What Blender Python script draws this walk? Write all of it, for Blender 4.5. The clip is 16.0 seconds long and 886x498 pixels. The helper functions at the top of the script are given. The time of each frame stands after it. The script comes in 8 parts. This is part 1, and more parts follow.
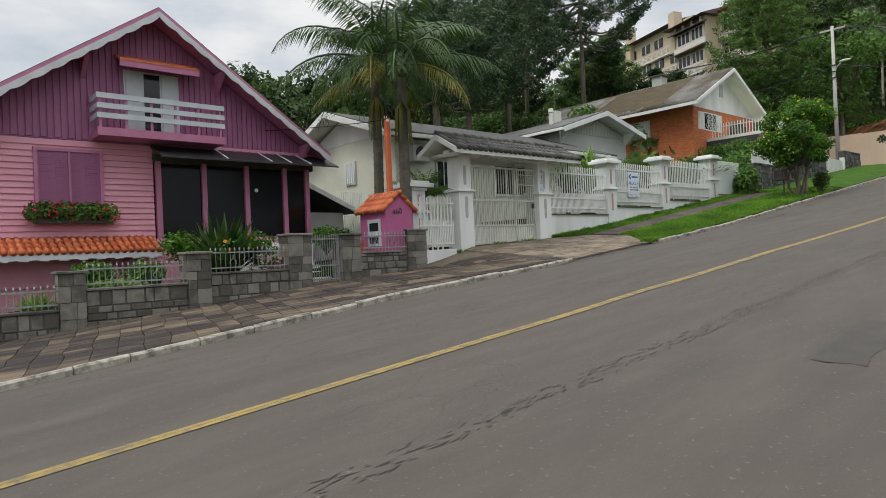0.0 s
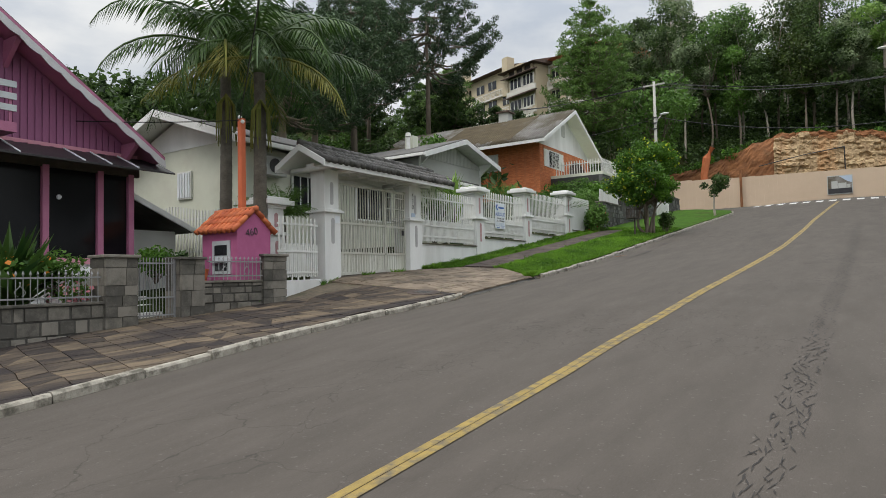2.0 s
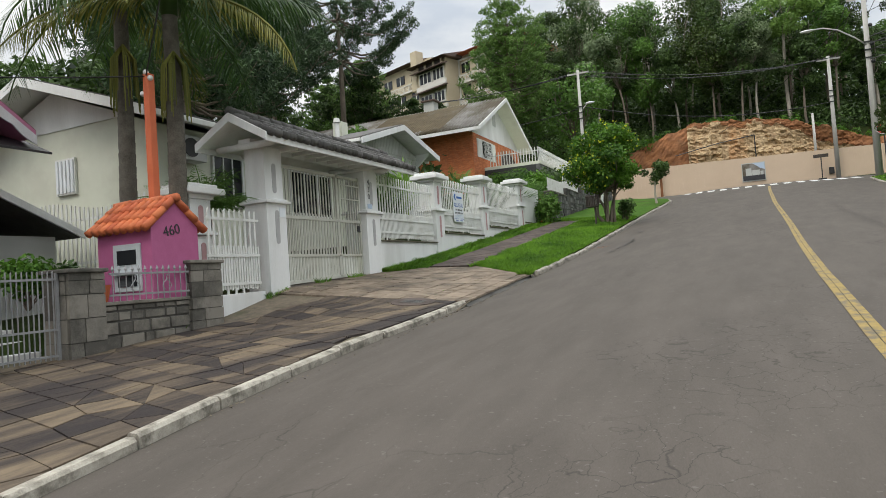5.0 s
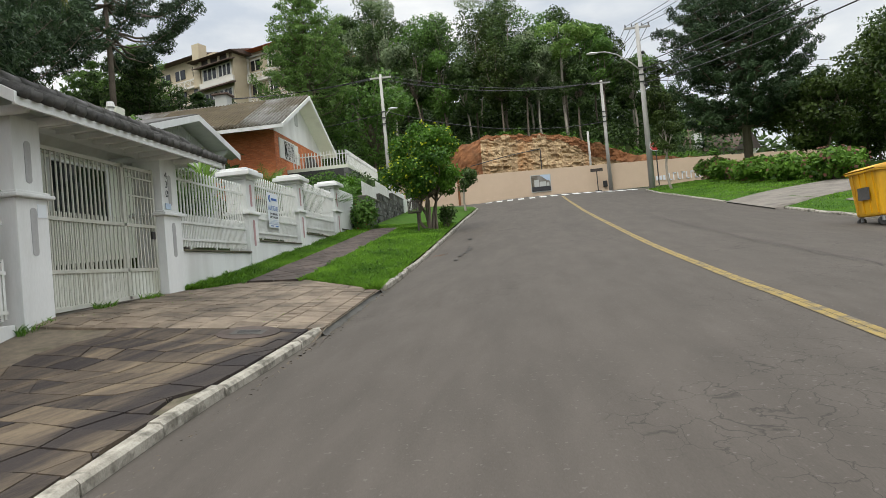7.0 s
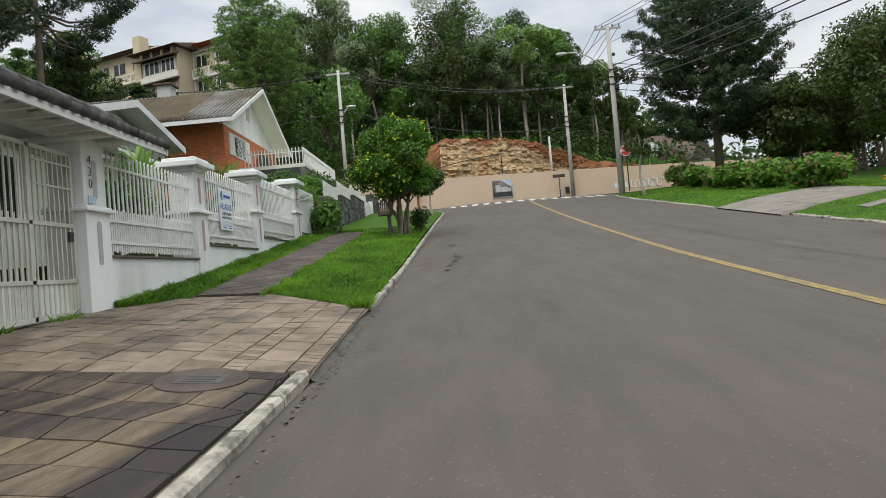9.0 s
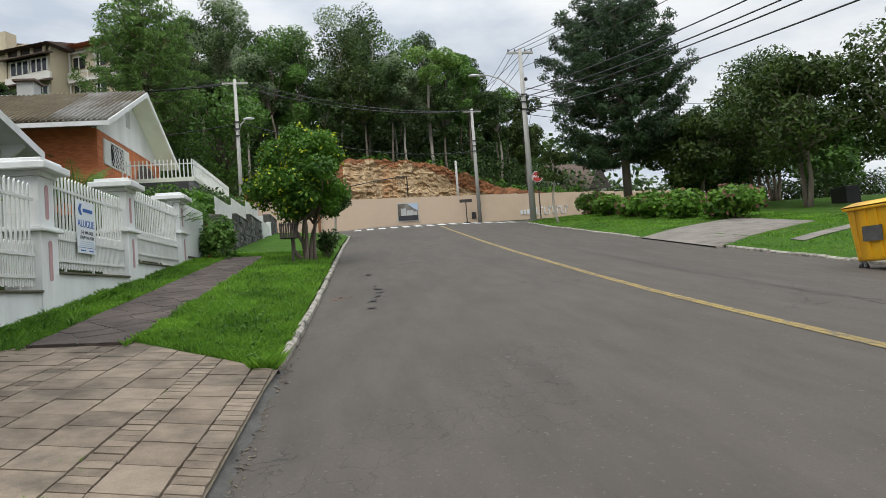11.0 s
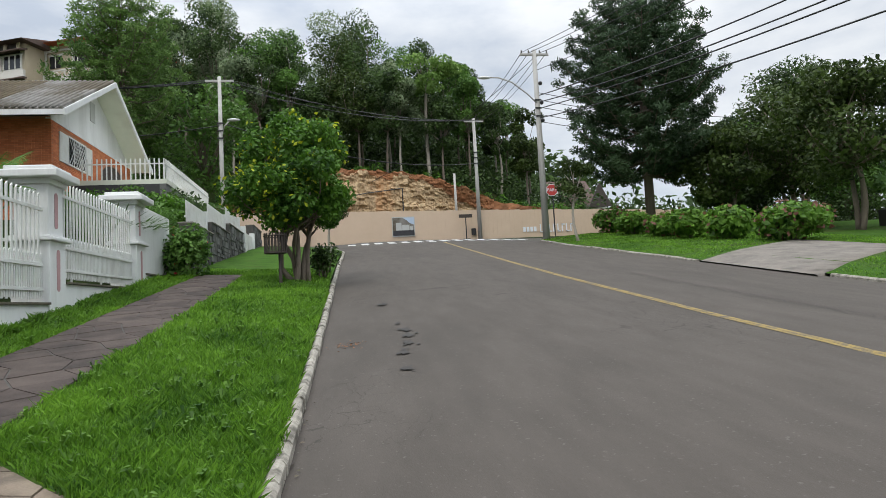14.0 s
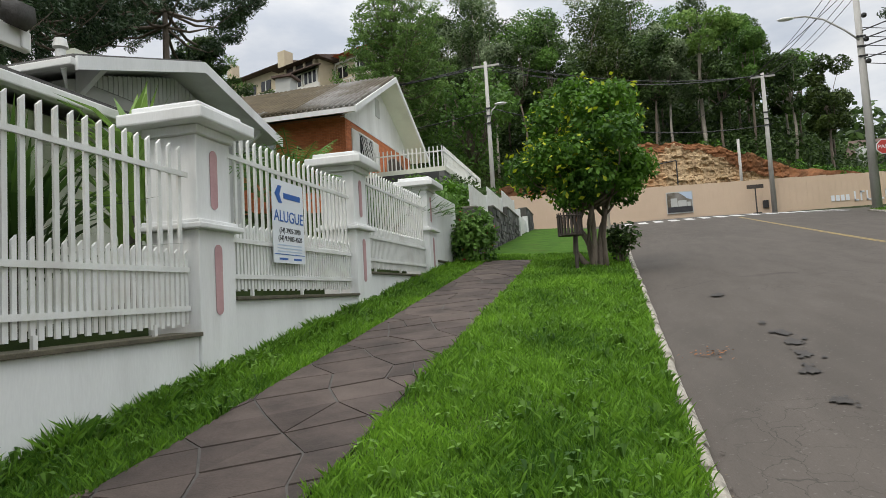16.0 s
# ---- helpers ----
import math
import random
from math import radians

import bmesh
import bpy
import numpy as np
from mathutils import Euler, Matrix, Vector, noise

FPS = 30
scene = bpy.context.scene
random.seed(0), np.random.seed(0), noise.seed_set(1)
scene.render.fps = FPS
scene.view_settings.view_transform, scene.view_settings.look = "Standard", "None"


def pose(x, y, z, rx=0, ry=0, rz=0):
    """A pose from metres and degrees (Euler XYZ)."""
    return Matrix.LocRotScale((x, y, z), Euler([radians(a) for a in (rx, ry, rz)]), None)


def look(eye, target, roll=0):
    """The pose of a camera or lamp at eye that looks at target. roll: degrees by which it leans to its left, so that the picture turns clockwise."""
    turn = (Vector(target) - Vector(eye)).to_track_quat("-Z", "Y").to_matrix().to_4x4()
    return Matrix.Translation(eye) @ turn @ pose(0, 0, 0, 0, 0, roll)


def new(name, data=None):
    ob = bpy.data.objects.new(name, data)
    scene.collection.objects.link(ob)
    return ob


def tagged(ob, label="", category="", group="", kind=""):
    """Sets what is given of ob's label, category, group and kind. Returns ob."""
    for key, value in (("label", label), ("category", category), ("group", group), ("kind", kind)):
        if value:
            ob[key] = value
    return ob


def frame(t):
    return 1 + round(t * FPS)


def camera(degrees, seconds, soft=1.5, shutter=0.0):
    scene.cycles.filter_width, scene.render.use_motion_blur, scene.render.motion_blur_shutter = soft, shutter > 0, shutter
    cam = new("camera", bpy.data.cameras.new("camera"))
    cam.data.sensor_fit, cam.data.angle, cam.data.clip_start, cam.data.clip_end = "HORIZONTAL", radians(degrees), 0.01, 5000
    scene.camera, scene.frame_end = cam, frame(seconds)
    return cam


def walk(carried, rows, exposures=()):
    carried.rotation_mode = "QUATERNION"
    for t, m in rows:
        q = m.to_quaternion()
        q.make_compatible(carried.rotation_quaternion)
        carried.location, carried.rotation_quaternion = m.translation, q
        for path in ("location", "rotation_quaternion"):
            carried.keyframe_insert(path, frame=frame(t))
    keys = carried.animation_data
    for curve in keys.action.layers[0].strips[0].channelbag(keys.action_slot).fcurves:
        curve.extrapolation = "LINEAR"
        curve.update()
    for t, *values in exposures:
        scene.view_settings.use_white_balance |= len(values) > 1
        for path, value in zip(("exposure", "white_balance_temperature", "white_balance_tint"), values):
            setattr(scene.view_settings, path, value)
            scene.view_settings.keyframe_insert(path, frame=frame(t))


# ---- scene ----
cam = camera(69.3, 16.0, soft=0.6)
PATH = [
    (0, (10.682, 1.105, 2.336), (9.175, 2.421, 2.345), -2.5),
    (0.5, (9.875, 1.348, 2.382), (8.506, 2.806, 2.393), -2.7),
    (1, (9.236, 1.552, 2.375), (7.993, 3.118, 2.407), -1.9),
    (1.5, (8.523, 1.888, 2.411), (7.393, 3.536, 2.483), -1.2),
    (2, (7.936, 2.226, 2.427), (6.836, 3.894, 2.512), -1.2),
    (2.5, (7.346, 2.635, 2.446), (6.26, 4.312, 2.536), -1.3),
    (3, (6.783, 3.031, 2.478), (5.705, 4.713, 2.568), -1.5),
    (5.5, (3.971, 4.944, 2.566), (3.32, 6.833, 2.639), -4.7),
    (6, (3.452, 5.465, 2.623), (3.012, 7.415, 2.693), -5.3),
    (6.5, (3.02, 6.007, 2.644), (2.632, 7.968, 2.713), -5.5),
    (7, (2.672, 6.539, 2.712), (2.458, 8.527, 2.764), -5.1),
    (7.5, (2.322, 7.091, 2.75), (2.165, 9.085, 2.796), -5.1),
    (8, (2.04, 7.714, 2.823), (1.903, 9.709, 2.868), -5.0),
    (8.5, (1.733, 8.331, 2.873), (1.607, 10.326, 2.919), -5.0),
    (9, (1.53, 8.984, 2.885), (1.476, 10.982, 2.943), -4.8),
    (9.5, (1.306, 9.666, 2.942), (1.425, 11.661, 3.024), -4.6),
    (10, (1.149, 10.174, 3.004), (1.335, 12.163, 3.094), -4.5),
    (12.5, (0.846, 13.73, 3.417), (1.212, 15.691, 3.551), -4.1),
    (13, (0.743, 14.417, 3.466), (1.118, 16.377, 3.604), -4.1),
    (13.5, (0.648, 15.067, 3.526), (1.03, 17.025, 3.667), -4.0),
    (14, (0.526, 15.697, 3.577), (0.842, 17.666, 3.732), -3.2),
    (14.5, (0.331, 16.261, 3.625), (0.381, 18.254, 3.786), -2.9),
    (15, (0.102, 16.745, 3.668), (-0.097, 18.73, 3.804), -3.0),
    (15.5, (-0.259, 17.172, 3.741), (-0.559, 19.145, 3.876), -3.3),
    (16, (-0.468, 17.523, 3.773), (-0.939, 19.461, 3.916), -3.2),
]
walk(cam, [(t, look(eye, target, roll)) for t, eye, target, roll in PATH], [(0.0, 0.22, 6800, 10), (1.5, 0.19, 6800, 10), (3.0, 0.31, 6800, 10), (5.5, 0.40, 6850, 9), (7.0, 0.40, 6850, 9), (10.0, 0.30, 6700, 9), (13.5, 0.28, 6500, 10), (15.0, 0.38, 6650, 10), (16.0, 0.32, 6850, 11)])

# world: an overcast sky, brighter overhead, with broken cloud
world = bpy.data.worlds.new("sky")
scene.world = world
world.use_nodes = True
wn = world.node_tree
wn.nodes.clear()


def wnode(kind, **kw):
    n = wn.nodes.new(kind)
    for k, v in kw.items():
        n.inputs[k].default_value = v
    return n


SUN_EL, SUN_AZ = radians(52), radians(200)
w_out = wn.nodes.new("ShaderNodeOutputWorld")
w_bg = wn.nodes.new("ShaderNodeBackground")
w_bg.inputs["Strength"].default_value = 1.0
sky_tex = wn.nodes.new("ShaderNodeTexSky")
sky_tex.sky_type = "NISHITA"
sky_tex.sun_disc = False
sky_tex.sun_elevation, sky_tex.sun_rotation = SUN_EL, SUN_AZ
sky_dim = wn.nodes.new("ShaderNodeVectorMath")
sky_dim.operation = "SCALE"
sky_dim.inputs["Scale"].default_value = 0.1
coord = wn.nodes.new("ShaderNodeTexCoord")
stretch = wn.nodes.new("ShaderNodeMapping")
stretch.inputs["Scale"].default_value = (1.0, 1.0, 2.6)
cloud = wnode("ShaderNodeTexNoise", Scale=3.2, Detail=7.0, Roughness=0.55)
cloud_ramp = wn.nodes.new("ShaderNodeValToRGB")
cloud_ramp.color_ramp.elements[0].position, cloud_ramp.color_ramp.elements[0].color = 0.36, (0.50, 0.56, 0.65, 1)
cloud_ramp.color_ramp.elements[1].position, cloud_ramp.color_ramp.elements[1].color = 0.62, (0.84, 0.865, 0.885, 1)
split = wn.nodes.new("ShaderNodeSeparateXYZ")
rise = wn.nodes.new("ShaderNodeMapRange")
rise.interpolation_type = "SMOOTHSTEP"
rise.inputs["From Min"].default_value, rise.inputs["From Max"].default_value = 0.3, 1.0
rise.inputs["To Min"].default_value, rise.inputs["To Max"].default_value = 0.92, 2.9
lift = wn.nodes.new("ShaderNodeVectorMath")
lift.operation = "SCALE"
blend = wn.nodes.new("ShaderNodeMix")
blend.data_type = "RGBA"
blend.inputs["Factor"].default_value = 0.88
link = wn.links.new
link(sky_tex.outputs[0], sky_dim.inputs[0])
link(coord.outputs["Generated"], stretch.inputs["Vector"])
link(stretch.outputs[0], cloud.inputs["Vector"])
link(cloud.outputs[0], cloud_ramp.inputs[0])
link(coord.outputs["Generated"], split.inputs[0])
link(split.outputs["Z"], rise.inputs["Value"])
link(cloud_ramp.outputs[0], lift.inputs[0])
link(rise.outputs[0], lift.inputs["Scale"])
link(sky_dim.outputs[0], blend.inputs["A"])
link(lift.outputs[0], blend.inputs["B"])
link(blend.outputs["Result"], w_bg.inputs["Color"])
link(w_bg.outputs[0], w_out.inputs[0])

sun = new("sun", bpy.data.lights.new("sun", "SUN"))
sun.data.energy, sun.data.angle, sun.data.color = 0.9, radians(25), (1.0, 0.96, 0.9)
sun.matrix_world = look((-20, -30, 70), (0, 20, 0))

# ---- materials ----


def surf(name, dark, light, scale=3.0, rough=0.8, bump=0.2, fine=60.0, metal=0.0, stain=None, stain_scale=0.7, stain_amount=0.5, island=0.0, streak=False, spec=0.5, stain_from=0.5):
    """A surface with grain and broad variation at real-world size, and stains of a colour of their own."""
    m = bpy.data.materials.new(name)
    m.use_nodes = True
    t = m.node_tree
    b = t.nodes["Principled BSDF"]
    b.inputs["Roughness"].default_value, b.inputs["Metallic"].default_value = rough, metal
    b.inputs["Specular IOR Level"].default_value = spec
    geo = t.nodes.new("ShaderNodeNewGeometry")
    at = geo.outputs["Position"]
    if streak:
        mp = t.nodes.new("ShaderNodeMapping")
        mp.inputs["Scale"].default_value = (1, 1, 0.18)
        if not isinstance(streak, bool):
            mp.vector_type = "TEXTURE"
            mp.inputs["Scale"].default_value = (1, 4.5, 1)
            mp.inputs["Rotation"].default_value = (0, 0, radians(streak))
        t.links.new(at, mp.inputs["Vector"])
        at = mp.outputs[0]

    def tex(s, d=5.0, r=0.6):
        n = t.nodes.new("ShaderNodeTexNoise")
        n.inputs["Scale"].default_value, n.inputs["Detail"].default_value, n.inputs["Roughness"].default_value = s, d, r
        t.links.new(at, n.inputs["Vector"])
        return n.outputs[0]

    def math(op, a, c):
        n = t.nodes.new("ShaderNodeMath")
        n.operation = op
        for i, v in enumerate((a, c)):
            if isinstance(v, (int, float)):
                n.inputs[i].default_value = v
            else:
                t.links.new(v, n.inputs[i])
        return n.outputs[0]

    grain = math("ADD", math("MULTIPLY", tex(scale), 0.65), math("MULTIPLY", tex(fine, 3.0), 0.35))
    if island:
        info = t.nodes.new("ShaderNodeObjectInfo")
        both = math("ADD", geo.outputs["Random Per Island"], info.outputs["Random"])
        grain = math("ADD", grain, math("MULTIPLY", math("SUBTRACT", math("FRACT", both, 0.0), 0.5), island))
    rng = t.nodes.new("ShaderNodeMapRange")
    rng.inputs["From Min"].default_value, rng.inputs["From Max"].default_value = 0.3, 0.7
    t.links.new(grain, rng.inputs["Value"])
    mix = t.nodes.new("ShaderNodeMix")
    mix.data_type = "RGBA"
    mix.inputs["A"].default_value, mix.inputs["B"].default_value = (*dark, 1), (*light, 1)
    t.links.new(rng.outputs[0], mix.inputs["Factor"])
    colour = mix.outputs["Result"]
    if stain:
        sr = t.nodes.new("ShaderNodeMapRange")
        sr.inputs["From Min"].default_value, sr.inputs["From Max"].default_value = stain_from, stain_from + 0.16
        sr.inputs["To Max"].default_value = stain_amount
        t.links.new(tex(stain_scale, 6.0, 0.62), sr.inputs["Value"])
        sm = t.nodes.new("ShaderNodeMix")
        sm.data_type = "RGBA"
        sm.inputs["B"].default_value = (*stain, 1)
        t.links.new(sr.outputs[0], sm.inputs["Factor"])
        t.links.new(colour, sm.inputs["A"])
        colour = sm.outputs["Result"]
    t.links.new(colour, b.inputs["Base Color"])
    if bump:
        bp = t.nodes.new("ShaderNodeBump")
        bp.inputs["Strength"].default_value, bp.inputs["Distance"].default_value = bump, 0.02
        t.links.new(grain, bp.inputs["Height"])
        t.links.new(bp.outputs[0], b.inputs["Normal"])
    return m


def leafy(name, dark, light, through_light=0.35, rough=0.55):
    """Leaves: each island its own shade, with light coming through."""
    m = bpy.data.materials.new(name)
    m.use_nodes = True
    t = m.node_tree
    b, out = t.nodes["Principled BSDF"], t.nodes["Material Output"]
    b.inputs["Roughness"].default_value = rough
    b.inputs["Specular IOR Level"].default_value = 0.3
    geo = t.nodes.new("ShaderNodeNewGeometry")
    n = t.nodes.new("ShaderNodeTexNoise")
    n.inputs["Scale"].default_value = 0.6
    t.links.new(geo.outputs["Position"], n.inputs["Vector"])
    add = t.nodes.new("ShaderNodeMath")
    add.operation = "MULTIPLY_ADD"
    add.inputs[1].default_value = 0.6
    t.links.new(geo.outputs["Random Per Island"], add.inputs[0])
    sh = t.nodes.new("ShaderNodeMath")
    sh.operation = "MULTIPLY_ADD"
    sh.inputs[1].default_value, sh.inputs[2].default_value = 1.6, -0.6
    t.links.new(n.outputs[0], sh.inputs[0])
    t.links.new(sh.outputs[0], add.inputs[2])
    mix = t.nodes.new("ShaderNodeMix")
    mix.data_type = "RGBA"
    mix.inputs["A"].default_value, mix.inputs["B"].default_value = (*dark, 1), (*light, 1)
    t.links.new(add.outputs[0], mix.inputs["Factor"])
    t.links.new(mix.outputs["Result"], b.inputs["Base Color"])
    tr = t.nodes.new("ShaderNodeBsdfTranslucent")
    t.links.new(mix.outputs["Result"], tr.inputs["Color"])
    ms = t.nodes.new("ShaderNodeMixShader")
    ms.inputs[0].default_value = through_light
    t.links.new(b.outputs[0], ms.inputs[1])
    t.links.new(tr.outputs[0], ms.inputs[2])
    t.links.new(ms.outputs[0], out.inputs["Surface"])
    return m


def glassy(name, tint=(0.02, 0.022, 0.025)):
    m = bpy.data.materials.new(name)
    m.use_nodes = True
    b = m.node_tree.nodes["Principled BSDF"]
    b.inputs["Base Color"].default_value, b.inputs["Roughness"].default_value = (*tint, 1), 0.06
    return m


ASPHALT = surf("worn_asphalt", (0.066, 0.057, 0.048), (0.100, 0.086, 0.074), 3.0, 0.88, 0.3, 120, stain=(0.060, 0.052, 0.044), stain_scale=0.8, stain_amount=0.5, spec=0.3, streak=-1.0)


def crack(m, scale, width, dark, where, cut):
    """Fine wandering cracks in patches, with a groove."""
    t = m.node_tree
    b = t.nodes["Principled BSDF"]
    geo = t.nodes.new("ShaderNodeNewGeometry")
    warp = t.nodes.new("ShaderNodeTexNoise")
    warp.inputs["Scale"].default_value, warp.inputs["Detail"].default_value = 3.0, 6.0
    t.links.new(geo.outputs["Position"], warp.inputs["Vector"])
    push = t.nodes.new("ShaderNodeVectorMath")
    push.operation = "MULTIPLY_ADD"
    push.inputs[1].default_value = (0.5, 0.5, 0.0)
    t.links.new(warp.outputs["Color"], push.inputs[0])
    t.links.new(geo.outputs["Position"], push.inputs[2])
    flat = t.nodes.new("ShaderNodeVectorMath")
    flat.operation = "MULTIPLY"
    flat.inputs[1].default_value = (1.0, 0.55, 0.0)
    t.links.new(push.outputs[0], flat.inputs[0])
    cell = t.nodes.new("ShaderNodeTexVoronoi")
    cell.feature = "DISTANCE_TO_EDGE"
    cell.inputs["Scale"].default_value = scale
    t.links.new(flat.outputs[0], cell.inputs["Vector"])
    edge = t.nodes.new("ShaderNodeMapRange")
    edge.inputs["From Max"].default_value = width
    edge.inputs["To Min"].default_value, edge.inputs["To Max"].default_value = 0.6, 0.0
    t.links.new(cell.outputs["Distance"], edge.inputs["Value"])
    zone = t.nodes.new("ShaderNodeTexNoise")
    zone.inputs["Scale"].default_value, zone.inputs["Detail"].default_value = where, 3.0
    t.links.new(geo.outputs["Position"], zone.inputs["Vector"])
    zr = t.nodes.new("ShaderNodeMapRange")
    zr.inputs["From Min"].default_value, zr.inputs["From Max"].default_value = cut, cut + 0.08
    t.links.new(zone.outputs[0], zr.inputs["Value"])
    both = t.nodes.new("ShaderNodeMath")
    both.operation = "MULTIPLY"
    t.links.new(edge.outputs[0], both.inputs[0])
    t.links.new(zr.outputs[0], both.inputs[1])
    mix = t.nodes.new("ShaderNodeMix")
    mix.data_type = "RGBA"
    mix.inputs["B"].default_value = (*dark, 1)
    t.links.new(both.outputs[0], mix.inputs["Factor"])
    t.links.new(b.inputs["Base Color"].links[0].from_socket, mix.inputs["A"])
    t.links.new(mix.outputs["Result"], b.inputs["Base Color"])


def fleck(m, scale, light, cut):
    """Pale worn stones showing in the surface."""
    t = m.node_tree
    b = t.nodes["Principled BSDF"]
    geo = t.nodes.new("ShaderNodeNewGeometry")
    n = t.nodes.new("ShaderNodeTexNoise")
    n.inputs["Scale"].default_value, n.inputs["Detail"].default_value = scale, 2.0
    t.links.new(geo.outputs["Position"], n.inputs["Vector"])
    r = t.nodes.new("ShaderNodeMapRange")
    r.inputs["From Min"].default_value, r.inputs["From Max"].default_value = cut, cut + 0.06
    r.inputs["To Max"].default_value = 0.55
    t.links.new(n.outputs[0], r.inputs["Value"])
    mix = t.nodes.new("ShaderNodeMix")
    mix.data_type = "RGBA"
    mix.inputs["B"].default_value = (*light, 1)
    t.links.new(r.outputs[0], mix.inputs["Factor"])
    t.links.new(b.inputs["Base Color"].links[0].from_socket, mix.inputs["A"])
    t.links.new(mix.outputs["Result"], b.inputs["Base Color"])


fleck(ASPHALT, 26.0, (0.15, 0.135, 0.12), 0.66)
crack(ASPHALT, 1.3, 0.009, (0.020, 0.017, 0.015), 0.16, 0.55)
crack(ASPHALT, 4.6, 0.02, (0.020, 0.017, 0.015), 0.30, 0.545)
YELLOW = surf("faded_yellow_paint", (0.19, 0.138, 0.045), (0.35, 0.245, 0.062), 8, 0.75, 0.3, 150, stain=(0.095, 0.083, 0.068), stain_scale=7, stain_amount=0.85, stain_from=0.47)
ROADWHITE = surf("worn_white_road_paint", (0.42, 0.42, 0.41), (0.7, 0.7, 0.69), 5, 0.7, 0.2, 120)
KERBSTONE = surf("painted_kerb_stone", (0.20, 0.18, 0.145), (0.50, 0.47, 0.40), 6, 0.85, 0.6, 70, stain=(0.085, 0.078, 0.060), stain_scale=5, stain_amount=0.85, stain_from=0.47)
SLAB = surf("basalt_paving_slab", (0.030, 0.025, 0.024), (0.175, 0.135, 0.092), 6.0, 0.8, 0.5, 70, stain=(0.031, 0.026, 0.026), stain_scale=1.3, stain_amount=0.92, island=0.40, stain_from=0.40, streak=-14.0, spec=0.2)
SLABPINK = surf("pinkish_paving_slab", (0.13, 0.10, 0.075), (0.28, 0.225, 0.168), 4.0, 0.8, 0.5, 80, stain=(0.075, 0.063, 0.050), stain_scale=1.2, stain_amount=0.75, island=0.22, stain_from=0.47, spec=0.2)
SLABDARK = surf("mossy_dark_paving", (0.045, 0.035, 0.031), (0.115, 0.090, 0.077), 2.6, 0.8, 0.5, 80, stain=(0.036, 0.030, 0.027), stain_scale=1.2, stain_amount=0.7, island=0.22, spec=0.2)
JOINT = surf("pavement_joint_soil", (0.075, 0.06, 0.045), (0.19, 0.155, 0.11), 6, 0.95, 0.3, 120, stain=(0.05, 0.06, 0.02), stain_scale=2.0, stain_amount=0.6)
EARTH = surf("soil_and_grass_ground", (0.012, 0.020, 0.007), (0.036, 0.054, 0.015), 1.4, 0.95, 0.5, 40, stain=(0.04, 0.028, 0.016), stain_scale=0.5, stain_amount=0.6, spec=0.05)
LAWN = surf("mown_lawn", (0.022, 0.062, 0.008), (0.062, 0.135, 0.015), 2.2, 0.95, 0.9, 45, stain=(0.055, 0.062, 0.020), stain_scale=0.5, stain_amount=0.6, spec=0.1)
CONCRETE = surf("light_concrete", (0.13, 0.113, 0.096), (0.25, 0.222, 0.19), 2, 0.85, 0.4, 60, stain=(0.08, 0.072, 0.06), stain_scale=1.3, stain_amount=0.7)
STONE = surf("grey_basalt_block", (0.075, 0.070, 0.060), (0.215, 0.198, 0.168), 5, 0.85, 0.7, 60, stain=(0.045, 0.044, 0.036), stain_scale=1.6, stain_amount=0.7, island=0.55)
MORTAR = surf("dark_mortar", (0.05, 0.048, 0.043), (0.10, 0.095, 0.085), 8, 0.95, 0.4, 70)
ROUGHSTONE = surf("dark_rubble_stone", (0.045, 0.045, 0.045), (0.15, 0.15, 0.145), 4, 0.9, 0.9, 40, island=0.5)
WHITE = surf("white_masonry_paint", (0.66, 0.67, 0.66), (0.80, 0.81, 0.80), 1.5, 0.7, 0.15, 60, stain=(0.50, 0.50, 0.47), stain_scale=1.1, stain_amount=0.45, streak=True)
GATEMETAL = surf("cream_painted_gate_metal", (0.44, 0.44, 0.38), (0.60, 0.60, 0.54), 4, 0.5, 0.05, 60, stain=(0.34, 0.31, 0.24), stain_scale=2.0, stain_amount=0.45)
WHITEMETAL = surf("white_painted_metal", (0.62, 0.63, 0.60), (0.78, 0.79, 0.77), 5, 0.5, 0.05, 80, stain=(0.42, 0.40, 0.34), stain_scale=2.5, stain_amount=0.4)
PANELWHITE = surf("algae_stained_white_panel", (0.52, 0.53, 0.46), (0.74, 0.75, 0.70), 2, 0.7, 0.1, 50, stain=(0.36, 0.36, 0.25), stain_scale=1.4, stain_amount=0.6, streak=True)
LEDGE = surf("mossy_dark_ledge", (0.05, 0.045, 0.035), (0.14, 0.125, 0.08), 6, 0.9, 0.4, 60)
NICHE = surf("faded_pink_niche", (0.40, 0.23, 0.24), (0.52, 0.33, 0.33), 5, 0.85, 0.2, 60)
GREYNICHE = surf("grey_render_niche", (0.33, 0.33, 0.33), (0.46, 0.46, 0.45), 5, 0.85, 0.2, 60)
PINK = surf("pink_clapboard_paint", (0.56, 0.235, 0.31), (0.66, 0.30, 0.375), 2, 0.6, 0.08, 60)
MAUVE = surf("mauve_painted_wood", (0.23, 0.072, 0.16), (0.34, 0.115, 0.235), 3, 0.6, 0.15, 50, streak=True)
PINKTRIM = surf("pink_painted_trim", (0.37, 0.12, 0.22), (0.46, 0.17, 0.28), 3, 0.55, 0.1, 50)
BOXPINK = surf("magenta_render", (0.36, 0.085, 0.20), (0.45, 0.12, 0.26), 3, 0.75, 0.2, 60)
PALEBOARD = surf("pale_blue_grey_board", (0.40, 0.44, 0.46), (0.54, 0.57, 0.59), 3, 0.6, 0.1, 50)
SCALLOP = surf("grey_white_lace_board", (0.46, 0.46, 0.48), (0.62, 0.62, 0.64), 3, 0.6, 0.1, 50)
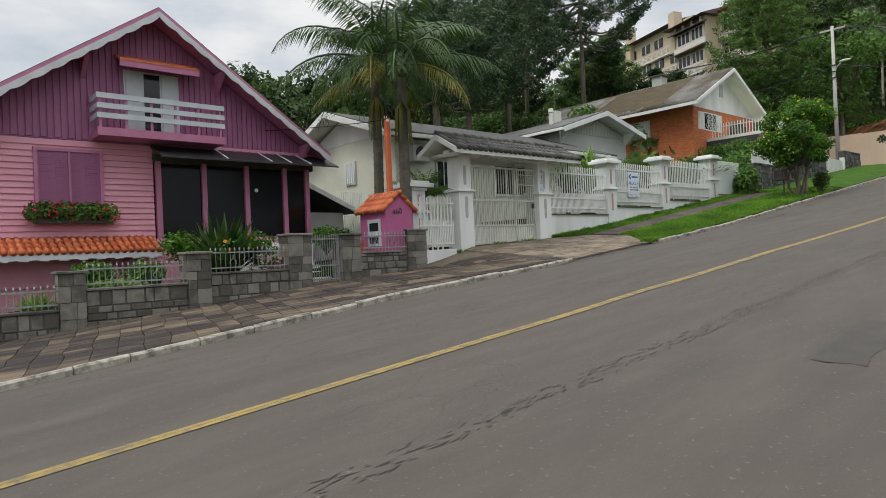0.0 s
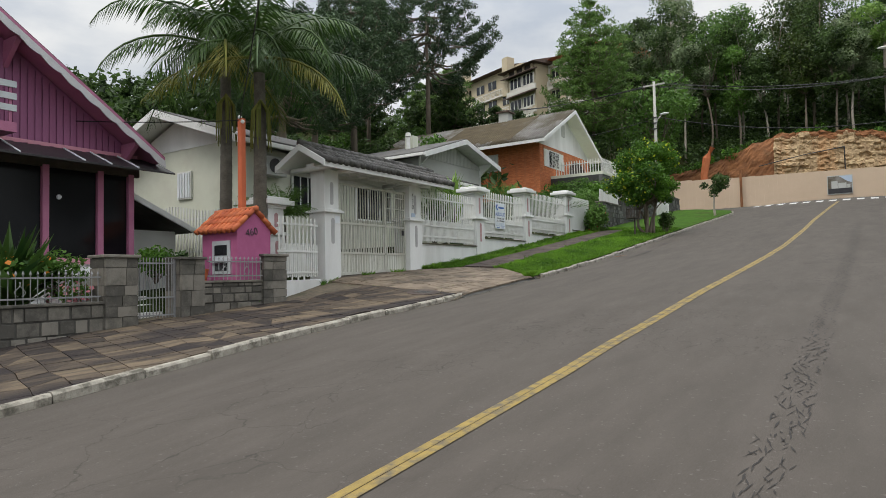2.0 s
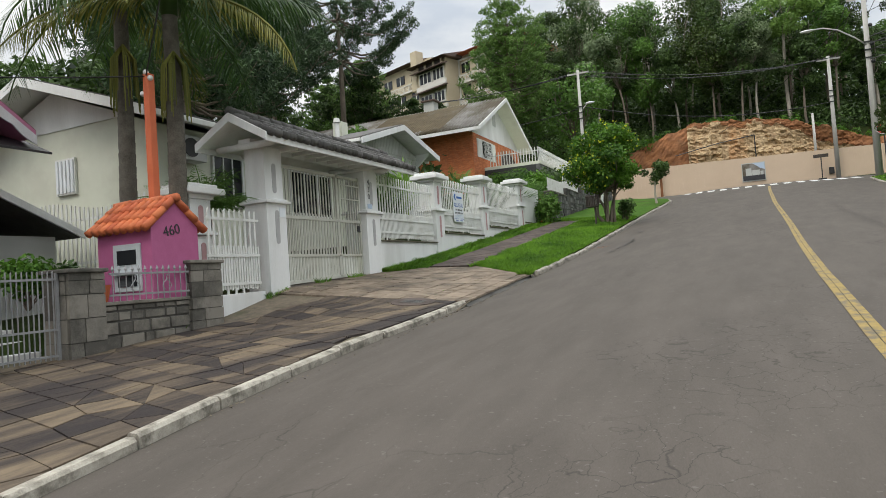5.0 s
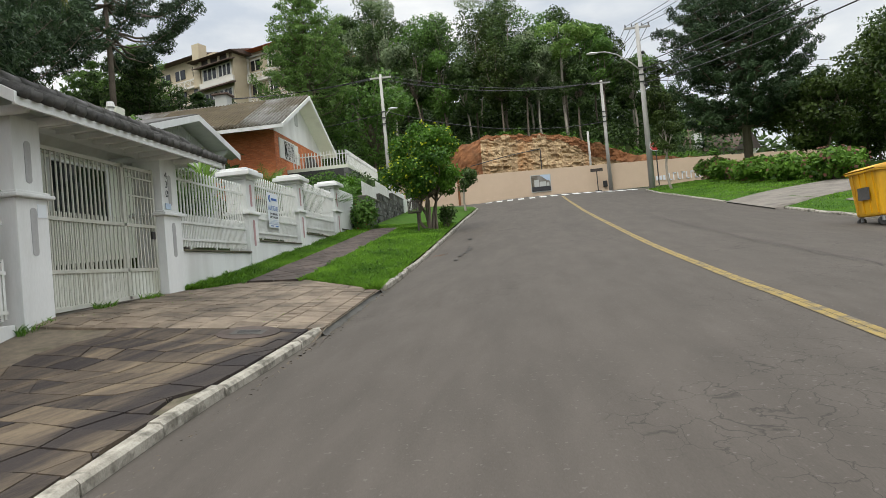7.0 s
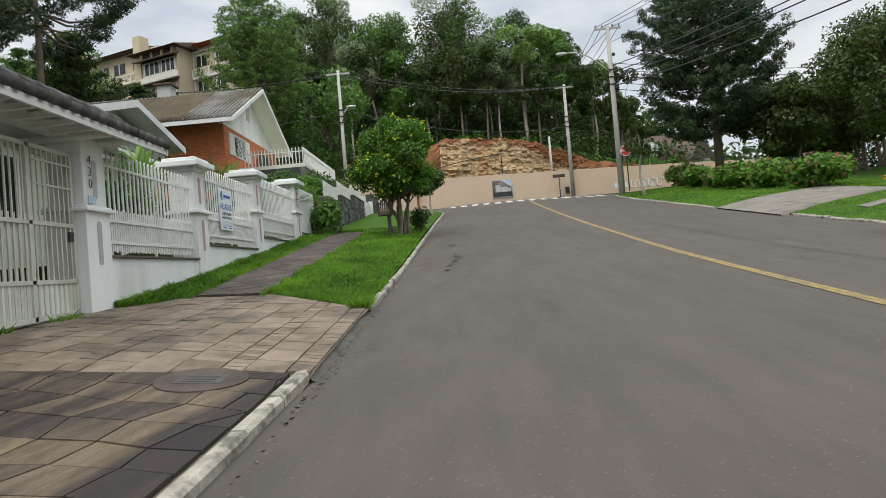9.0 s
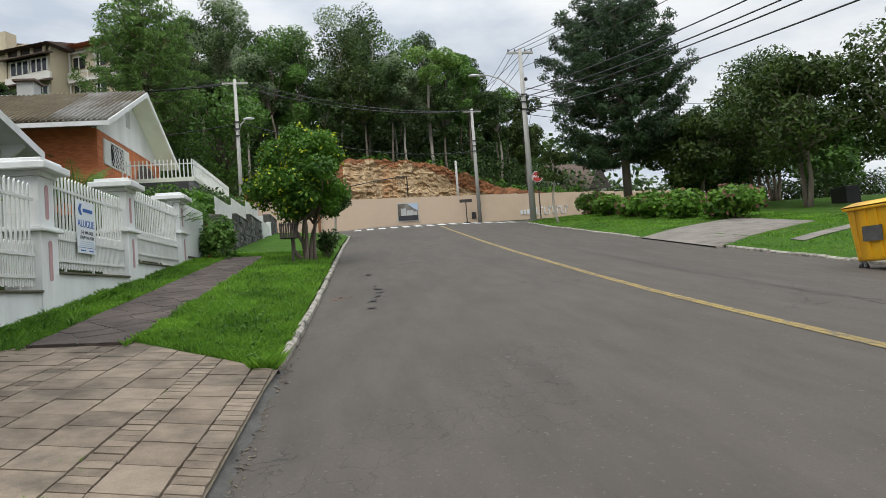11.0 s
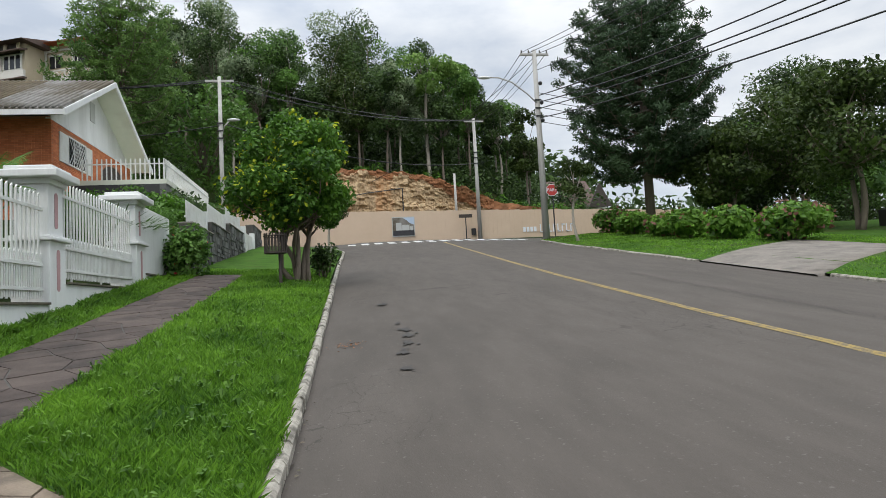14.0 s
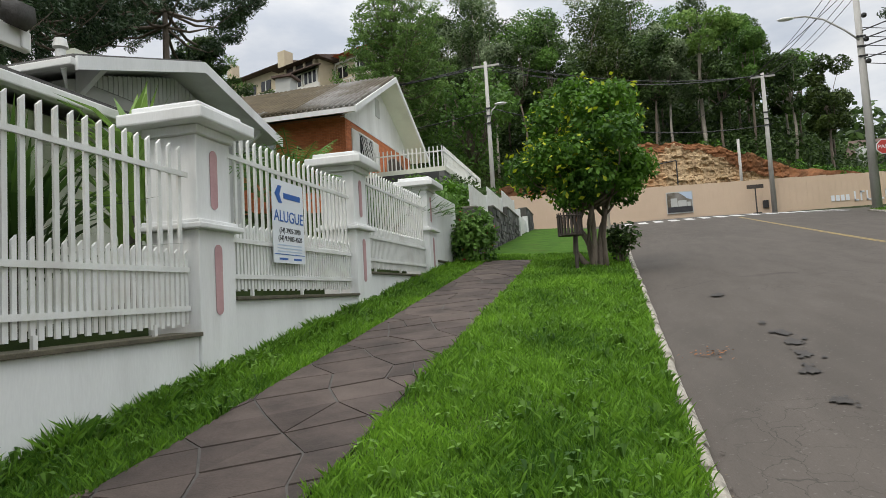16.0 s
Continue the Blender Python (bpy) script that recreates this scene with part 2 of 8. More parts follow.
TILE = surf("orange_clay_tile", (0.46, 0.10, 0.035), (0.62, 0.17, 0.06), 5, 0.7, 0.3, 60, stain=(0.2, 0.06, 0.035), stain_scale=2, stain_amount=0.5, island=0.5)
PIPEORANGE = surf("orange_painted_post", (0.52, 0.11, 0.04), (0.62, 0.15, 0.06), 4, 0.6, 0.1, 60)
DARKTILE = surf("dark_grey_roof_tile", (0.055, 0.053, 0.05), (0.13, 0.125, 0.12), 4, 0.8, 0.4, 50, stain=(0.04, 0.04, 0.03), stain_scale=1.5, stain_amount=0.6, island=0.4)
OLDROOF = surf("weathered_fibre_cement", (0.17, 0.16, 0.145), (0.33, 0.32, 0.30), 1.5, 0.9, 0.3, 50, stain=(0.085, 0.066, 0.036), stain_scale=0.28, stain_amount=0.95, stain_from=0.40)
MOSSROOF = surf("moss_browned_fibre_cement", (0.055, 0.042, 0.024), (0.135, 0.105, 0.058), 1.5, 0.95, 0.4, 40, stain=(0.20, 0.19, 0.17), stain_scale=0.5, stain_amount=0.5, stain_from=0.58)
CREAM = surf("cream_render", (0.58, 0.60, 0.50), (0.69, 0.71, 0.60), 1.2, 0.8, 0.1, 60, stain=(0.45, 0.43, 0.36), stain_amount=0.3)
GREYWALL = surf("light_grey_render", (0.42, 0.43, 0.41), (0.52, 0.53, 0.51), 1.2, 0.8, 0.1, 60)
BRICK = surf("orange_facing_brick", (0.48, 0.145, 0.055), (0.62, 0.21, 0.085), 3, 0.8, 0.3, 50, island=0.5)
BRICKJOINT = surf("brick_joint", (0.36, 0.16, 0.085), (0.44, 0.21, 0.12), 4, 0.9, 0.2, 50)
CONDO = surf("ochre_cream_render", (0.50, 0.42, 0.29), (0.58, 0.50, 0.36), 0.8, 0.85, 0.1, 40)
CONDOWHITE = surf("white_render_band", (0.62, 0.60, 0.54), (0.72, 0.70, 0.65), 0.8, 0.8, 0.1, 40)
BROWNROOF = surf("brown_roof", (0.075, 0.05, 0.04), (0.14, 0.095, 0.075), 1.5, 0.85, 0.3, 40)
# dark wood, and the colour painted in for shade inside porches
DARKWOOD_SHADE = surf("dark_wood_and_shade", (0.03, 0.024, 0.02), (0.07, 0.055, 0.045), 5, 0.7, 0.2, 50)
DARKGLASS = glassy("dark_glass")
# opaque near-black panes: the porch's unlit interior is put into their colour
PORCHGLASS = surf("porch_glass_shaded_interior", (0.006, 0.006, 0.007), (0.010, 0.010, 0.011), 2, 0.12, 0.0, 30, spec=0.18)
BLACK = surf("black_painted_iron", (0.016, 0.016, 0.017), (0.035, 0.035, 0.036), 5, 0.5, 0.05, 60)
IRON = surf("grey_painted_iron", (0.20, 0.205, 0.21), (0.34, 0.345, 0.35), 6, 0.5, 0.05, 60, metal=0.2)
AWNING = surf("dark_awning", (0.012, 0.011, 0.012), (0.03, 0.028, 0.03), 3, 0.45, 0.1, 40)
POLE = surf("concrete_pole", (0.36, 0.35, 0.33), (0.50, 0.49, 0.46), 4, 0.85, 0.2, 60, streak=True)
HOARD = surf("beige_corrugated_hoarding", (0.56, 0.43, 0.31), (0.64, 0.50, 0.37), 0.6, 0.55, 0.05, 40)
ROCK = surf("cut_limestone_bank", (0.19, 0.115, 0.060), (0.62, 0.47, 0.28), 1.8, 0.95, 1.0, 9.0, stain=(0.45, 0.21, 0.08), stain_scale=0.32, stain_amount=0.75, stain_from=0.53, streak=True)
REDSOIL = surf("red_soil", (0.12, 0.050, 0.024), (0.36, 0.155, 0.062), 1.1, 0.95, 0.8, 10, stain=(0.07, 0.045, 0.02), stain_scale=0.6, stain_amount=0.6, stain_from=0.52)
BARK = surf("grey_brown_bark", (0.09, 0.07, 0.052), (0.22, 0.18, 0.14), 6, 0.9, 0.8, 40, streak=True)
PALEBARK = surf("pale_bark", (0.24, 0.21, 0.17), (0.42, 0.38, 0.32), 5, 0.9, 0.6, 40, streak=True)
PALMBARK = surf("ringed_palm_bark", (0.045, 0.038, 0.03), (0.15, 0.135, 0.11), 5, 0.9, 0.7, 40)
BINYELLOW = surf("yellow_plastic_bin", (0.66, 0.33, 0.008), (0.80, 0.43, 0.012), 2, 0.45, 0.1, 40, stain=(0.28, 0.15, 0.03), stain_scale=1.6, stain_amount=0.55, streak=True)
RUBBER = surf("black_rubber", (0.015, 0.015, 0.015), (0.03, 0.03, 0.03), 5, 0.7, 0.1, 60)
SIGNRED = surf("red_sign_face", (0.40, 0.03, 0.025), (0.50, 0.045, 0.035), 4, 0.5, 0.0, 60)
SIGNWHITE = surf("white_sign_face", (0.68, 0.72, 0.76), (0.76, 0.79, 0.82), 3, 0.5, 0.0, 60)
SIGNBLUE = surf("blue_print", (0.025, 0.10, 0.36), (0.035, 0.13, 0.42), 3, 0.5, 0.0, 60)
SIGNPALE = surf("pale_blue_print", (0.42, 0.52, 0.66), (0.48, 0.58, 0.70), 3, 0.5, 0.0, 60)
NUMDARK = surf("dark_number", (0.02, 0.02, 0.025), (0.04, 0.04, 0.045), 3, 0.5, 0.0, 60)
CABLE = surf("black_cable", (0.012, 0.012, 0.013), (0.02, 0.02, 0.021), 3, 0.6, 0.0, 60)
L_FOREST = leafy("dark_forest_leaf", (0.009, 0.023, 0.008), (0.098, 0.170, 0.042))
L_MID = leafy("mid_green_leaf", (0.038, 0.096, 0.019), (0.149, 0.289, 0.052))
L_LIGHT = leafy("light_green_leaf", (0.088, 0.175, 0.035), (0.280, 0.438, 0.105))
L_GREY = leafy("grey_green_leaf", (0.088, 0.131, 0.061), (0.350, 0.438, 0.245))
L_PINE = leafy("araucaria_needle", (0.010, 0.028, 0.013), (0.085, 0.145, 0.062), 0.2)
L_CITRUS = leafy("citrus_leaf", (0.016, 0.056, 0.009), (0.120, 0.270, 0.024))
L_YELLOW = leafy("young_yellow_leaf", (0.25, 0.32, 0.012), (0.50, 0.55, 0.03))
L_PALM = leafy("palm_leaf", (0.014, 0.042, 0.010), (0.080, 0.155, 0.030), 0.3, 0.38)
L_PARK = leafy("olive_park_leaf", (0.010, 0.024, 0.005), (0.090, 0.140, 0.028), 0.3)
L_CONIFER = leafy("light_green_conifer_needle", (0.045, 0.105, 0.022), (0.22, 0.36, 0.090), 0.35)
L_PALMY = leafy("yellowing_palm_leaf", (0.10, 0.12, 0.02), (0.26, 0.25, 0.05))
L_GRASS = leafy("grass_blade", (0.038, 0.110, 0.010), (0.215, 0.425, 0.038))
L_HYD = leafy("hydrangea_leaf", (0.032, 0.090, 0.012), (0.20, 0.38, 0.050))
L_BROWN = leafy("dry_brown_leaf", (0.10, 0.05, 0.02), (0.24, 0.14, 0.07))
F_RED = leafy("red_flower", (0.42, 0.02, 0.035), (0.62, 0.06, 0.07))
F_PINK = leafy("pink_flower", (0.50, 0.16, 0.20), (0.66, 0.30, 0.32))
F_DUSTY = leafy("fading_dusty_pink_flower", (0.16, 0.07, 0.055), (0.34, 0.17, 0.13))
F_ORANGE = leafy("orange_flower", (0.60, 0.17, 0.02), (0.75, 0.28, 0.04))

# ---- building helpers ----


class Mesh:
    """Gathers faces of one mesh in world metres."""

    def __init__(self):
        self.v, self.f, self.smooth = [], [], False

    def box(self, x0, x1, y0, y1, z0, z1, m=None):
        b = len(self.v)
        pts = [(x0, y0, z0), (x1, y0, z0), (x1, y1, z0), (x0, y1, z0), (x0, y0, z1), (x1, y0, z1), (x1, y1, z1), (x0, y1, z1)]
        self.v += [tuple(m @ Vector(p)) for p in pts] if m else pts
        self.f += [tuple(b + i for i in f) for f in ((0, 3, 2, 1), (4, 5, 6, 7), (0, 1, 5, 4), (1, 2, 6, 5), (2, 3, 7, 6), (3, 0, 4, 7))]
        return self

    def prism(self, pts, d):
        """A flat polygon pts pushed along d."""
        b, n = len(self.v), len(pts)
        self.v += [tuple(p) for p in pts] + [tuple(Vector(p) + Vector(d)) for p in pts]
        self.f += [tuple(range(b + n - 1, b - 1, -1)), tuple(range(b + n, b + 2 * n))]
        self.f += [(b + i, b + (i + 1) % n, b + n + (i + 1) % n, b + n + i) for i in range(n)]
        return self

    def tube(self, pts, radii, seg=8, cap=True):
        if isinstance(radii, (int, float)):
            radii = [radii] * len(pts)
        pts = [Vector(p) for p in pts]
        b = len(self.v)
        for i, p in enumerate(pts):
            d = (pts[min(i + 1, len(pts) - 1)] - pts[max(i - 1, 0)]).normalized()
            s = d.cross(Vector((0, 0, 1)) if abs(d.z) < 0.9 else Vector((1, 0, 0))).normalized()
            u = s.cross(d)
            for k in range(seg):
                a = 2 * math.pi * k / seg
                self.v.append(tuple(p + float(radii[i]) * (math.cos(a) * s + math.sin(a) * u)))
        for i in range(len(pts) - 1):
            for k in range(seg):
                a0, a1 = b + i * seg + k, b + i * seg + (k + 1) % seg
                self.f.append((a0, a1, a1 + seg, a0 + seg))
        if cap:
            self.f += [tuple(b + k for k in reversed(range(seg))), tuple(b + (len(pts) - 1) * seg + k for k in range(seg))]
        return self

    def ball(self, c, r, seg=8, rings=5):
        b = len(self.v)
        rx, ry, rz = r if not isinstance(r, (int, float)) else (r, r, r)
        for i in range(rings + 1):
            th = math.pi * i / rings
            for k in range(seg):
                a = 2 * math.pi * k / seg
                self.v.append((c[0] + rx * math.sin(th) * math.cos(a), c[1] + ry * math.sin(th) * math.sin(a), c[2] + rz * math.cos(th)))
        for i in range(rings):
            for k in range(seg):
                a0, a1 = b + i * seg + k, b + i * seg + (k + 1) % seg
                self.f.append((a0, a0 + seg, a1 + seg, a1))
        return self

    def face(self, *pts):
        b = len(self.v)
        self.v += [tuple(p) for p in pts]
        self.f.append(tuple(range(b, b + len(pts))))
        return self

    def grid(self, xs, ys, z):
        b, n = len(self.v), len(xs)
        for y in ys:
            for x in xs:
                self.v.append((x, y, z(x, y)))
        for j in range(len(ys) - 1):
            for i in range(n - 1):
                a = b + j * n + i
                self.f.append((a, a + 1, a + n + 1, a + n))
        return self

    def data(self, name, material, origin=(0, 0, 0)):
        me = bpy.data.meshes.new(name)
        o = Vector(origin)
        me.from_pydata([tuple(Vector(p) - o) for p in self.v] if o.length else self.v, [], self.f)
        me.materials.append(material)
        if self.smooth:
            me.polygons.foreach_set("use_smooth", [True] * len(me.polygons))
        me.update()
        return me


def base_of(ob):
    o = Vector(ob.location)
    return o + base_of(ob.parent) if ob.parent else o


def part(name, mesh, material, parent, label="", bevel=0.0, smooth=False, kind=""):
    """One mesh under a thing or a part; mesh holds world metres."""
    mesh.smooth = smooth
    ob = new(name, mesh.data(name, material, base_of(parent)))
    ob.parent = parent
    if bevel:
        mod = ob.modifiers.new("edge", "BEVEL")
        mod.width, mod.segments, mod.limit_method = bevel, 2, "ANGLE"
    return tagged(ob, label=label, kind=kind)


def single(name, mesh, material, label, category, origin=(0, 0, 0), bevel=0.0, smooth=False, kind="", group=""):
    mesh.smooth = smooth
    ob = new(name, mesh.data(name, material, origin))
    ob.location = origin
    if bevel:
        mod = ob.modifiers.new("edge", "BEVEL")
        mod.width, mod.segments, mod.limit_method = bevel, 2, "ANGLE"
    return tagged(ob, label, category, group, kind)


def thing(name, at, label, category, group="", kind=""):
    ob = new(name)
    ob.location = at
    ob.empty_display_size = 0.2
    return tagged(ob, label, category, group, kind)


def writing(text, size, m, material, parent, name="lettering", depth=0.002):
    """Words in the built-in font, as a mesh lying in the plane of m."""
    cu = bpy.data.curves.new(name, "FONT")
    cu.body, cu.size, cu.extrude, cu.align_x, cu.align_y = text, size, depth, "CENTER", "CENTER"
    tmp = bpy.data.objects.new(name, cu)
    me = bpy.data.meshes.new_from_object(tmp)
    bpy.data.objects.remove(tmp)
    me.materials.clear()
    me.materials.append(material)
    me.transform(Matrix.Translation(-base_of(parent)) @ m)
    ob = new(name, me)
    ob.parent = parent
    return ob


FACE_STREET = Matrix(((0, 0, 1, 0), (1, 0, 0, 0), (0, 1, 0, 0), (0, 0, 0, 1)))
FACE_DOWN = Matrix(((1, 0, 0, 0), (0, 0, -1, 0), (0, 1, 0, 0), (0, 0, 0, 1)))

# ---- the lie of the land ----
YS = (-30, 0, 5.95, 9.4, 10.6, 13.98, 15.3, 18.84, 21.5, 24.3, 34.3, 52, 57, 72, 120)
ZS = (-2.0, 0.66, 1.225, 1.549, 1.637, 1.924, 2.041, 2.386, 2.66, 3.0, 4.36, 6.75, 7.38, 8.85, 10)


def kerb_z(y):
    return float(np.interp(y, YS, ZS))


def road_z(x, y):
    return kerb_z(y) + float(np.interp(x, (-3, 0, 1.2, 2.5, 5.5, 8, 12, 14), (-0.11, -0.11, -0.02, 0.03, 0.06, 0.05, -0.08, -0.09))) + float(np.interp(y, (8, 11, 14, 22, 31), (0, 0.04, 0.09, 0.09, 0)) * np.interp(x, (0, 2.5, 4, 7, 12), (0, 0.5, 1, 1, 0)))


def kerb_left(y):
    return float(np.interp(y, (18, 20, 30, 40, 48, 51, 53), (0, 0.09, 0.3, 0.5, 0.75, 0.3, -1.2))) if y > 15 else float(np.interp(y, (2, 5.8, 7, 8.15, 9.4, 10.8, 12, 13, 15), (0.55, 0.34, 0.22, 0.12, -0.02, -0.13, -0.13, -0.08, 0.0)))


def kerb_right(y):
    return float(np.interp(y, (-30, 25, 34, 42, 47, 52, 55), (12.6, 12.1, 11.6, 11.7, 11.7, 12.1, 15.0)))


def walk_z(x, y):
    return kerb_z(y) + (0.02 + float(np.interp(y, (13.2, 15.4, 18.7, 20, 23), (0, 0.078, 0.045, 0.03, 0.02)))) * max(0.0, -x) - 0.01


def smoothstep(a, b, v):
    v = min(1.0, max(0.0, (v - a) / (b - a)))
    return v * v * (3 - 2 * v)


def land_z(x, y):
    """The ground beyond road and pavement."""
    base = kerb_z(max(-30, min(y, 72)))
    z = base - 0.35
    left = smoothstep(-4.6, -5.4, x)
    left *= 1 - smoothstep(-15, -9, x) * smoothstep(50, 54, y)
    z += left * (0.75 + 0.4 * smoothstep(18, 30, y) + 1.4 * smoothstep(34, 44, y))
    z += 0.17 * max(0.0, min(-12 - x, 60)) * smoothstep(30, 60, y) + 0.03 * max(0.0, min(-16 - x, 60))
    z += smoothstep(12.3, 13.5, x) * 0.25
    hill = smoothstep(79, 83.5, y) * 6.5 * (1 - smoothstep(14, 30, x)) + max(0.0, min(y - 83, 90)) * 0.34 * (1 - smoothstep(20, 60, x)) * (1 - 0.55 * smoothstep(-24, -50, x))
    return z + hill

# ---- ground, road, pavement ----
gx = [-400, -250, -150, -100, -80, -65] + [-55 + 2.5 * i for i in range(17)] + [-12, -10, -8, -6.5, -5.4, -5.0, -4.6, -4.3, -2, 0, 3, 6, 9, 12.2, 12.6, 13.2, 13.6, 15] + [17.5 + 2.5 * i for i in range(16)] + [65, 85, 120, 180, 260, 400]
gy = [-400, -200, -100, -60, -40, -30, -20, -10] + [2.0 * i for i in range(0, 38)] + [75, 76, 77, 78.2, 79.5, 81, 82.5, 84, 86, 89, 92, 96, 100, 106, 112, 120, 130, 145, 165, 200, 260, 340, 450, 600]
ground = single("ground", Mesh().grid(gx, gy, land_z), EARTH, "soil and grass ground rising up the hillside", "ground", smooth=True, kind="structure")

ry = [-30 + i for i in range(0, 84)] + [53.6]
road_mesh = Mesh()
cols = 25
for y in ry:
    a, b = kerb_left(y), kerb_right(y)
    for i in range(cols):
        x = a + (b - a) * i / (cols - 1)
        road_mesh.v.append((x, y, road_z(x - (a if x < 3 else 0), y)))
for j in range(len(ry) - 1):
    for i in range(cols - 1):
        k = j * cols + i
        road_mesh.f.append((k, k + 1, k + cols + 1, k + cols))
road = single("road", road_mesh, ASPHALT, "worn grey asphalt road climbing the hill", "road", smooth=True, kind="structure")
cross = Mesh().grid([-70, -40, -20, -10, -5, -1.2, 0, 2.5, 5.5, 8, 12, 15, 20, 30, 50, 80], [53.6, 55, 57, 60, 64, 68, 72.3], lambda x, y: road_z(x, y) - 0.002 * abs(x - 5))
single("cross_road", cross, ASPHALT, "asphalt side street crossing at the top", "road", smooth=True, kind="structure")


def line_x(y):
    return float(np.interp(y, (-30, 5, 8, 11, 15, 20, 25, 30, 36, 46, 53), (5.0, 5.42, 5.47, 5.50, 5.56, 5.70, 5.86, 5.95, 6.02, 6.3, 6.55)))


def strip(xf, w, y0, y1, step, z, lift_by):
    m = Mesh()
    ys = np.arange(y0, y1 + 1e-6, step)
    for y in ys:
        for s in (-w / 2, w / 2):
            x = xf(y) + s
            m.v.append((x, float(y), z(x, y) + lift_by))
    for j in range(len(ys) - 1):
        m.f.append((2 * j, 2 * j + 1, 2 * j + 3, 2 * j + 2))
    return m


for off in (-0.043, 0.043):
    single("centre_line", strip(lambda y: line_x(y) + off, 0.078, -30, 52.5, 0.5, road_z, 0.006), YELLOW, "faded yellow line along the middle of the road", "road marking", kind="structure", group="centre line")
seam = Mesh()
for k in range(400):
    y = 1.0 + k * 0.075
    for q in range(3):
        x = 7.35 + 0.012 * y + random.uniform(-0.13, 0.13)
        l, w = random.uniform(0.05, 0.2), random.uniform(0.006, 0.018)
        a = random.uniform(-0.5, 0.5)
        p = [(x + math.sin(a) * s * l - math.cos(a) * c * w, y + math.cos(a) * s * l + math.sin(a) * c * w) for s, c in ((-0.5, 0), (0, -0.5), (0.5, 0), (0.1, 0.5))]
        seam.face(*[(u, v, road_z(u, v) + 0.004) for u, v in p])
TAR = surf("dark_worn_tar", (0.022, 0.019, 0.017), (0.042, 0.037, 0.033), 9, 0.85, 0.2, 90)
single("road_seam", seam, TAR, "broken dark tar seam along the lane", "road wear", kind="stuff")


def blot(name, pts, mat, label):
    """Thin marks with ragged edges, broken into drips."""
    m = Mesh()
    g = np.random.default_rng(len(name))
    for cx, cy, rx, ry in pts:
        for q in range(7):
            s = 1.0 if q == 0 else g.uniform(0.12, 0.4)
            px, py = (cx, cy) if q == 0 else (cx + rx * g.normal() * 0.9, cy + ry * g.normal() * 0.9)
            rad = [s * g.uniform(0.55, 1.1) for _ in range(16)]
            ring = [(px + rx * rad[k] * math.cos(k * math.pi / 8), py + ry * rad[k] * math.sin(k * math.pi / 8)) for k in range(16)]
            m.face(*[(x, y, road_z(x, y) + 0.0035 + 0.0004 * q) for x, y in ring])
    single(name, m, mat, label, "road wear", kind="stuff")


OIL = surf("oil_darkened_asphalt", (0.030, 0.027, 0.024), (0.048, 0.042, 0.037), 9, 0.8, 0.2, 90)
blot("oil_stain", [(1.2, 22.9, 0.07, 0.1), (1.26, 23.8, 0.08, 0.16), (1.38, 24.4, 0.08, 0.17), (1.43, 24.9, 0.09, 0.18), (1.44, 25.4, 0.08, 0.2), (1.38, 26.0, 0.05, 0.1), (1.3, 28.3, 0.1, 0.16)], OIL, "row of dark oil drips on the asphalt")
PATCH = surf("old_tar_patch", (0.040, 0.035, 0.031), (0.062, 0.054, 0.047), 5, 0.85, 0.4, 120)
patch = Mesh().grid([8.66, 8.8, 8.95, 9.06], [6.75, 7.1, 7.5, 8.0, 8.35], lambda x, y: road_z(x, y) + 0.004)
patch.v = [(x - 0.045 * (y - 7) + 0.03 * math.sin(9 * y + x), y + 0.03 * math.sin(17 * x), z) for x, y, z in patch.v]
single("tar_patch", patch, PATCH, "dark rectangular tar repair patch on the asphalt", "road wear", smooth=True, kind="structure")
g = np.random.default_rng(77)
for nm, cx, cy, sx, sy, n, mt, lab in (("leaf_litter", 0.62, 24.8, 0.12, 0.15, 70, REDSOIL, "small heap of red-brown leaf litter by the kerb"), ("kerb_litter", 0.07, 15.0, 0.07, 4.5, 520, JOINT, "leaves, grit and crumbs gathered along the kerb foot")):
    m = Mesh()
    for q in range(n):
        x, y, a, s = cx + abs(g.normal()) * sx if nm == "kerb_litter" else cx + g.normal() * sx, cy + g.normal() * sy, g.uniform(0, 6.28), g.uniform(0.008, 0.03)
        z = road_z(x, y) + 0.004
        u, v = (math.cos(a) * s, math.sin(a) * s), (-math.sin(a) * s * 0.5, math.cos(a) * s * 0.5)
        m.face((x - u[0], y - u[1], z), (x + v[0], y + v[1], z + s * 0.4), (x + u[0], y + u[1], z + s * g.uniform(0.1, 0.6)), (x - v[0], y - v[1], z + 0.002))
    single(nm, m, mt, lab, "litter", kind="stuff")
walkbars = thing("crosswalk", (6, 54.8, road_z(6, 54.8)), "worn white zebra crossing bars on asphalt", "crosswalk", kind="structure")
for i in range(14):
    x0 = 1.0 + i * 0.82
    part("crosswalk_bar", Mesh().grid([x0, x0 + 0.45], [54.0, 55.0, 56.4], lambda x, y: road_z(x, y) + 0.008), ROADWHITE, walkbars)

# pavement bed on the downhill stretch
pave = Mesh().grid([-5.2, -4.25, -3, -2, -1, -0.16, 0.03], [-12 + i for i in range(27)] + [15.2 + 0.4 * i for i in range(10)] + [19, 20, 21], lambda x, y: walk_z(x, y) - (0.03 if x < 0 else 0.02 if 15.1 < y < 18.9 else 0.2))
pave.v = [(x + (kerb_left(y) if x > -0.5 else 0.0), y, z) for x, y, z in pave.v]
pavement = single("pavement", pave, JOINT, "pavement bed of soil between stone slabs", "pavement", smooth=True, kind="structure")


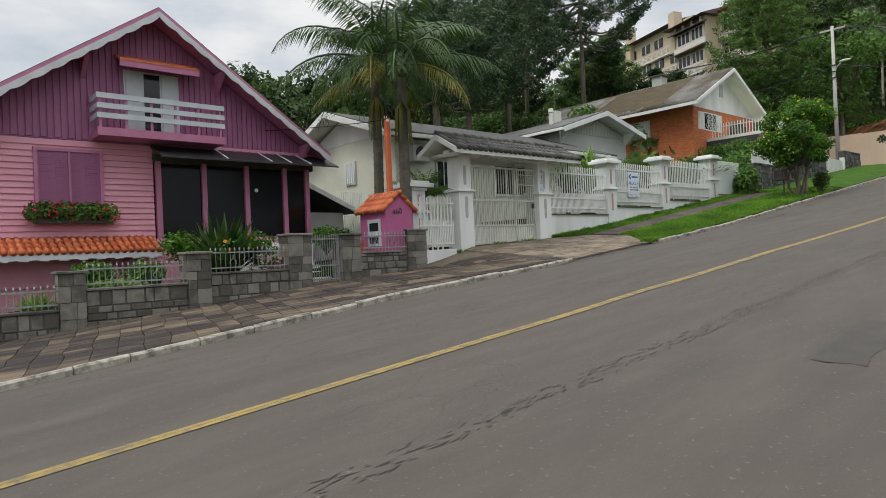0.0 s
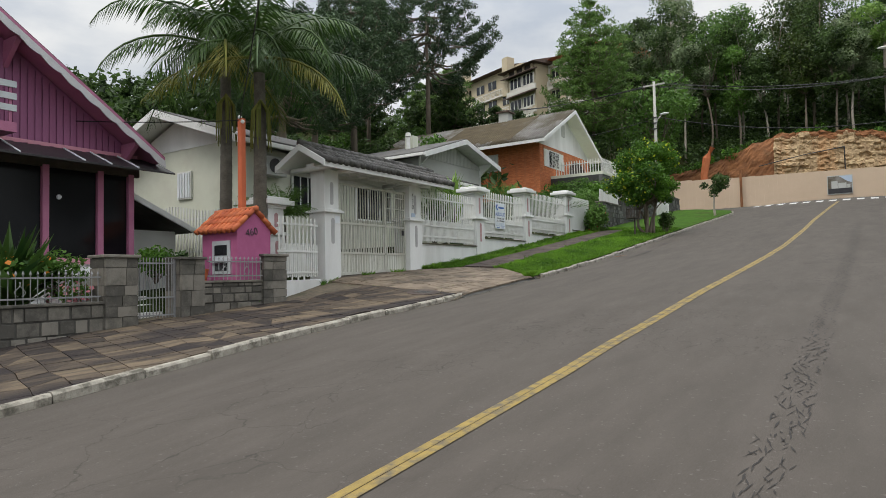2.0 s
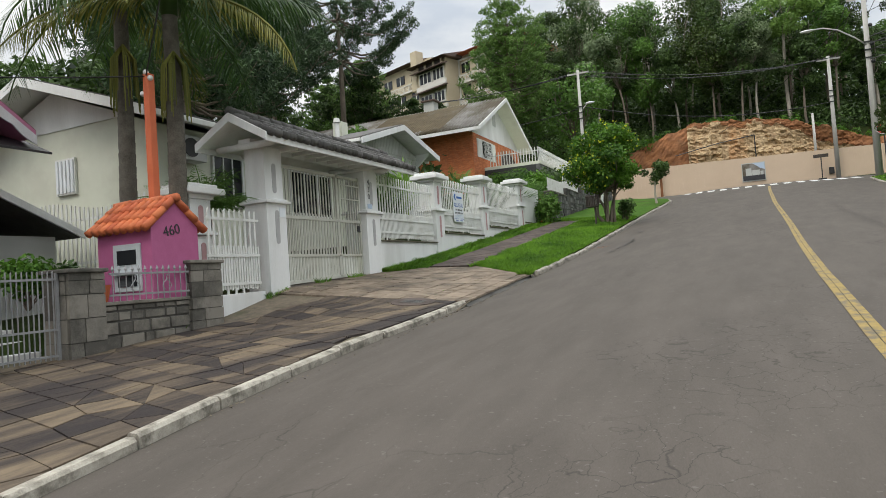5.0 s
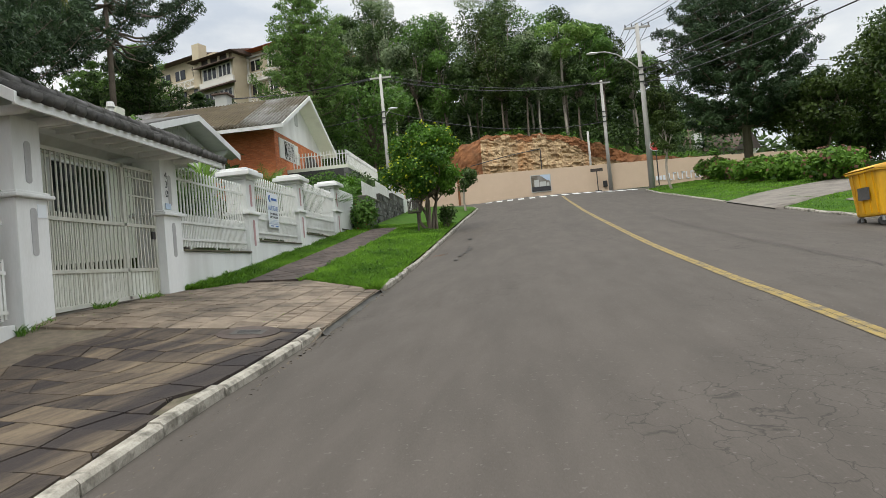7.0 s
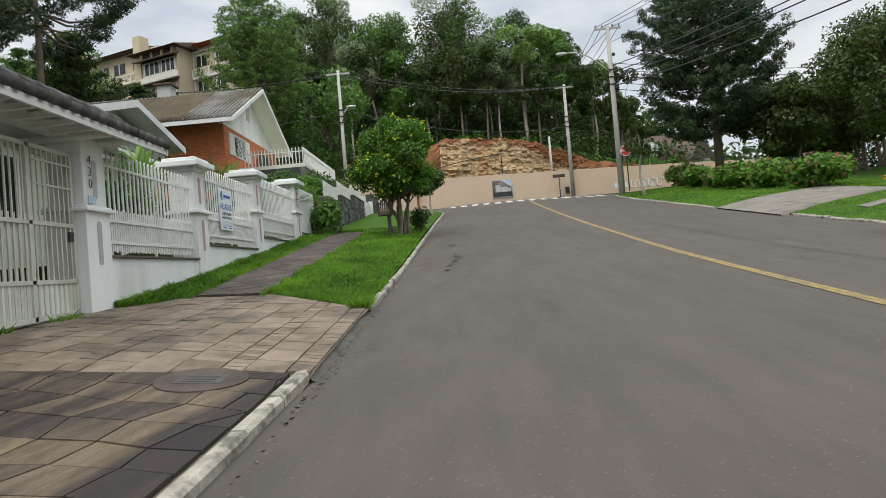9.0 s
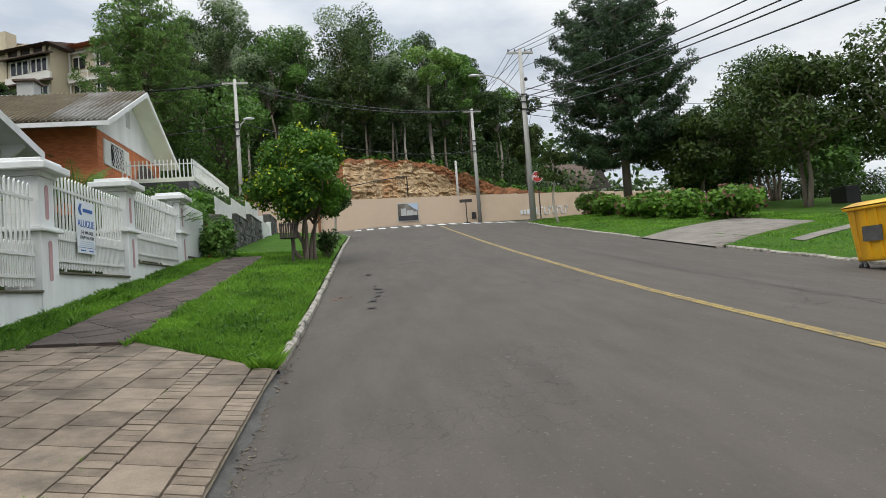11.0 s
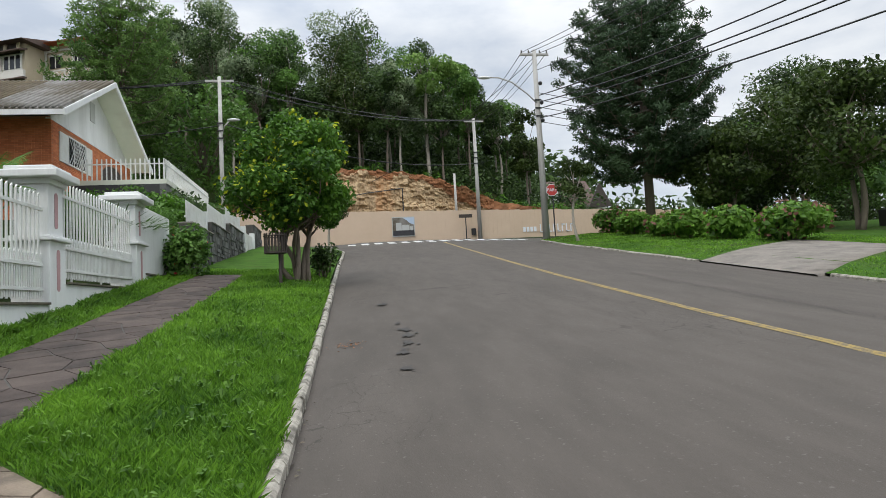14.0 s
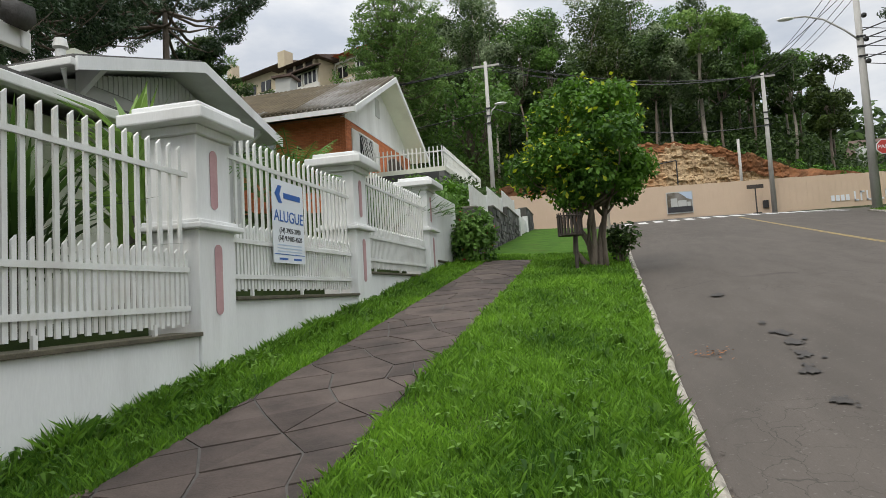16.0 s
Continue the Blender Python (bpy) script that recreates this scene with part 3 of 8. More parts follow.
apron = Mesh().grid([-0.02, 0.02, 0.06, 0.12], [15.0 + 0.2 * i for i in range(21)], lambda x, y: walk_z(0, y) - 0.02 + (road_z(0.1, y) - 0.006 - walk_z(0, y) + 0.02) * smoothstep(-0.02, 0.10, x))
apron.v = [(x + (0.03 * math.sin(5.3 * y) + 0.02 * math.sin(13 * y) if x > 0.03 else 0), y, z) for x, y, z in apron.v]
single("dirt_apron", apron, MORTAR, "gritty dirt fillet between the paving and the asphalt", "pavement edge", smooth=True, kind="structure")


# grass verge uphill
def verge_z(x, y):
    s = smoothstep(18.6, 23.5, y)
    return walk_z(x, y) * (1 - s) + s * (kerb_z(y) + 0.03 + 0.08 * smoothstep(0, -1.5, x - kerb_left(y)) + 0.035 * max(0, -x))


verge = Mesh()
vy = [18.6 + 0.125 * i for i in range(24)] + [21.6 + 0.5 * i for i in range(64)]
for y in vy:
    for i in range(36):
        a, b = kerb_left(y) - 0.13, -4.3
        x = a + (b - a) * i / 35
        paved = y < 21.0 and y - 18.75 < -0.98 * x and not (x < -3.4 and y > 20.9 + (x + 3.4) * 1.9)
        verge.v.append((x, y, verge_z(x, y) - (0.14 if paved else 0.012)))
for j in range(len(vy) - 1):
    for i in range(35):
        k = j * 36 + i
        verge.f.append((k, k + 36, k + 37, k + 1))
single("grass_verge", verge, LAWN, "green grass verge beside the road", "grass verge", smooth=True, kind="structure")
right_lawn = Mesh()
ly = [-30 + 1.5 * i for i in range(57)] + [55.5]
for y in ly:
    a = kerb_right(y) + 0.13
    for i, s in enumerate((0, 0.5, 1.5, 3, 5, 8, 12, 17, 23, 30)):
        right_lawn.v.append((a + s, y, kerb_z(y) - 0.02 + 0.03 * min(s, 6) + 0.12 * smoothstep(0, 2, s)))
for j in range(len(ly) - 1):
    for i in range(9):
        k = j * 10 + i
        right_lawn.f.append((k, k + 1, k + 11, k + 10))
single("park_lawn", right_lawn, LAWN, "mown green lawn of a roadside park", "lawn", smooth=True, kind="structure")


def right_z(x, y):
    s = max(0.0, x - kerb_right(y) - 0.13)
    return kerb_z(y) - 0.02 + 0.03 * min(s, 6) + 0.12 * smoothstep(0, 2, s)


drive = Mesh().grid([11.6, 13, 14, 15.5, 17.6], [29.5, 30.5, 31.9, 33.2, 34.4], lambda x, y: right_z(x, y))
for i, v in enumerate(drive.v):
    drive.v[i] = (v[0], v[1] + (v[0] - 12) * 0.58, (right_z(v[0], v[1] + (v[0] - 12) * 0.58) + 0.012) if v[0] > 12.5 else road_z(11.6, v[1]) + 0.012)
nx = 5
for i in range(nx):
    x, y, z = drive.v[i]
    drive.v.append((x, y, z - 0.4))
for i in range(nx - 1):
    drive.f.append((i, 5 * nx + i, 5 * nx + i + 1, i + 1))
single("driveway", drive, CONCRETE, "pale concrete driveway across the lawn", "driveway", smooth=True, kind="structure")
path2 = Mesh().grid([13.4, 14.5, 16, 18], [27.6, 28.2], lambda x, y: right_z(x, y) + 0.03)
for i, v in enumerate(path2.v):
    path2.v[i] = (v[0], v[1] + (v[0] - 13) * 0.55, right_z(v[0], v[1] + (v[0] - 13) * 0.55) + 0.025)
single("garden_path", path2, CONCRETE, "pale narrow path across the lawn", "path", smooth=True, kind="structure")


# kerbs, stone by stone
def kerb_run(name, label, edge, y0, y1, length, side, wide, proud):
    run = thing(name, (edge(y0), y0, kerb_z(y0)), label, "kerb", kind="structure")
    y = y0
    while y < y1:
        ln = length * random.uniform(0.75, 1.25)
        ye = min(y + ln - 0.02, y1)
        x0, x1 = edge(y), edge(ye)
        j, k = random.uniform(-0.012, 0.012), random.uniform(-0.02, 0.012) + proud
        za, zb = kerb_z(y) + k, kerb_z(ye) + k
        m = Mesh()
        o = 0.03
        sec = [(0, -0.3), (0.0, -o), (side * o, 0), (side * (wide - o), 0), (side * wide, -o), (side * wide, -0.3)]
        m.v = [(x0 + j + s, y, za + h) for s, h in sec] + [(x1 + j + s, ye, zb + h) for s, h in sec]
        m.f = [tuple(range(5, -1, -1)), tuple(range(6, 12))] + [(i, i + 1, i + 7, i + 6) for i in range(5)]
        if side > 0:
            m.f = [tuple(reversed(f)) for f in m.f]
        part("kerb_stone", m, KERBSTONE, run)
        y = ye + 0.02
    return run


kerb_run("kerb_lower", "whitewashed worn kerb stones along the pavement", kerb_left, -8, 15.1, 0.95, -1, 0.15, 0.0)
kerb_run("kerb_upper", "small broken white kerb stones half sunk in grass", kerb_left, 19.4, 50.5, 0.46, -1, 0.11, 0.005)
kerb_run("kerb_park", "low pale kerb stones edging the lawn", kerb_right, 14, 29.2, 0.95, 1, 0.14, 0.0)
kerb_run("kerb_park_upper", "low pale kerb stones edging the lawn uphill", kerb_right, 34.5, 54.5, 0.95, 1, 0.14, 0.0)


# ---- left boundary walls ----
def block_wall(name, label, x, thick, y0, y1, top, bottom, sizes=(0.16, 0.42), material=STONE, loose=0.012):
    """A wall of squared stones: a mortar core, and blocks proud of it."""
    w = thing(name, (x, y0, bottom(y0)), label, "stone wall", kind="structure")
    lo = min(bottom(y0), bottom(y1)) - 0.25
    part("core", Mesh().box(x - thick + 0.02, x - 0.02, y0 + 0.01, y1 - 0.01, lo, top - 0.03), MORTAR, w)
    z = lo + 0.05
    while z < top - 0.05:
        h = random.choice((0.15, 0.2, 0.26))
        ze = min(z + h, top - 0.05)
        if top - 0.05 - ze < 0.08:
            ze = top - 0.05
        y = y0
        while y < y1 - 0.02:
            ln = random.uniform(*sizes)
            ye = min(y + ln, y1)
            if y1 - ye < 0.1:
                ye = y1
            if ze > bottom(ye) - 0.05:
                p = random.uniform(-loose, loose)
                m = Mesh()
                a, b, c, d, e = y + 0.008, ye - 0.008, z + 0.008, ze - 0.008, 0.012
                m.v = [(x + p - 0.05, a, c), (x + p - 0.05, b, c), (x + p - 0.05, b, d), (x + p - 0.05, a, d), (x + p, a + e, c + e), (x + p, b - e, c + e), (x + p, b - e, d - e), (x + p, a + e, d - e)]
                m.f = [(4, 5, 6, 7), (0, 1, 5, 4), (1, 2, 6, 5), (2, 3, 7, 6), (3, 0, 4, 7)]
                part("stone_block", m, material, w)
            y = ye
        z = ze
    part("coping", Mesh().box(x - thick - 0.02, x + 0.03, y0, y1, top - 0.05, top), STONE, w, bevel=0.01)
    return w


def pillar_stone(y0, y1, top, x=-3.94, depth=0.55):
    zb = walk_z(-4, (y0 + y1) / 2)
    w = thing("stone_pillar", (x - depth / 2, (y0 + y1) / 2, zb), "squared grey basalt gate pillar", "pillar", group="stone pillars")
    part("core", Mesh().box(x - depth + 0.02, x - 0.02, y0 + 0.02, y1 - 0.02, zb - 0.2, top - 0.06), MORTAR, w)
    z = zb - 0.15
    while z < top - 0.08:
        ze = min(z + random.choice((0.2, 0.26, 0.34)), top - 0.06)
        if top - 0.06 - ze < 0.1:
            ze = top - 0.06
        mid = y0 + (y1 - y0) * random.uniform(0.35, 0.65)
        xm = x - depth * random.uniform(0.35, 0.65)
        for a, b in ((y0, mid), (mid, y1)):
            part("stone_block", Mesh().box(x - 0.06, x + random.uniform(-0.008, 0.008), a + 0.006, b - 0.006, z + 0.006, ze - 0.006), STONE, w)
        for a, b in ((x - depth, xm), (xm, x - 0.064)):
            part("stone_block", Mesh().box(a + 0.006, b - 0.006, y0 - 0.004, y0 + 0.05, z + 0.006, ze - 0.006), STONE, w)
        z = ze
    part("cap", Mesh().box(x - depth - 0.04, x + 0.04, y0 - 0.04, y1 + 0.04, top - 0.06, top), STONE, w, bevel=0.015)
    return w


def pickets(owner, x, y0, y1, z0, z1, step, w, d, material, pointed=True, name="picket", slope=0.0):
    """Upright bars as parts, all on one mesh."""
    m = Mesh().box(-d / 2, d / 2, -w / 2, w / 2, 0, (z1 - z0) - (w if pointed else 0))
    if pointed:
        h = z1 - z0
        m.v[4:] = [(-d / 2, -w / 2, h - w), (d / 2, -w / 2, h - w), (d / 2, w / 2, h), (-d / 2, w / 2, h)]
    me = m.data(name, material)
    n = max(1, round((y1 - y0) / step))
    o = base_of(owner)
    for i in range(n):
        y = y0 + (i + 0.5) * (y1 - y0) / n
        ob = new(name, me)
        ob.parent = owner
        ob.location = Vector((x, y, z0 + slope * (y - y0))) - o


def iron_fence(y0, y1, z0, z1, x=-4.1):
    f = thing("iron_fence", (x, (y0 + y1) / 2, z0), "grey spear-topped iron railing on the stone wall", "fence", group="iron railings")
    part("rail", Mesh().box(x - 0.012, x + 0.012, y0, y1, z0 + 0.08, z0 + 0.11), IRON, f)
    part("rail", Mesh().box(x - 0.012, x + 0.012, y0, y1, z1 - 0.14, z1 - 0.11), IRON, f)
    m = Mesh().tube([(0, 0, 0), (0, 0, z1 - z0 - 0.07)], 0.009, 5)
    m.tube([(0, 0, z1 - z0 - 0.09), (0, 0, z1 - z0 - 0.06), (0, 0, z1 - z0)], [0.009, 0.024, 0.002], 6)
    me = m.data("bar", IRON)
    n = round((y1 - y0) / 0.115)
    for i in range(n):
        ob = new("bar", me)
        ob.parent = f
        ob.location = (0, y0 + (i + 0.5) * (y1 - y0) / n - (y0 + y1) / 2, 0)
    for c in (y0 + (y1 - y0) * 0.3, y0 + (y1 - y0) * 0.7):
        for s in (-1, 1):
            pts = [(x, c + s * (0.03 + 0.07 * math.sin(a) * (1 - a / 8)), z0 + 0.14 + a * 0.045) for a in np.linspace(0, 5.5, 14)]
            part("scroll", Mesh().tube(pts, 0.007, 4), IRON, f)


SPANS = [(-5.0, 3.72, 1.52), (4.2, 6.25, 1.90), (6.78, 8.76, 2.09), (10.92, 12.53, 2.44)]
for i, (a, b, t) in enumerate(SPANS):
    block_wall("wall_stone_%d" % (i + 1), "low squared grey basalt garden wall", -4.0, 0.35, a, b, t, lambda y: walk_z(-4, y))
for a, b, t in ((3.72, 4.2, 2.28), (6.25, 6.78, 2.59), (8.76, 9.41, 2.97), (10.35, 10.92, 2.95), (12.53, 13.25, 3.05)):
    pillar_stone(a, b, t)
iron_fence(-5.0, 3.72, 1.52, 2.02)
iron_fence(4.2, 6.25, 1.90, 2.42)
iron_fence(6.78, 8.76, 2.09, 2.67)
iron_fence(11.0, 12.5, 2.44, 2.98, -3.96)
# iron gate between pillars
gate = thing("iron_gate", (-4.15, 9.88, 1.68), "grey iron garden gate with upright bars", "gate")
for y in (9.44, 10.32):
    part("stile", Mesh().box(-4.17, -4.13, y - 0.02, y + 0.02, 1.68, 2.9), IRON, gate)
for z in (1.74, 2.1, 2.8):
    part("rail", Mesh().box(-4.165, -4.135, 9.44, 10.32, z, z + 0.03), IRON, gate)
pickets(gate, -4.15, 9.46, 10.3, 1.7, 2.93, 0.07, 0.014, 0.014, IRON, name="bar")
# concrete steps behind the gate
steps = thing("garden_steps", (-5.6, 9.9, 1.6), "white painted garden steps up to the house", "steps")
for i in range(7):
    part("step", Mesh().box(-5.0 - i * 0.3 - 0.32, -5.0 - i * 0.3, 9.3, 10.6, 1.4, 1.78 + i * 0.17), WHITE, steps, bevel=0.01)
part("side_wall", Mesh().box(-7.2, -4.7, 9.1, 9.3, 1.3, 2.6), WHITE, steps)


# pink meter house with a clay tile roof
meter = thing("meter_shrine", (-4.7, 12.4, 2.44), "magenta meter housing with orange clay tile roof on the wall", "meter box")
mb = Mesh()
mb.prism([(-4.06, 11.87, 2.40), (-4.06, 12.85, 2.40), (-4.06, 12.85, 3.62), (-4.06, 12.36, 4.04), (-4.06, 11.87, 3.62)], (-1.28, 0, 0))
part("body", mb, BOXPINK, meter, bevel=0.01)
part("tile_board", Mesh().prism([(-4.0, 11.78, 3.57), (-4.0, 12.36, 4.07), (-4.0, 12.36, 4.10), (-4.0, 11.78, 3.60)], (-1.44, 0, 0)), TILE, meter)
part("tile_board", Mesh().prism([(-4.0, 12.94, 3.57), (-4.0, 12.36, 4.07), (-4.0, 12.36, 4.10), (-4.0, 12.94, 3.60)], (-1.44, 0, 0)), TILE, meter)
for side in (-1, 1):
    for i in range(9):
        x = -4.05 - i * 0.165
        for k in range(3):
            f0, f1 = k / 3, (k + 1) / 3 + 0.06
            y_a, z_a = 12.36 + side * 0.60 * f1, 4.10 - 0.515 * f1
            y_b, z_b = 12.36 + side * 0.60 * f0, 4.10 - 0.515 * f0
            part("roof_tile", Mesh().tube([(x, y_a, z_a + 0.02), (x, y_b, z_b + 0.005)], [0.072, 0.06], 8), TILE, meter, smooth=True)
for i in range(4):
    part("ridge_tile", Mesh().tube([(-3.97 - i * 0.37, 12.36, 4.11), (-4.36 - i * 0.37, 12.36, 4.105)], [0.075, 0.062], 8), TILE, meter, smooth=True)
part("door_frame", Mesh().box(-4.94, -4.30, 11.845, 11.872, 2.58, 3.36), PALEBOARD, meter, bevel=0.006)
part("pane", Mesh().box(-4.84, -4.40, 11.835, 11.85, 3.02, 3.26), DARKGLASS, meter)
part("pane", Mesh().box(-4.84, -4.40, 11.835, 11.85, 2.66, 2.84), DARKGLASS, meter)
part("ledge", Mesh().box(-4.92, -4.42, 11.78, 11.85, 2.86, 2.9), PALEBOARD, meter)
mast = thing("service_mast", (-4.72, 12.55, 4.0), "orange square service mast with white insulators", "service mast")
part("post", Mesh().box(-4.79, -4.65, 12.48, 12.62, 3.9, 6.4), PIPEORANGE, mast, bevel=0.015)
for z, s in ((6.3, 1), (6.05, -1), (6.42, 0)):
    part("insulator", Mesh().ball((-4.72 + 0.1 * s, 12.5, z), 0.05), WHITE, mast, smooth=True)
writing("460", 0.24, Matrix.Translation((-4.05, 12.28, 3.55)) @ FACE_STREET @ pose(0, 0, 0, 0, 0, 12), NUMDARK, meter, "number")

# ---- white property: short wall, gate with roof, piers and picket fence ----
FX = -4.25
wall = Mesh()
wall.prism([(FX, 13.27, 1.6), (FX, 14.75, 1.6), (FX, 14.75, 2.42), (FX, 13.27, 2.40)], (-0.25, 0, 0))
single("wall_white_low", wall, WHITE, "low white rendered wall beside the gate", "wall", bevel=0.01, kind="structure")


def picket_fence(name, y0, y1, base, rails, top, x=FX - 0.1, low=True, panel=False, label="white metal picket fence on a rendered wall"):
    f = thing(name, (x, (y0 + y1) / 2, base), label, "fence", group="white picket fences")
    for z in rails:
        part("rail", Mesh().box(x + 0.012, x + 0.035, y0, y1, z - 0.025, z + 0.025), WHITEMETAL, f)
    pickets(f, x, y0 + 0.02, y1 - 0.02, base + 0.06, top, 0.145, 0.045, 0.022, WHITEMETAL)
    if low:
        pickets(f, x + 0.002, y0 + 0.09, y1 + 0.05, base + 0.08, rails[1] + 0.2, 0.145, 0.04, 0.02, WHITEMETAL, name="short_picket")
    if panel:
        m = Mesh()
        n = int((y1 - y0) / 0.07)
        for i in range(n):
            ya, yb = y0 + i * (y1 - y0) / n, y0 + (i + 1) * (y1 - y0) / n
            m.box(x - 0.035, x - 0.022 + 0.008 * (i % 2), ya, yb, base + 0.15, rails[1] + 0.02)
        part("panel", m, PANELWHITE, f, "algae-stained white ribbed panel")
    for y in np.linspace(y0 + 0.5, y1 - 0.5, 3):
        part("foot", Mesh().box(x, x + 0.03, y - 0.02, y + 0.02, base - 0.01, base + 0.1), WHITEMETAL, f)
    return f


def white_pier(yc, zb, band, top, w=0.62, d=0.6, x=FX + 0.03, niche=NICHE, cap=True):
    p = thing("white_pier", (x - d / 2, yc, zb), "white rendered pier with rounded niches and moulded cap", "pier", group="white piers")
    y0, y1 = yc - w / 2, yc + w / 2
    ct = top - 0.30 if cap else top
    part("shaft", Mesh().box(x - d, x, y0, y1, zb - 0.3, band), WHITE, p, bevel=0.012)
    part("upper_shaft", Mesh().box(x - d + 0.03, x - 0.03, y0 + 0.03, y1 - 0.03, band, ct), WHITE, p, bevel=0.012)
    part("band", Mesh().box(x - d - 0.08, x + 0.08, y0 - 0.08, y1 + 0.08, band, band + 0.06), WHITE, p, bevel=0.015)
    part("band_step", Mesh().box(x - d - 0.03, x + 0.03, y0 - 0.03, y1 + 0.03, band + 0.06, band + 0.1), WHITE, p, bevel=0.01)
    if cap:
        part("neck", Mesh().box(x - d - 0.02, x + 0.02, y0 - 0.02, y1 + 0.02, ct, ct + 0.09), WHITE, p, bevel=0.012)
        part("cap", Mesh().box(x - d - 0.18, x + 0.18, y0 - 0.18, y1 + 0.18, ct + 0.09, ct + 0.22), WHITE, p, bevel=0.02)
        part("cap_top", Mesh().box(x - d - 0.08, x + 0.08, y0 - 0.08, y1 + 0.08, ct + 0.22, ct + 0.30), WHITE, p, bevel=0.02)
    for a, b in ((band + 0.22, min(ct - 0.12, band + 0.85)), (band - 0.85, band - 0.14)):
        r = 0.065
        m = Mesh()
        pts = [(x - 0.026 if a > band else x + 0.004, yc + r * math.cos(t), (b - r if math.sin(t) >= 0 else a + r) + r * math.sin(t)) for t in np.linspace(0, 2 * math.pi, 20, endpoint=False)]
        m.prism(pts, (0.004, 0, 0))
        part("niche", m, niche, p)
    return p


white_pier(15.2, walk_z(-4, 15.1), 4.23, 5.42, 0.62, 0.58, niche=GREYNICHE, cap=False)
white_pier(19.1, walk_z(-4, 19.1), 4.23, 5.42, 0.68, 0.65, niche=GREYNICHE, cap=False)
white_pier(23.29, 2.9, 4.55, 5.80)
white_pier(27.46, 3.4, 4.91, 6.17)
white_pier(32.06, 4.0, 5.27, 6.52, 0.66)
white_pier(13.95, 2.2, 3.6, 4.62, 0.6, 0.6, x=-5.05)
LEDGES = [(19.44, 22.98, 3.55), (23.6, 27.15, 3.88), (27.77, 31.73, 4.24), (32.39, 35.0, 4.62)]
for i, (a, b, z) in enumerate(LEDGES):
    single("wall_white_%d" % (i + 1), Mesh().box(FX - 0.3, FX, a, b, walk_z(-4, a) - 0.5, z - 0.04), WHITE, "white rendered retaining wall stepping up the slope", "wall", bevel=0.01, kind="structure")
    single("ledge_%d" % (i + 1), Mesh().box(FX - 0.31, FX + 0.05, a - 0.0, b + 0.0, z - 0.04, z), LEDGE, "dark mossy slate ledge on the white wall", "ledge", bevel=0.006, kind="structure")
picket_fence("picket_fence", 19.46, 22.96, 3.55, (5.08, 4.15, 3.78), 5.36)
picket_fence("picket_fence", 23.62, 27.13, 3.88, (5.42, 4.5, 4.1), 5.70, panel=True)
picket_fence("picket_fence", 27.79, 31.71, 4.24, (5.78, 4.86, 4.46), 6.06, panel=True)
single("wall_white_end", Mesh().box(FX - 0.25, FX - 0.05, 32.39, 35.0, 4.62, 6.3), WHITE, "white rendered end wall of the garden", "wall", bevel=0.015, kind="structure")
picket_fence("picket_fence", 13.3, 14.72, 2.42, (3.85, 3.15, 2.6), 4.05)
# boundary fence running back from the street
bf = thing("boundary_fence", (-8.5, 14.3, 3.0), "white metal picket fence between the gardens", "fence")
for z in (3.3, 4.3):
    part("rail", Mesh().box(-13, -5.4, 14.28, 14.31, z, z + 0.05), WHITEMETAL, bf)
bar = Mesh().box(-0.025, 0.025, -0.01, 0.01, 0, 1.75).data("picket", WHITEMETAL)
for i in range(50):
    ob = new("picket", bar)
    ob.parent = bf
    ob.location = (-5.5 - i * 0.15 + 8.5, -0.03, -0.1 + 0.12 * math.sin(i * 0.25))

# yard behind the gate
single("yard", Mesh().grid([-7.7, -6, -4.3], [15.3, 17, 19.2], lambda x, y: walk_z(-4.3, y) + 0.004), CONCRETE, "pale concrete yard behind the driveway gate", "yard", kind="structure")
single("yard_bank", Mesh().box(-7.7, -4.75, 19.2, 22.9, 1.5, 3.45), EARTH, "raised planted bed behind the white wall", "flower bed", kind="structure")
bench = thing("garden_bench", (-6.6, 17.0, 2.55), "white slatted garden bench in the yard", "bench")
for y in (16.2, 17.8):
    part("leg", Mesh().box(-6.85, -6.35, y - 0.03, y + 0.03, 2.5, 2.98), WHITE, bench)
    part("back_post", Mesh().box(-6.87, -6.82, y - 0.03, y + 0.03, 2.98, 3.55), WHITE, bench)
for k in range(4):
    part("seat_slat", Mesh().box(-6.82 + k * 0.12, -6.73 + k * 0.12, 16.1, 17.9, 2.98, 3.01), WHITE, bench)
part("back_rail", Mesh().box(-6.87, -6.83, 16.1, 17.9, 3.48, 3.56), WHITE, bench)
part("back_rail", Mesh().box(-6.87, -6.83, 16.1, 17.9, 3.12, 3.17), WHITE, bench)
for k in range(14):
    part("back_slat", Mesh().box(-6.865, -6.84, 16.18 + k * 0.125, 16.25 + k * 0.125, 3.12, 3.52), WHITE, bench)
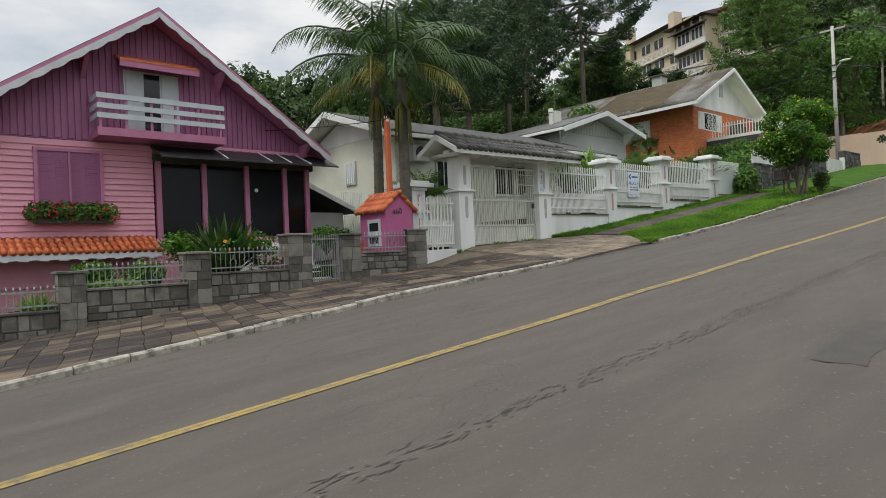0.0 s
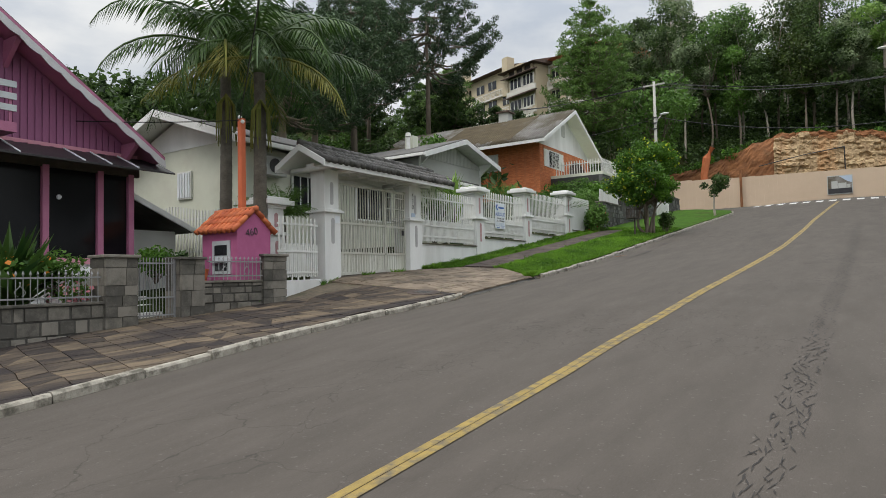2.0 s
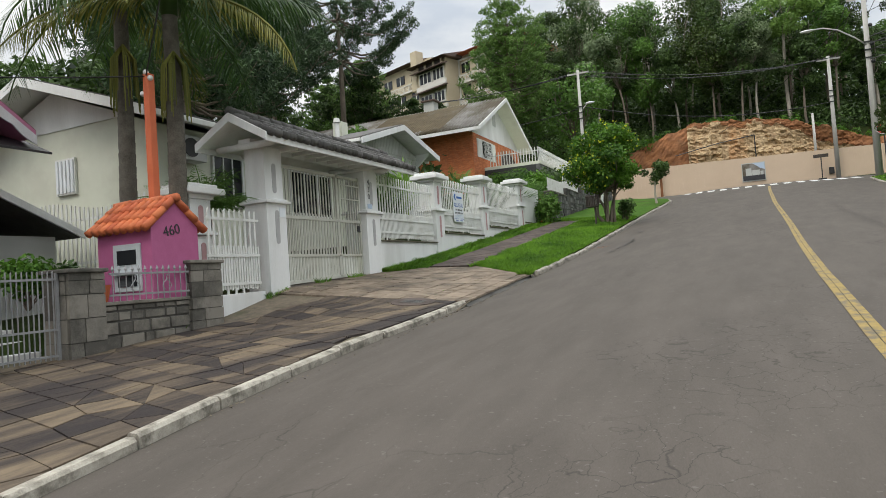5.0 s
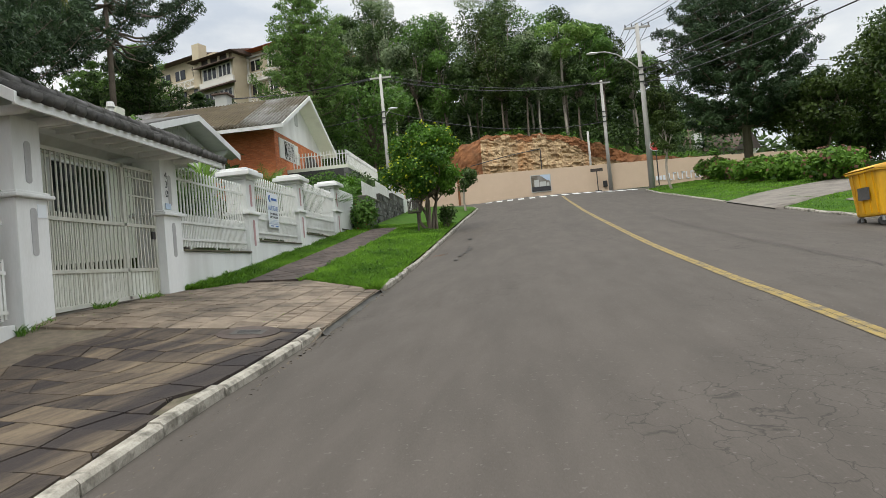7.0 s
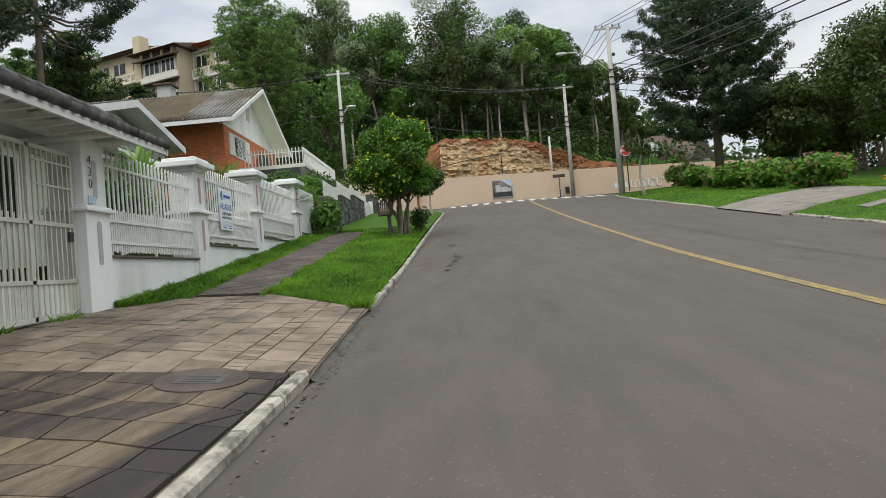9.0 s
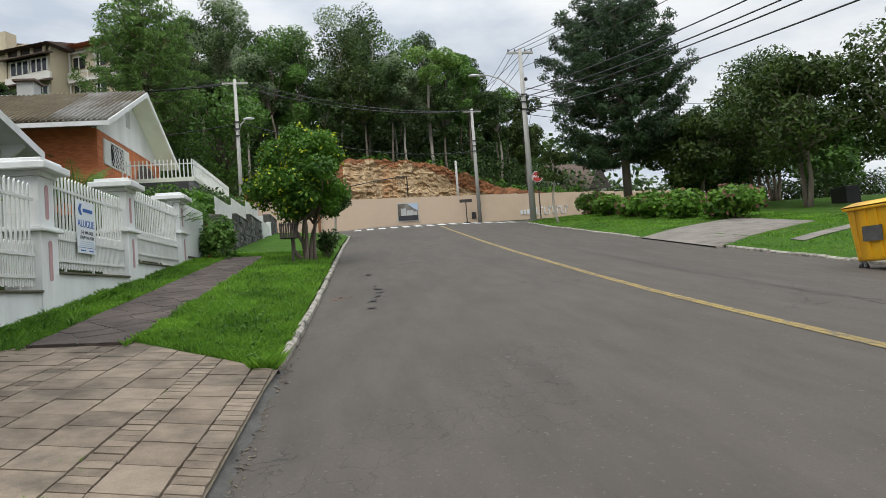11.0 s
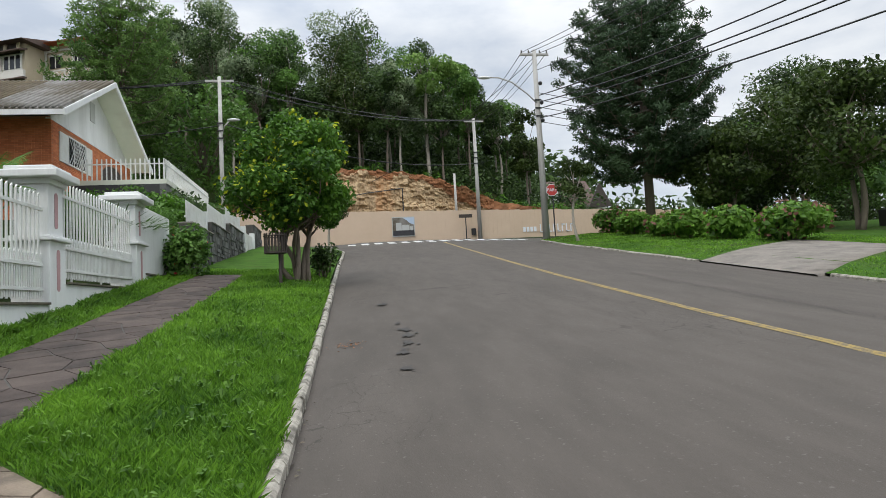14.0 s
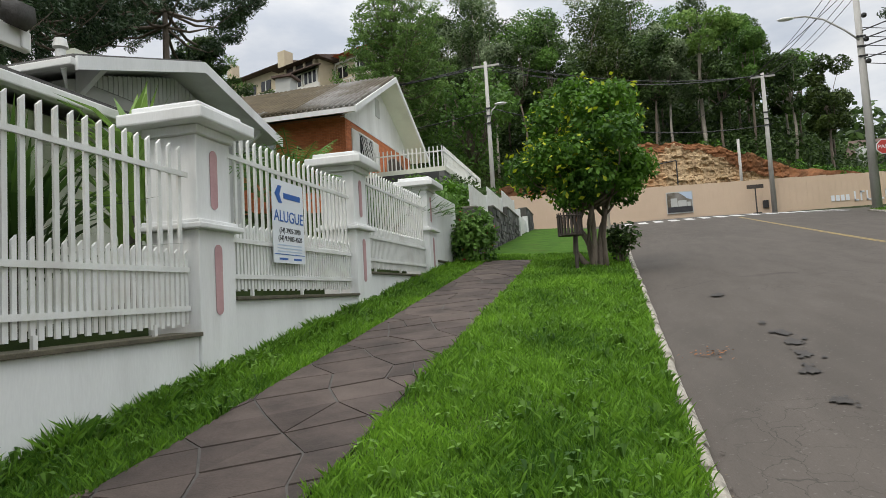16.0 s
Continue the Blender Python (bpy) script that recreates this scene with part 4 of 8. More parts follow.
# sliding gate
sg = thing("sliding_gate", (-4.4, 17.15, 2.5), "cream-white metal driveway gate with a wicket door", "gate")
GB = lambda y: 2.5 + (y - 15.55) * 0.045
GX = -4.42
for y, w in ((15.55, 0.08), (17.72, 0.08), (18.72, 0.06)):
    part("stile", Mesh().box(GX - 0.03, GX + 0.03, y - w / 2, y + w / 2, GB(y), 5.16), GATEMETAL, sg, bevel=0.006)
for z in (5.1, 4.0, 3.15):
    part("rail", Mesh().box(GX - 0.025, GX + 0.03, 15.55, 18.72, z - 0.03, z + 0.03), GATEMETAL, sg)
part("bottom_rail", Mesh().prism([(GX + 0.03, 15.55, GB(15.55)), (GX + 0.03, 18.72, GB(18.72)), (GX + 0.03, 18.72, GB(18.72) + 0.07), (GX + 0.03, 15.55, GB(15.55) + 0.07)], (-0.06, 0, 0)), GATEMETAL, sg)
pickets(sg, GX, 15.6, 17.68, 2.6, 5.12, 0.115, 0.026, 0.02, GATEMETAL, False, "bar")
pickets(sg, GX + 0.002, 15.65, 17.7, 2.6, 4.12, 0.115, 0.024, 0.02, GATEMETAL, True, "short_bar")
pickets(sg, GX, 17.78, 18.7, 2.68, 5.12, 0.115, 0.026, 0.02, GATEMETAL, False, "bar")
m = Mesh()
for i in range(52):
    y = 15.6 + i * 0.06
    m.box(GX - 0.012 + 0.01 * (i % 2), GX - 0.004 + 0.01 * (i % 2), y, y + 0.06, GB(y) + 0.06, 3.13)
part("lower_panel", m, PANELWHITE, sg, "ribbed cream metal lower panel")
for z in (4.9, 4.55):
    part("wicket_rail", Mesh().box(GX + 0.02, GX + 0.035, 17.78, 18.68, z, z + 0.03), GATEMETAL, sg)
part("lock", Mesh().box(GX + 0.02, GX + 0.05, 18.55, 18.66, 3.75, 3.9), BLACK, sg)

# gate roof
gr = thing("gate_roof", (-4.6, 17.3, 5.4), "small tiled gable roof over the driveway gate", "gate roof")
RX, RZ, EXF, EXB, EZ = -4.6, 6.0, -3.72, -5.48, 5.50
GY0, GY1 = 14.35, 20.6
for ex in (EXF, EXB):
    part("deck", Mesh().prism([(RX, GY0, RZ), (ex, GY0, EZ), (ex, GY0, EZ - 0.05), (RX, GY0, RZ - 0.05)], (0, GY1 - GY0, 0)), WHITEMETAL, gr)
    for gyv in (GY0, GY1 - 0.05):
        part("bargeboard", Mesh().prism([(RX, gyv - 0.03, RZ + 0.05), (ex + (0.05 if ex > RX else -0.05), gyv - 0.03, EZ + 0.03), (ex + (0.05 if ex > RX else -0.05), gyv - 0.03, EZ - 0.14), (RX, gyv - 0.03, RZ - 0.13)], (0, 0.05, 0)), WHITE, gr, bevel=0.006)
    part("fascia", Mesh().box(ex - 0.02, ex + 0.03, GY0, GY1, EZ - 0.14, EZ - 0.02), WHITE, gr, bevel=0.006)
n = 27
for k in range(n):
    y = GY0 + 0.12 + k * (GY1 - GY0 - 0.24) / (n - 1)
    for ex in (EXF + 0.06, EXB - 0.06):
        for s in range(3):
            f0, f1 = s / 3, (s + 1) / 3 + 0.05
            a = (RX + (ex - RX) * f1, y, RZ + (EZ - RZ) * f1 + 0.045)
            b = (RX + (ex - RX) * f0, y, RZ + (EZ - RZ) * f0 + 0.03)
            part("roof_tile", Mesh().tube([a, b], [0.085, 0.075], 6), DARKTILE, gr, smooth=True)
for k in range(16):
    y = GY0 + k * (GY1 - GY0) / 16
    part("ridge_tile", Mesh().tube([(RX, y, RZ + 0.08), (RX, y + 0.42, RZ + 0.075)], [0.11, 0.09], 8), DARKTILE, gr, smooth=True)
for y in (14.75, 15.5, 18.8, 19.4):
    part("bracket", Mesh().tube([(-5.3, y, 5.42), (-3.85, y, 5.42)], 0.075, 8), WHITE, gr, smooth=True)
part("beam", Mesh().box(-4.7, -4.4, 14.7, 20.2, 5.42, 5.56), WHITE, gr)
for i in range(8):
    y = 15.6 + i * 0.45
    part("rafter", Mesh().box(-4.4, EXF, y, y + 0.06, 5.36, 5.44), WHITE, gr)
plate = thing("house_number", (FX + 0.04, 19.1, 4.6), "black house number and small notices on the pier", "house number")
for i, ch in enumerate("430"):
    writing(ch, 0.2, Matrix.Translation((FX + 0.035, 18.93, 5.05 - i * 0.19)) @ FACE_STREET, NUMDARK, plate, "digit")
part("notice", Mesh().box(FX + 0.03, FX + 0.04, 18.85, 19.05, 4.36, 4.48), SIGNPALE, plate)
part("notice", Mesh().box(FX + 0.03, FX + 0.04, 15.28, 15.46, 3.95, 4.15), SIGNWHITE, plate)

# ---- houses ----


def roof_slab(owner, name, pts, thick, material):
    """A sloping roof plane of four corners, with thickness."""
    return part(name, Mesh().prism(pts, (0, 0, -thick)), material, owner)


def window(owner, x, y0, y1, z0, z1, frame_mat, cross=True, shutters=0.0, shutter_mat=WHITEMETAL):
    """A window in a wall that faces the street."""
    w = part("window", Mesh().box(x - 0.02, x + 0.03, y0, y1, z0, z1), DARKGLASS, owner)
    t = 0.06
    for a, b, c, d in ((y0 - t, y1 + t, z1, z1 + t), (y0 - t, y1 + t, z0 - t, z0), (y0 - t, y0, z0, z1), (y1, y1 + t, z0, z1)):
        part("frame", Mesh().box(x - 0.02, x + 0.07, a, b, c, d), frame_mat, w)
    if cross:
        for k in (1, 2):
            yy = y0 + (y1 - y0) * k / 3
            part("glazing_bar", Mesh().box(x, x + 0.05, yy - 0.02, yy + 0.02, z0, z1), frame_mat, w)
    if shutters:
        for a, b in ((y0 - shutters - t, y0 - t), (y1 + t, y1 + t + shutters)):
            m = Mesh().box(x, x + 0.05, a, b, z0 - 0.05, z1 + 0.05)
            k = 0
            while z0 + 0.05 + k * 0.09 < z1 - 0.05:
                m.box(x + 0.05, x + 0.062, a + 0.06, b - 0.06, z0 + 0.05 + k * 0.09, z0 + 0.1 + k * 0.09)
                k += 1
            part("shutter", m, shutter_mat, w)
    return w


# pink chalet
PX, PV = -7.25, -6.6
PKY, PKZ = 6.70, 8.96
SL = 0.70
chalet = thing("chalet", (-11, 6.7, 1.6), "pink wooden chalet with mauve gable and lace bargeboards", "house")
part("wall", Mesh().box(-16, PX - 0.03, 2.3, 6.60, 0.8, 5.62), PINK, chalet)
# dark colour here paints in the shade inside the porch
part("porch_back", Mesh().box(-16, PX - 1.9, 6.6, 11.2, 0.8, 5.6), DARKWOOD_SHADE, chalet)
part("porch_floor", Mesh().box(PX - 1.9, PX, 6.6, 11.3, 1.2, 3.02), PINK, chalet)
for i in range(25):
    z = 1.9 + i * 0.15
    if z < 5.5:
        part("clapboard", Mesh().prism([(PX - 0.03, 2.25, z), (PX + 0.02, 2.25, z), (PX - 0.015, 2.25, z + 0.15), (PX - 0.03, 2.25, z + 0.15)], (0, 4.35, 0)), PINK, chalet)
gab = Mesh().prism([(PX - 0.02, 2.1, 5.55), (PX - 0.02, 11.35, 5.30), (PX - 0.02, 11.35, PKZ - SL * 4.65 - 0.1), (PX - 0.02, PKY, PKZ - 0.1), (PX - 0.02, 2.1, PKZ - SL * 4.6 - 0.1)], (-0.1, 0, 0))
part("gable_wall", gab, MAUVE, chalet)
for i in range(62):
    y = 2.1 + i * 0.15
    zt = PKZ - SL * abs(y + 0.06 - PKY) - 0.15
    zb = 5.52 if y < 6.6 else 5.32
    if zt > zb + 0.1:
        part("batten", Mesh().box(PX - 0.02, PX + 0.012, y, y + 0.115, zb + 0.03 * (i % 2), zt), MAUVE, chalet)
for s in (-1, 1):
    ye = PKY + s * 4.98
    ze = PKZ - SL * 4.98
    roof_slab(chalet, "roof", [(PV - 0.02, PKY, PKZ), (PV - 0.02, ye, ze), (-16.5, ye, ze), (-16.5, PKY, PKZ)], 0.08, PINKTRIM)
    roof_slab(chalet, "roof_covering", [(PV + 0.05, PKY, PKZ + 0.07), (PV + 0.05, ye, ze + 0.07), (-16.5, ye, ze + 0.07), (-16.5, PKY, PKZ + 0.07)], 0.06, BROWNROOF)
    part("bargeboard", Mesh().prism([(PV, PKY, PKZ + 0.05), (PV, ye, ze + 0.05), (PV, ye, ze - 0.12), (PV, PKY, PKZ - 0.12)], (0.06, 0, 0)), PINKTRIM, chalet)
    pts_t, pts_b = [], []
    nn = 60
    for i in range(nn + 1):
        y = PKY + s * 4.98 * i / nn
        z = PKZ - SL * 4.98 * i / nn
        pts_t.append((PV + 0.06, y, z - 0.05))
        pts_b.append((PV + 0.06, y, z - 0.20 - 0.05 * abs(math.sin(i * math.pi / 5))))
    lace = Mesh()
    for i in range(nn):
        lace.prism([pts_t[i], pts_t[i + 1], pts_b[i + 1], pts_b[i]], (0.03, 0, 0))
    part("lace_board", lace, SCALLOP, chalet, "scalloped grey-white lace board")
    for k in (1.7, 4.3):
        y = PKY + s * k
        z = PKZ - SL * k - 0.25
        part("bracket", Mesh().prism([(PX, y - 0.05, z - 0.45), (PX + 0.6, y - 0.05, z + 0.02), (PX + 0.6, y - 0.05, z + 0.12), (PX, y - 0.05, z + 0.12)], (0, 0.1, 0)), PINKTRIM, chalet)
# chalet balcony
bal = part("balcony", Mesh().box(PX, -6.5, 5.15, 8.28, 5.55, 5.72), PINKTRIM, chalet)
for z in (5.98, 6.22, 6.47):
    part("board", Mesh().box(-6.5, -6.46, 5.12, 8.3, z, z + 0.13), PALEBOARD, bal)
    part("side_board", Mesh().box(PX, -6.5, 5.12, 5.16, z, z + 0.13), PALEBOARD, bal)
for y in np.linspace(5.2, 8.2, 6):
    part("post", Mesh().box(-6.54, -6.5, y - 0.03, y + 0.03, 5.7, 6.6), PINKTRIM, bal)
part("fascia", Mesh().box(-6.49, -6.45, 5.12, 8.3, 5.55, 5.75), PINKTRIM, bal)
bd = part("balcony_door", Mesh().box(PX - 0.02, PX + 0.03, 5.95, 7.35, 5.72, 7.45), PALEBOARD, chalet, "pale balcony door with half-open shutters")
part("opening", Mesh().box(PX + 0.03, PX + 0.04, 6.45, 6.85, 5.75, 7.4), DARKGLASS, bd)
for y in (6.0, 6.9):
    part("leaf", Mesh().box(PX + 0.03, PX + 0.06, y, y + 0.42, 5.75, 7.4), PALEBOARD, bd)
part("door_hood", Mesh().prism([(PX, 5.75, 7.75), (PX + 0.55, 5.75, 7.55), (PX + 0.55, 5.75, 7.6), (PX, 5.75, 7.82)], (0, 2.0, 0)), TILE, chalet)
part("hood_board", Mesh().box(PX + 0.5, PX + 0.54, 5.75, 7.75, 7.4, 7.55), PINKTRIM, chalet)
# chalet shuttered window with flower box
sw = part("window", Mesh().box(PX - 0.02, PX + 0.03, 3.95, 5.3, 3.8, 5.2), MAUVE, chalet)
for a, b, c, d in ((3.87, 5.38, 5.2, 5.28), (3.87, 3.95, 3.7, 5.2), (5.3, 5.38, 3.7, 5.2), (4.6, 4.65, 3.7, 5.2)):
    part("frame", Mesh().box(PX - 0.02, PX + 0.07, a, b, c, d), PINKTRIM, sw)
for q in range(4):
    m = Mesh()
    for k in range(24):
        m.box(PX + 0.03, PX + 0.042, 4.0 + q * 0.325, 4.27 + q * 0.325, 3.8 + k * 0.056, 3.83 + k * 0.056)
    part("louvre", m, MAUVE, sw)
# lower tiled skirt roof
part("skirt_deck", Mesh().prism([(PX, 1.9, 3.06), (PX + 0.75, 1.9, 2.70), (PX + 0.75, 1.9, 2.64), (PX, 1.9, 3.0)], (0, 4.65, 0)), TILE, chalet)
for i in range(28):
    y = 1.98 + i * 0.165
    for s in range(3):
        f0, f1 = s / 3, (s + 1) / 3 + 0.04
        part("skirt_tile", Mesh().tube([(PX + 0.78 * f1, y, 3.08 - 0.37 * f1 + 0.02), (PX + 0.78 * f0, y, 3.08 - 0.37 * f0)], [0.07, 0.055], 6), TILE, chalet, smooth=True)
m = Mesh()
for i in range(46):
    y = 1.9 + i * 0.1
    m.box(PX + 0.74, PX + 0.77, y, y + 0.1, 2.5 + 0.05 * abs(math.sin(i * 0.8)), 2.68)
part("skirt_lace", m, SCALLOP, chalet)
part("cellar_wall", Mesh().box(PX - 0.2, PX - 0.04, 1.9, 6.6, 0.6, 2.9), DARKWOOD_SHADE, chalet)
# porch: posts, glazing and awning
for y in (6.72, 7.95, 9.2, 10.42, 11.18):
    part("post", Mesh().box(PX - 0.06, PX + 0.08, y - 0.07, y + 0.07, 2.9, 5.1), PINKTRIM, chalet, bevel=0.01)
# panes coloured black for the shaded room behind them
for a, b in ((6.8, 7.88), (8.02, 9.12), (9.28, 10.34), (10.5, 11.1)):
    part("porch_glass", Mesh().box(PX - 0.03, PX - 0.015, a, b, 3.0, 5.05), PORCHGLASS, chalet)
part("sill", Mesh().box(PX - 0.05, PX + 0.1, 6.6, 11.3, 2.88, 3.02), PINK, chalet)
part("porch_beam", Mesh().box(PX - 0.06, PX + 0.06, 6.6, 11.4, 5.05, 5.3), DARKWOOD_SHADE, chalet)
part("awning", Mesh().prism([(PX, 6.55, 5.52), (PX + 0.95, 6.55, 5.12), (PX + 0.95, 6.55, 5.08), (PX, 6.55, 5.46)], (0, 5.25, 0)), AWNING, chalet)
for y in (8.3, 9.6, 10.2, 10.85):
    part("awning_rib", Mesh().tube([(PX + 0.02, y, 5.53), (PX + 0.95, y, 5.14)], 0.018, 6), SIGNWHITE, chalet)
m = Mesh()
for i in range(34):
    m.box(PX + 0.0, PX + 0.03, 8.3 + i * 0.09, 8.39 + i * 0.09, 5.50 + 0.03 * abs(math.sin(i)), 5.60)
part("scallop_edge", m, PINK, chalet)
part("porch_light", Mesh().ball((PX + 0.02, 9.5, 4.4), 0.06), SIGNWHITE, chalet)
part("base_wall", Mesh().box(PX - 0.1, PX + 0.04, 8.9, 11.3, 1.4, 2.88), WHITE, chalet)

# cream house behind the gate
cream = thing("cream_house", (-11, 20, 2.6), "cream rendered house with white eaves and grey roof", "house")
part("wall", Mesh().prism([(-14.6, 15.0, 2.0), (-7.6, 15.0, 2.0), (-7.6, 15.0, 6.5), (-11.0, 15.0, 7.75), (-14.6, 15.0, 6.4)], (0, 12.4, 0)), CREAM, cream)
part("gable_board", Mesh().prism([(-13.6, 14.97, 6.75), (-8.2, 14.97, 6.75), (-11.0, 14.97, 7.72)], (0, 0.02, 0)), WHITE, cream)
CP, CR, CL = (-11.0, 7.92), (-6.75, 6.50), (-15.2, 6.42)
for e in (CR, CL):
    roof_slab(cream, "roof", [(CP[0], 14.2, CP[1]), (e[0], 14.2, e[1]), (e[0], 27.6, e[1]), (CP[0], 27.6, CP[1])], 0.1, WHITE)
    roof_slab(cream, "roof_covering", [(CP[0], 14.25, CP[1] + 0.09), (e[0], 14.25, e[1] + 0.09), (e[0], 27.6, e[1] + 0.09), (CP[0], 27.6, CP[1] + 0.09)], 0.07, DARKTILE)
    part("bargeboard", Mesh().prism([(CP[0], 14.15, CP[1] + 0.06), (e[0], 14.15, e[1] + 0.06), (e[0], 14.15, e[1] - 0.17), (CP[0], 14.15, CP[1] - 0.17)], (0, 0.06, 0)), WHITE, cream)
part("gutter", Mesh().box(-6.8, -6.66, 14.2, 27.0, 6.38, 6.52), WHITEMETAL, cream, bevel=0.02)
cw = part("window", Mesh().box(-10.85, -10.12, 14.93, 14.99, 5.1, 6.0), WHITEMETAL, cream, "white louvred window")
for i in range(5):
    part("slat", Mesh().box(-10.8 + i * 0.14, -10.72 + i * 0.14, 14.9, 14.94, 5.15, 5.95), SIGNWHITE, cw)
window(cream, -7.58, 16.9, 17.9, 4.7, 6.0, WHITE)
window(cream, -7.58, 20.0, 22.0, 4.6, 5.9, WHITE)
ac = part("air_conditioner", Mesh().box(-7.6, -7.2, 15.5, 16.35, 5.65, 6.25), GREYWALL, cream, "pale wall-mounted air conditioner unit", bevel=0.02)
part("fan_grille", Mesh().tube([(-7.19, 15.85, 5.95), (-7.17, 15.85, 5.95)], 0.23, 16), BLACK, ac)
# lean-to roof beside the chalet
shed = thing("lean_to_roof", (-9.5, 13.0, 3.5), "low tiled lean-to roof with white bargeboard", "roof")
part("roof", Mesh().prism([(-8.6, 11.7, 4.95), (-8.6, 13.9, 3.95), (-8.6, 13.9, 3.85), (-8.6, 11.7, 4.85)], (-4, 0, 0)), DARKTILE, shed)
for k in range(20):
    part("roof_tile", Mesh().tube([(-8.66 - k * 0.2, 11.7, 4.96), (-8.66 - k * 0.2, 13.95, 3.95)], 0.075, 6), DARKTILE, shed, smooth=True)
part("bargeboard", Mesh().prism([(-8.5, 11.6, 5.05), (-8.5, 13.95, 3.98), (-8.5, 13.95, 3.83), (-8.5, 11.6, 4.88)], (-0.06, 0, 0)), WHITE, shed)
part("wall", Mesh().box(-12, -9.0, 11.8, 13.6, 2.0, 3.9), GREYWALL, shed)

# grey house with a street gable
grey = thing("grey_house", (-12, 30.3, 4.4), "light grey house with a wide white street gable", "house")
GP, GL, GR = (30.35, 9.40), (26.6, 8.22), (34.0, 8.42)
part("wall", Mesh().prism([(-9.9, 27.3, 3.6), (-9.9, 33.3, 3.6), (-9.9, 33.3, 8.4), (-9.9, GP[0], 9.2), (-9.9, 27.3, 8.2)], (-9, 0, 0)), GREYWALL, grey)
m = Mesh()
for i in range(40):
    y = 27.6 + i * 0.14
    zt = (GP[1] - 0.2) - 0.30 * abs(y - GP[0])
    if zt > 8.3:
        m.box(-9.9, -9.86, y, y + 0.12, 8.25, zt)
part("gable_boarding", m, GREYWALL, grey, kind="stuff")
for e in (GL, GR):
    roof_slab(grey, "roof", [(-9.05, GP[0], GP[1]), (-9.05, e[0], e[1]), (-20, e[0], e[1]), (-20, GP[0], GP[1])], 0.1, WHITE)
    roof_slab(grey, "roof_covering", [(-9.1, GP[0], GP[1] + 0.1), (-9.1, e[0], e[1] + 0.1), (-20, e[0], e[1] + 0.1), (-20, GP[0], GP[1] + 0.1)], 0.08, DARKTILE)
    part("bargeboard", Mesh().prism([(-9.05, GP[0], GP[1] + 0.05), (-9.05, e[0], e[1] + 0.05), (-9.05, e[0], e[1] - 0.2), (-9.05, GP[0], GP[1] - 0.2)], (0.06, 0, 0)), WHITE, grey)
    s = 1 if e is GR else -1
    part("bracket", Mesh().prism([(-9.9, e[0] - s * 0.9, 7.9), (-9.2, e[0] - s * 0.9, 8.45), (-9.2, e[0] - s * 0.9, 8.55), (-9.9, e[0] - s * 0.9, 8.55)], (0, 0.12, 0)), WHITE, grey)
part("gutter", Mesh().box(-20, -9.05, 26.5, 26.62, 8.1, 8.24), WHITEMETAL, grey, bevel=0.02)
part("downpipe", Mesh().tube([(-9.3, 26.6, 8.1), (-9.7, 27.15, 7.6), (-9.8, 27.2, 4.0)], 0.05, 8), WHITEMETAL, grey)
window(grey, -9.88, 28.6, 30.2, 5.2, 6.6, WHITE)
part("flue", Mesh().tube([(-11.9, 29.2, 8.6), (-11.9, 29.2, 9.75)], 0.11, 10), WHITEMETAL, grey)
part("flue_cap", Mesh().tube([(-11.9, 29.2, 9.8), (-11.9, 29.2, 10.0)], [0.17, 0.13], 10), WHITEMETAL, grey)
part("chimney", Mesh().box(-12.4, -11.9, 29.6, 30.1, 8.9, 9.95), CREAM, grey)

# orange brick house
brick = thing("brick_house", (-14, 47, 6.5), "orange brick house with a white gable and weathered roof", "house")
OX, OV = -10.4, -9.4
OP, OE = (46.45, 14.3), 0.525
part("wall", Mesh().box(-24, OX - 0.02, 42.3, 51.8, 5.5, 11.55), BRICKJOINT, brick)
me_long = None
rows = 44
brick_mesh = Mesh().box(0, 0.02, 0.006, 0.234, 0.006, 0.064).data("brick", BRICK)
brick_side = Mesh().box(0.006, 0.234, -0.02, 0, 0.006, 0.064).data("brick", BRICK)
ms_a, ms_b = Mesh(), Mesh()
for r in range(75):
    z = 6.2 + r * 0.07
    for k in range(40):
        y = 42.3 + k * 0.24 - 0.12 * (r % 2)
        if y < 42.28 or y > 51.5 or (42.9 < y + 0.12 < 46.35 and 9.85 < z < 11.25) or (47.5 < y + 0.12 < 50.8 and z < 11.0):
            continue
        ms_a.box(OX - 0.02, OX + 0.004, y + 0.006, y + 0.234, z + 0.006, z + 0.064)
    for k in range(50):
        x = OX - 0.24 - k * 0.24 + 0.12 * (r % 2)
        ms_b.box(x + 0.006, min(x + 0.234, OX), 42.275, 42.3, z + 0.006, z + 0.064)
part("street_brickwork", ms_a, BRICK, brick, kind="stuff")
part("side_brickwork", ms_b, BRICK, brick, kind="stuff")
part("gable", Mesh().prism([(OX, 42.2, 11.45), (OX, 51.9, 11.45), (OX, OP[0], OP[1] - 0.2)], (-0.2, 0, 0)), WHITE, brick)
part("gable_band", Mesh().box(OX, OX + 0.04, 42.2, 51.9, 11.4, 11.55), WHITE, brick)
part("gable_vent", Mesh().box(OX, OX + 0.03, 46.2, 46.75, 12.5, 13.4), GREYWALL, brick)
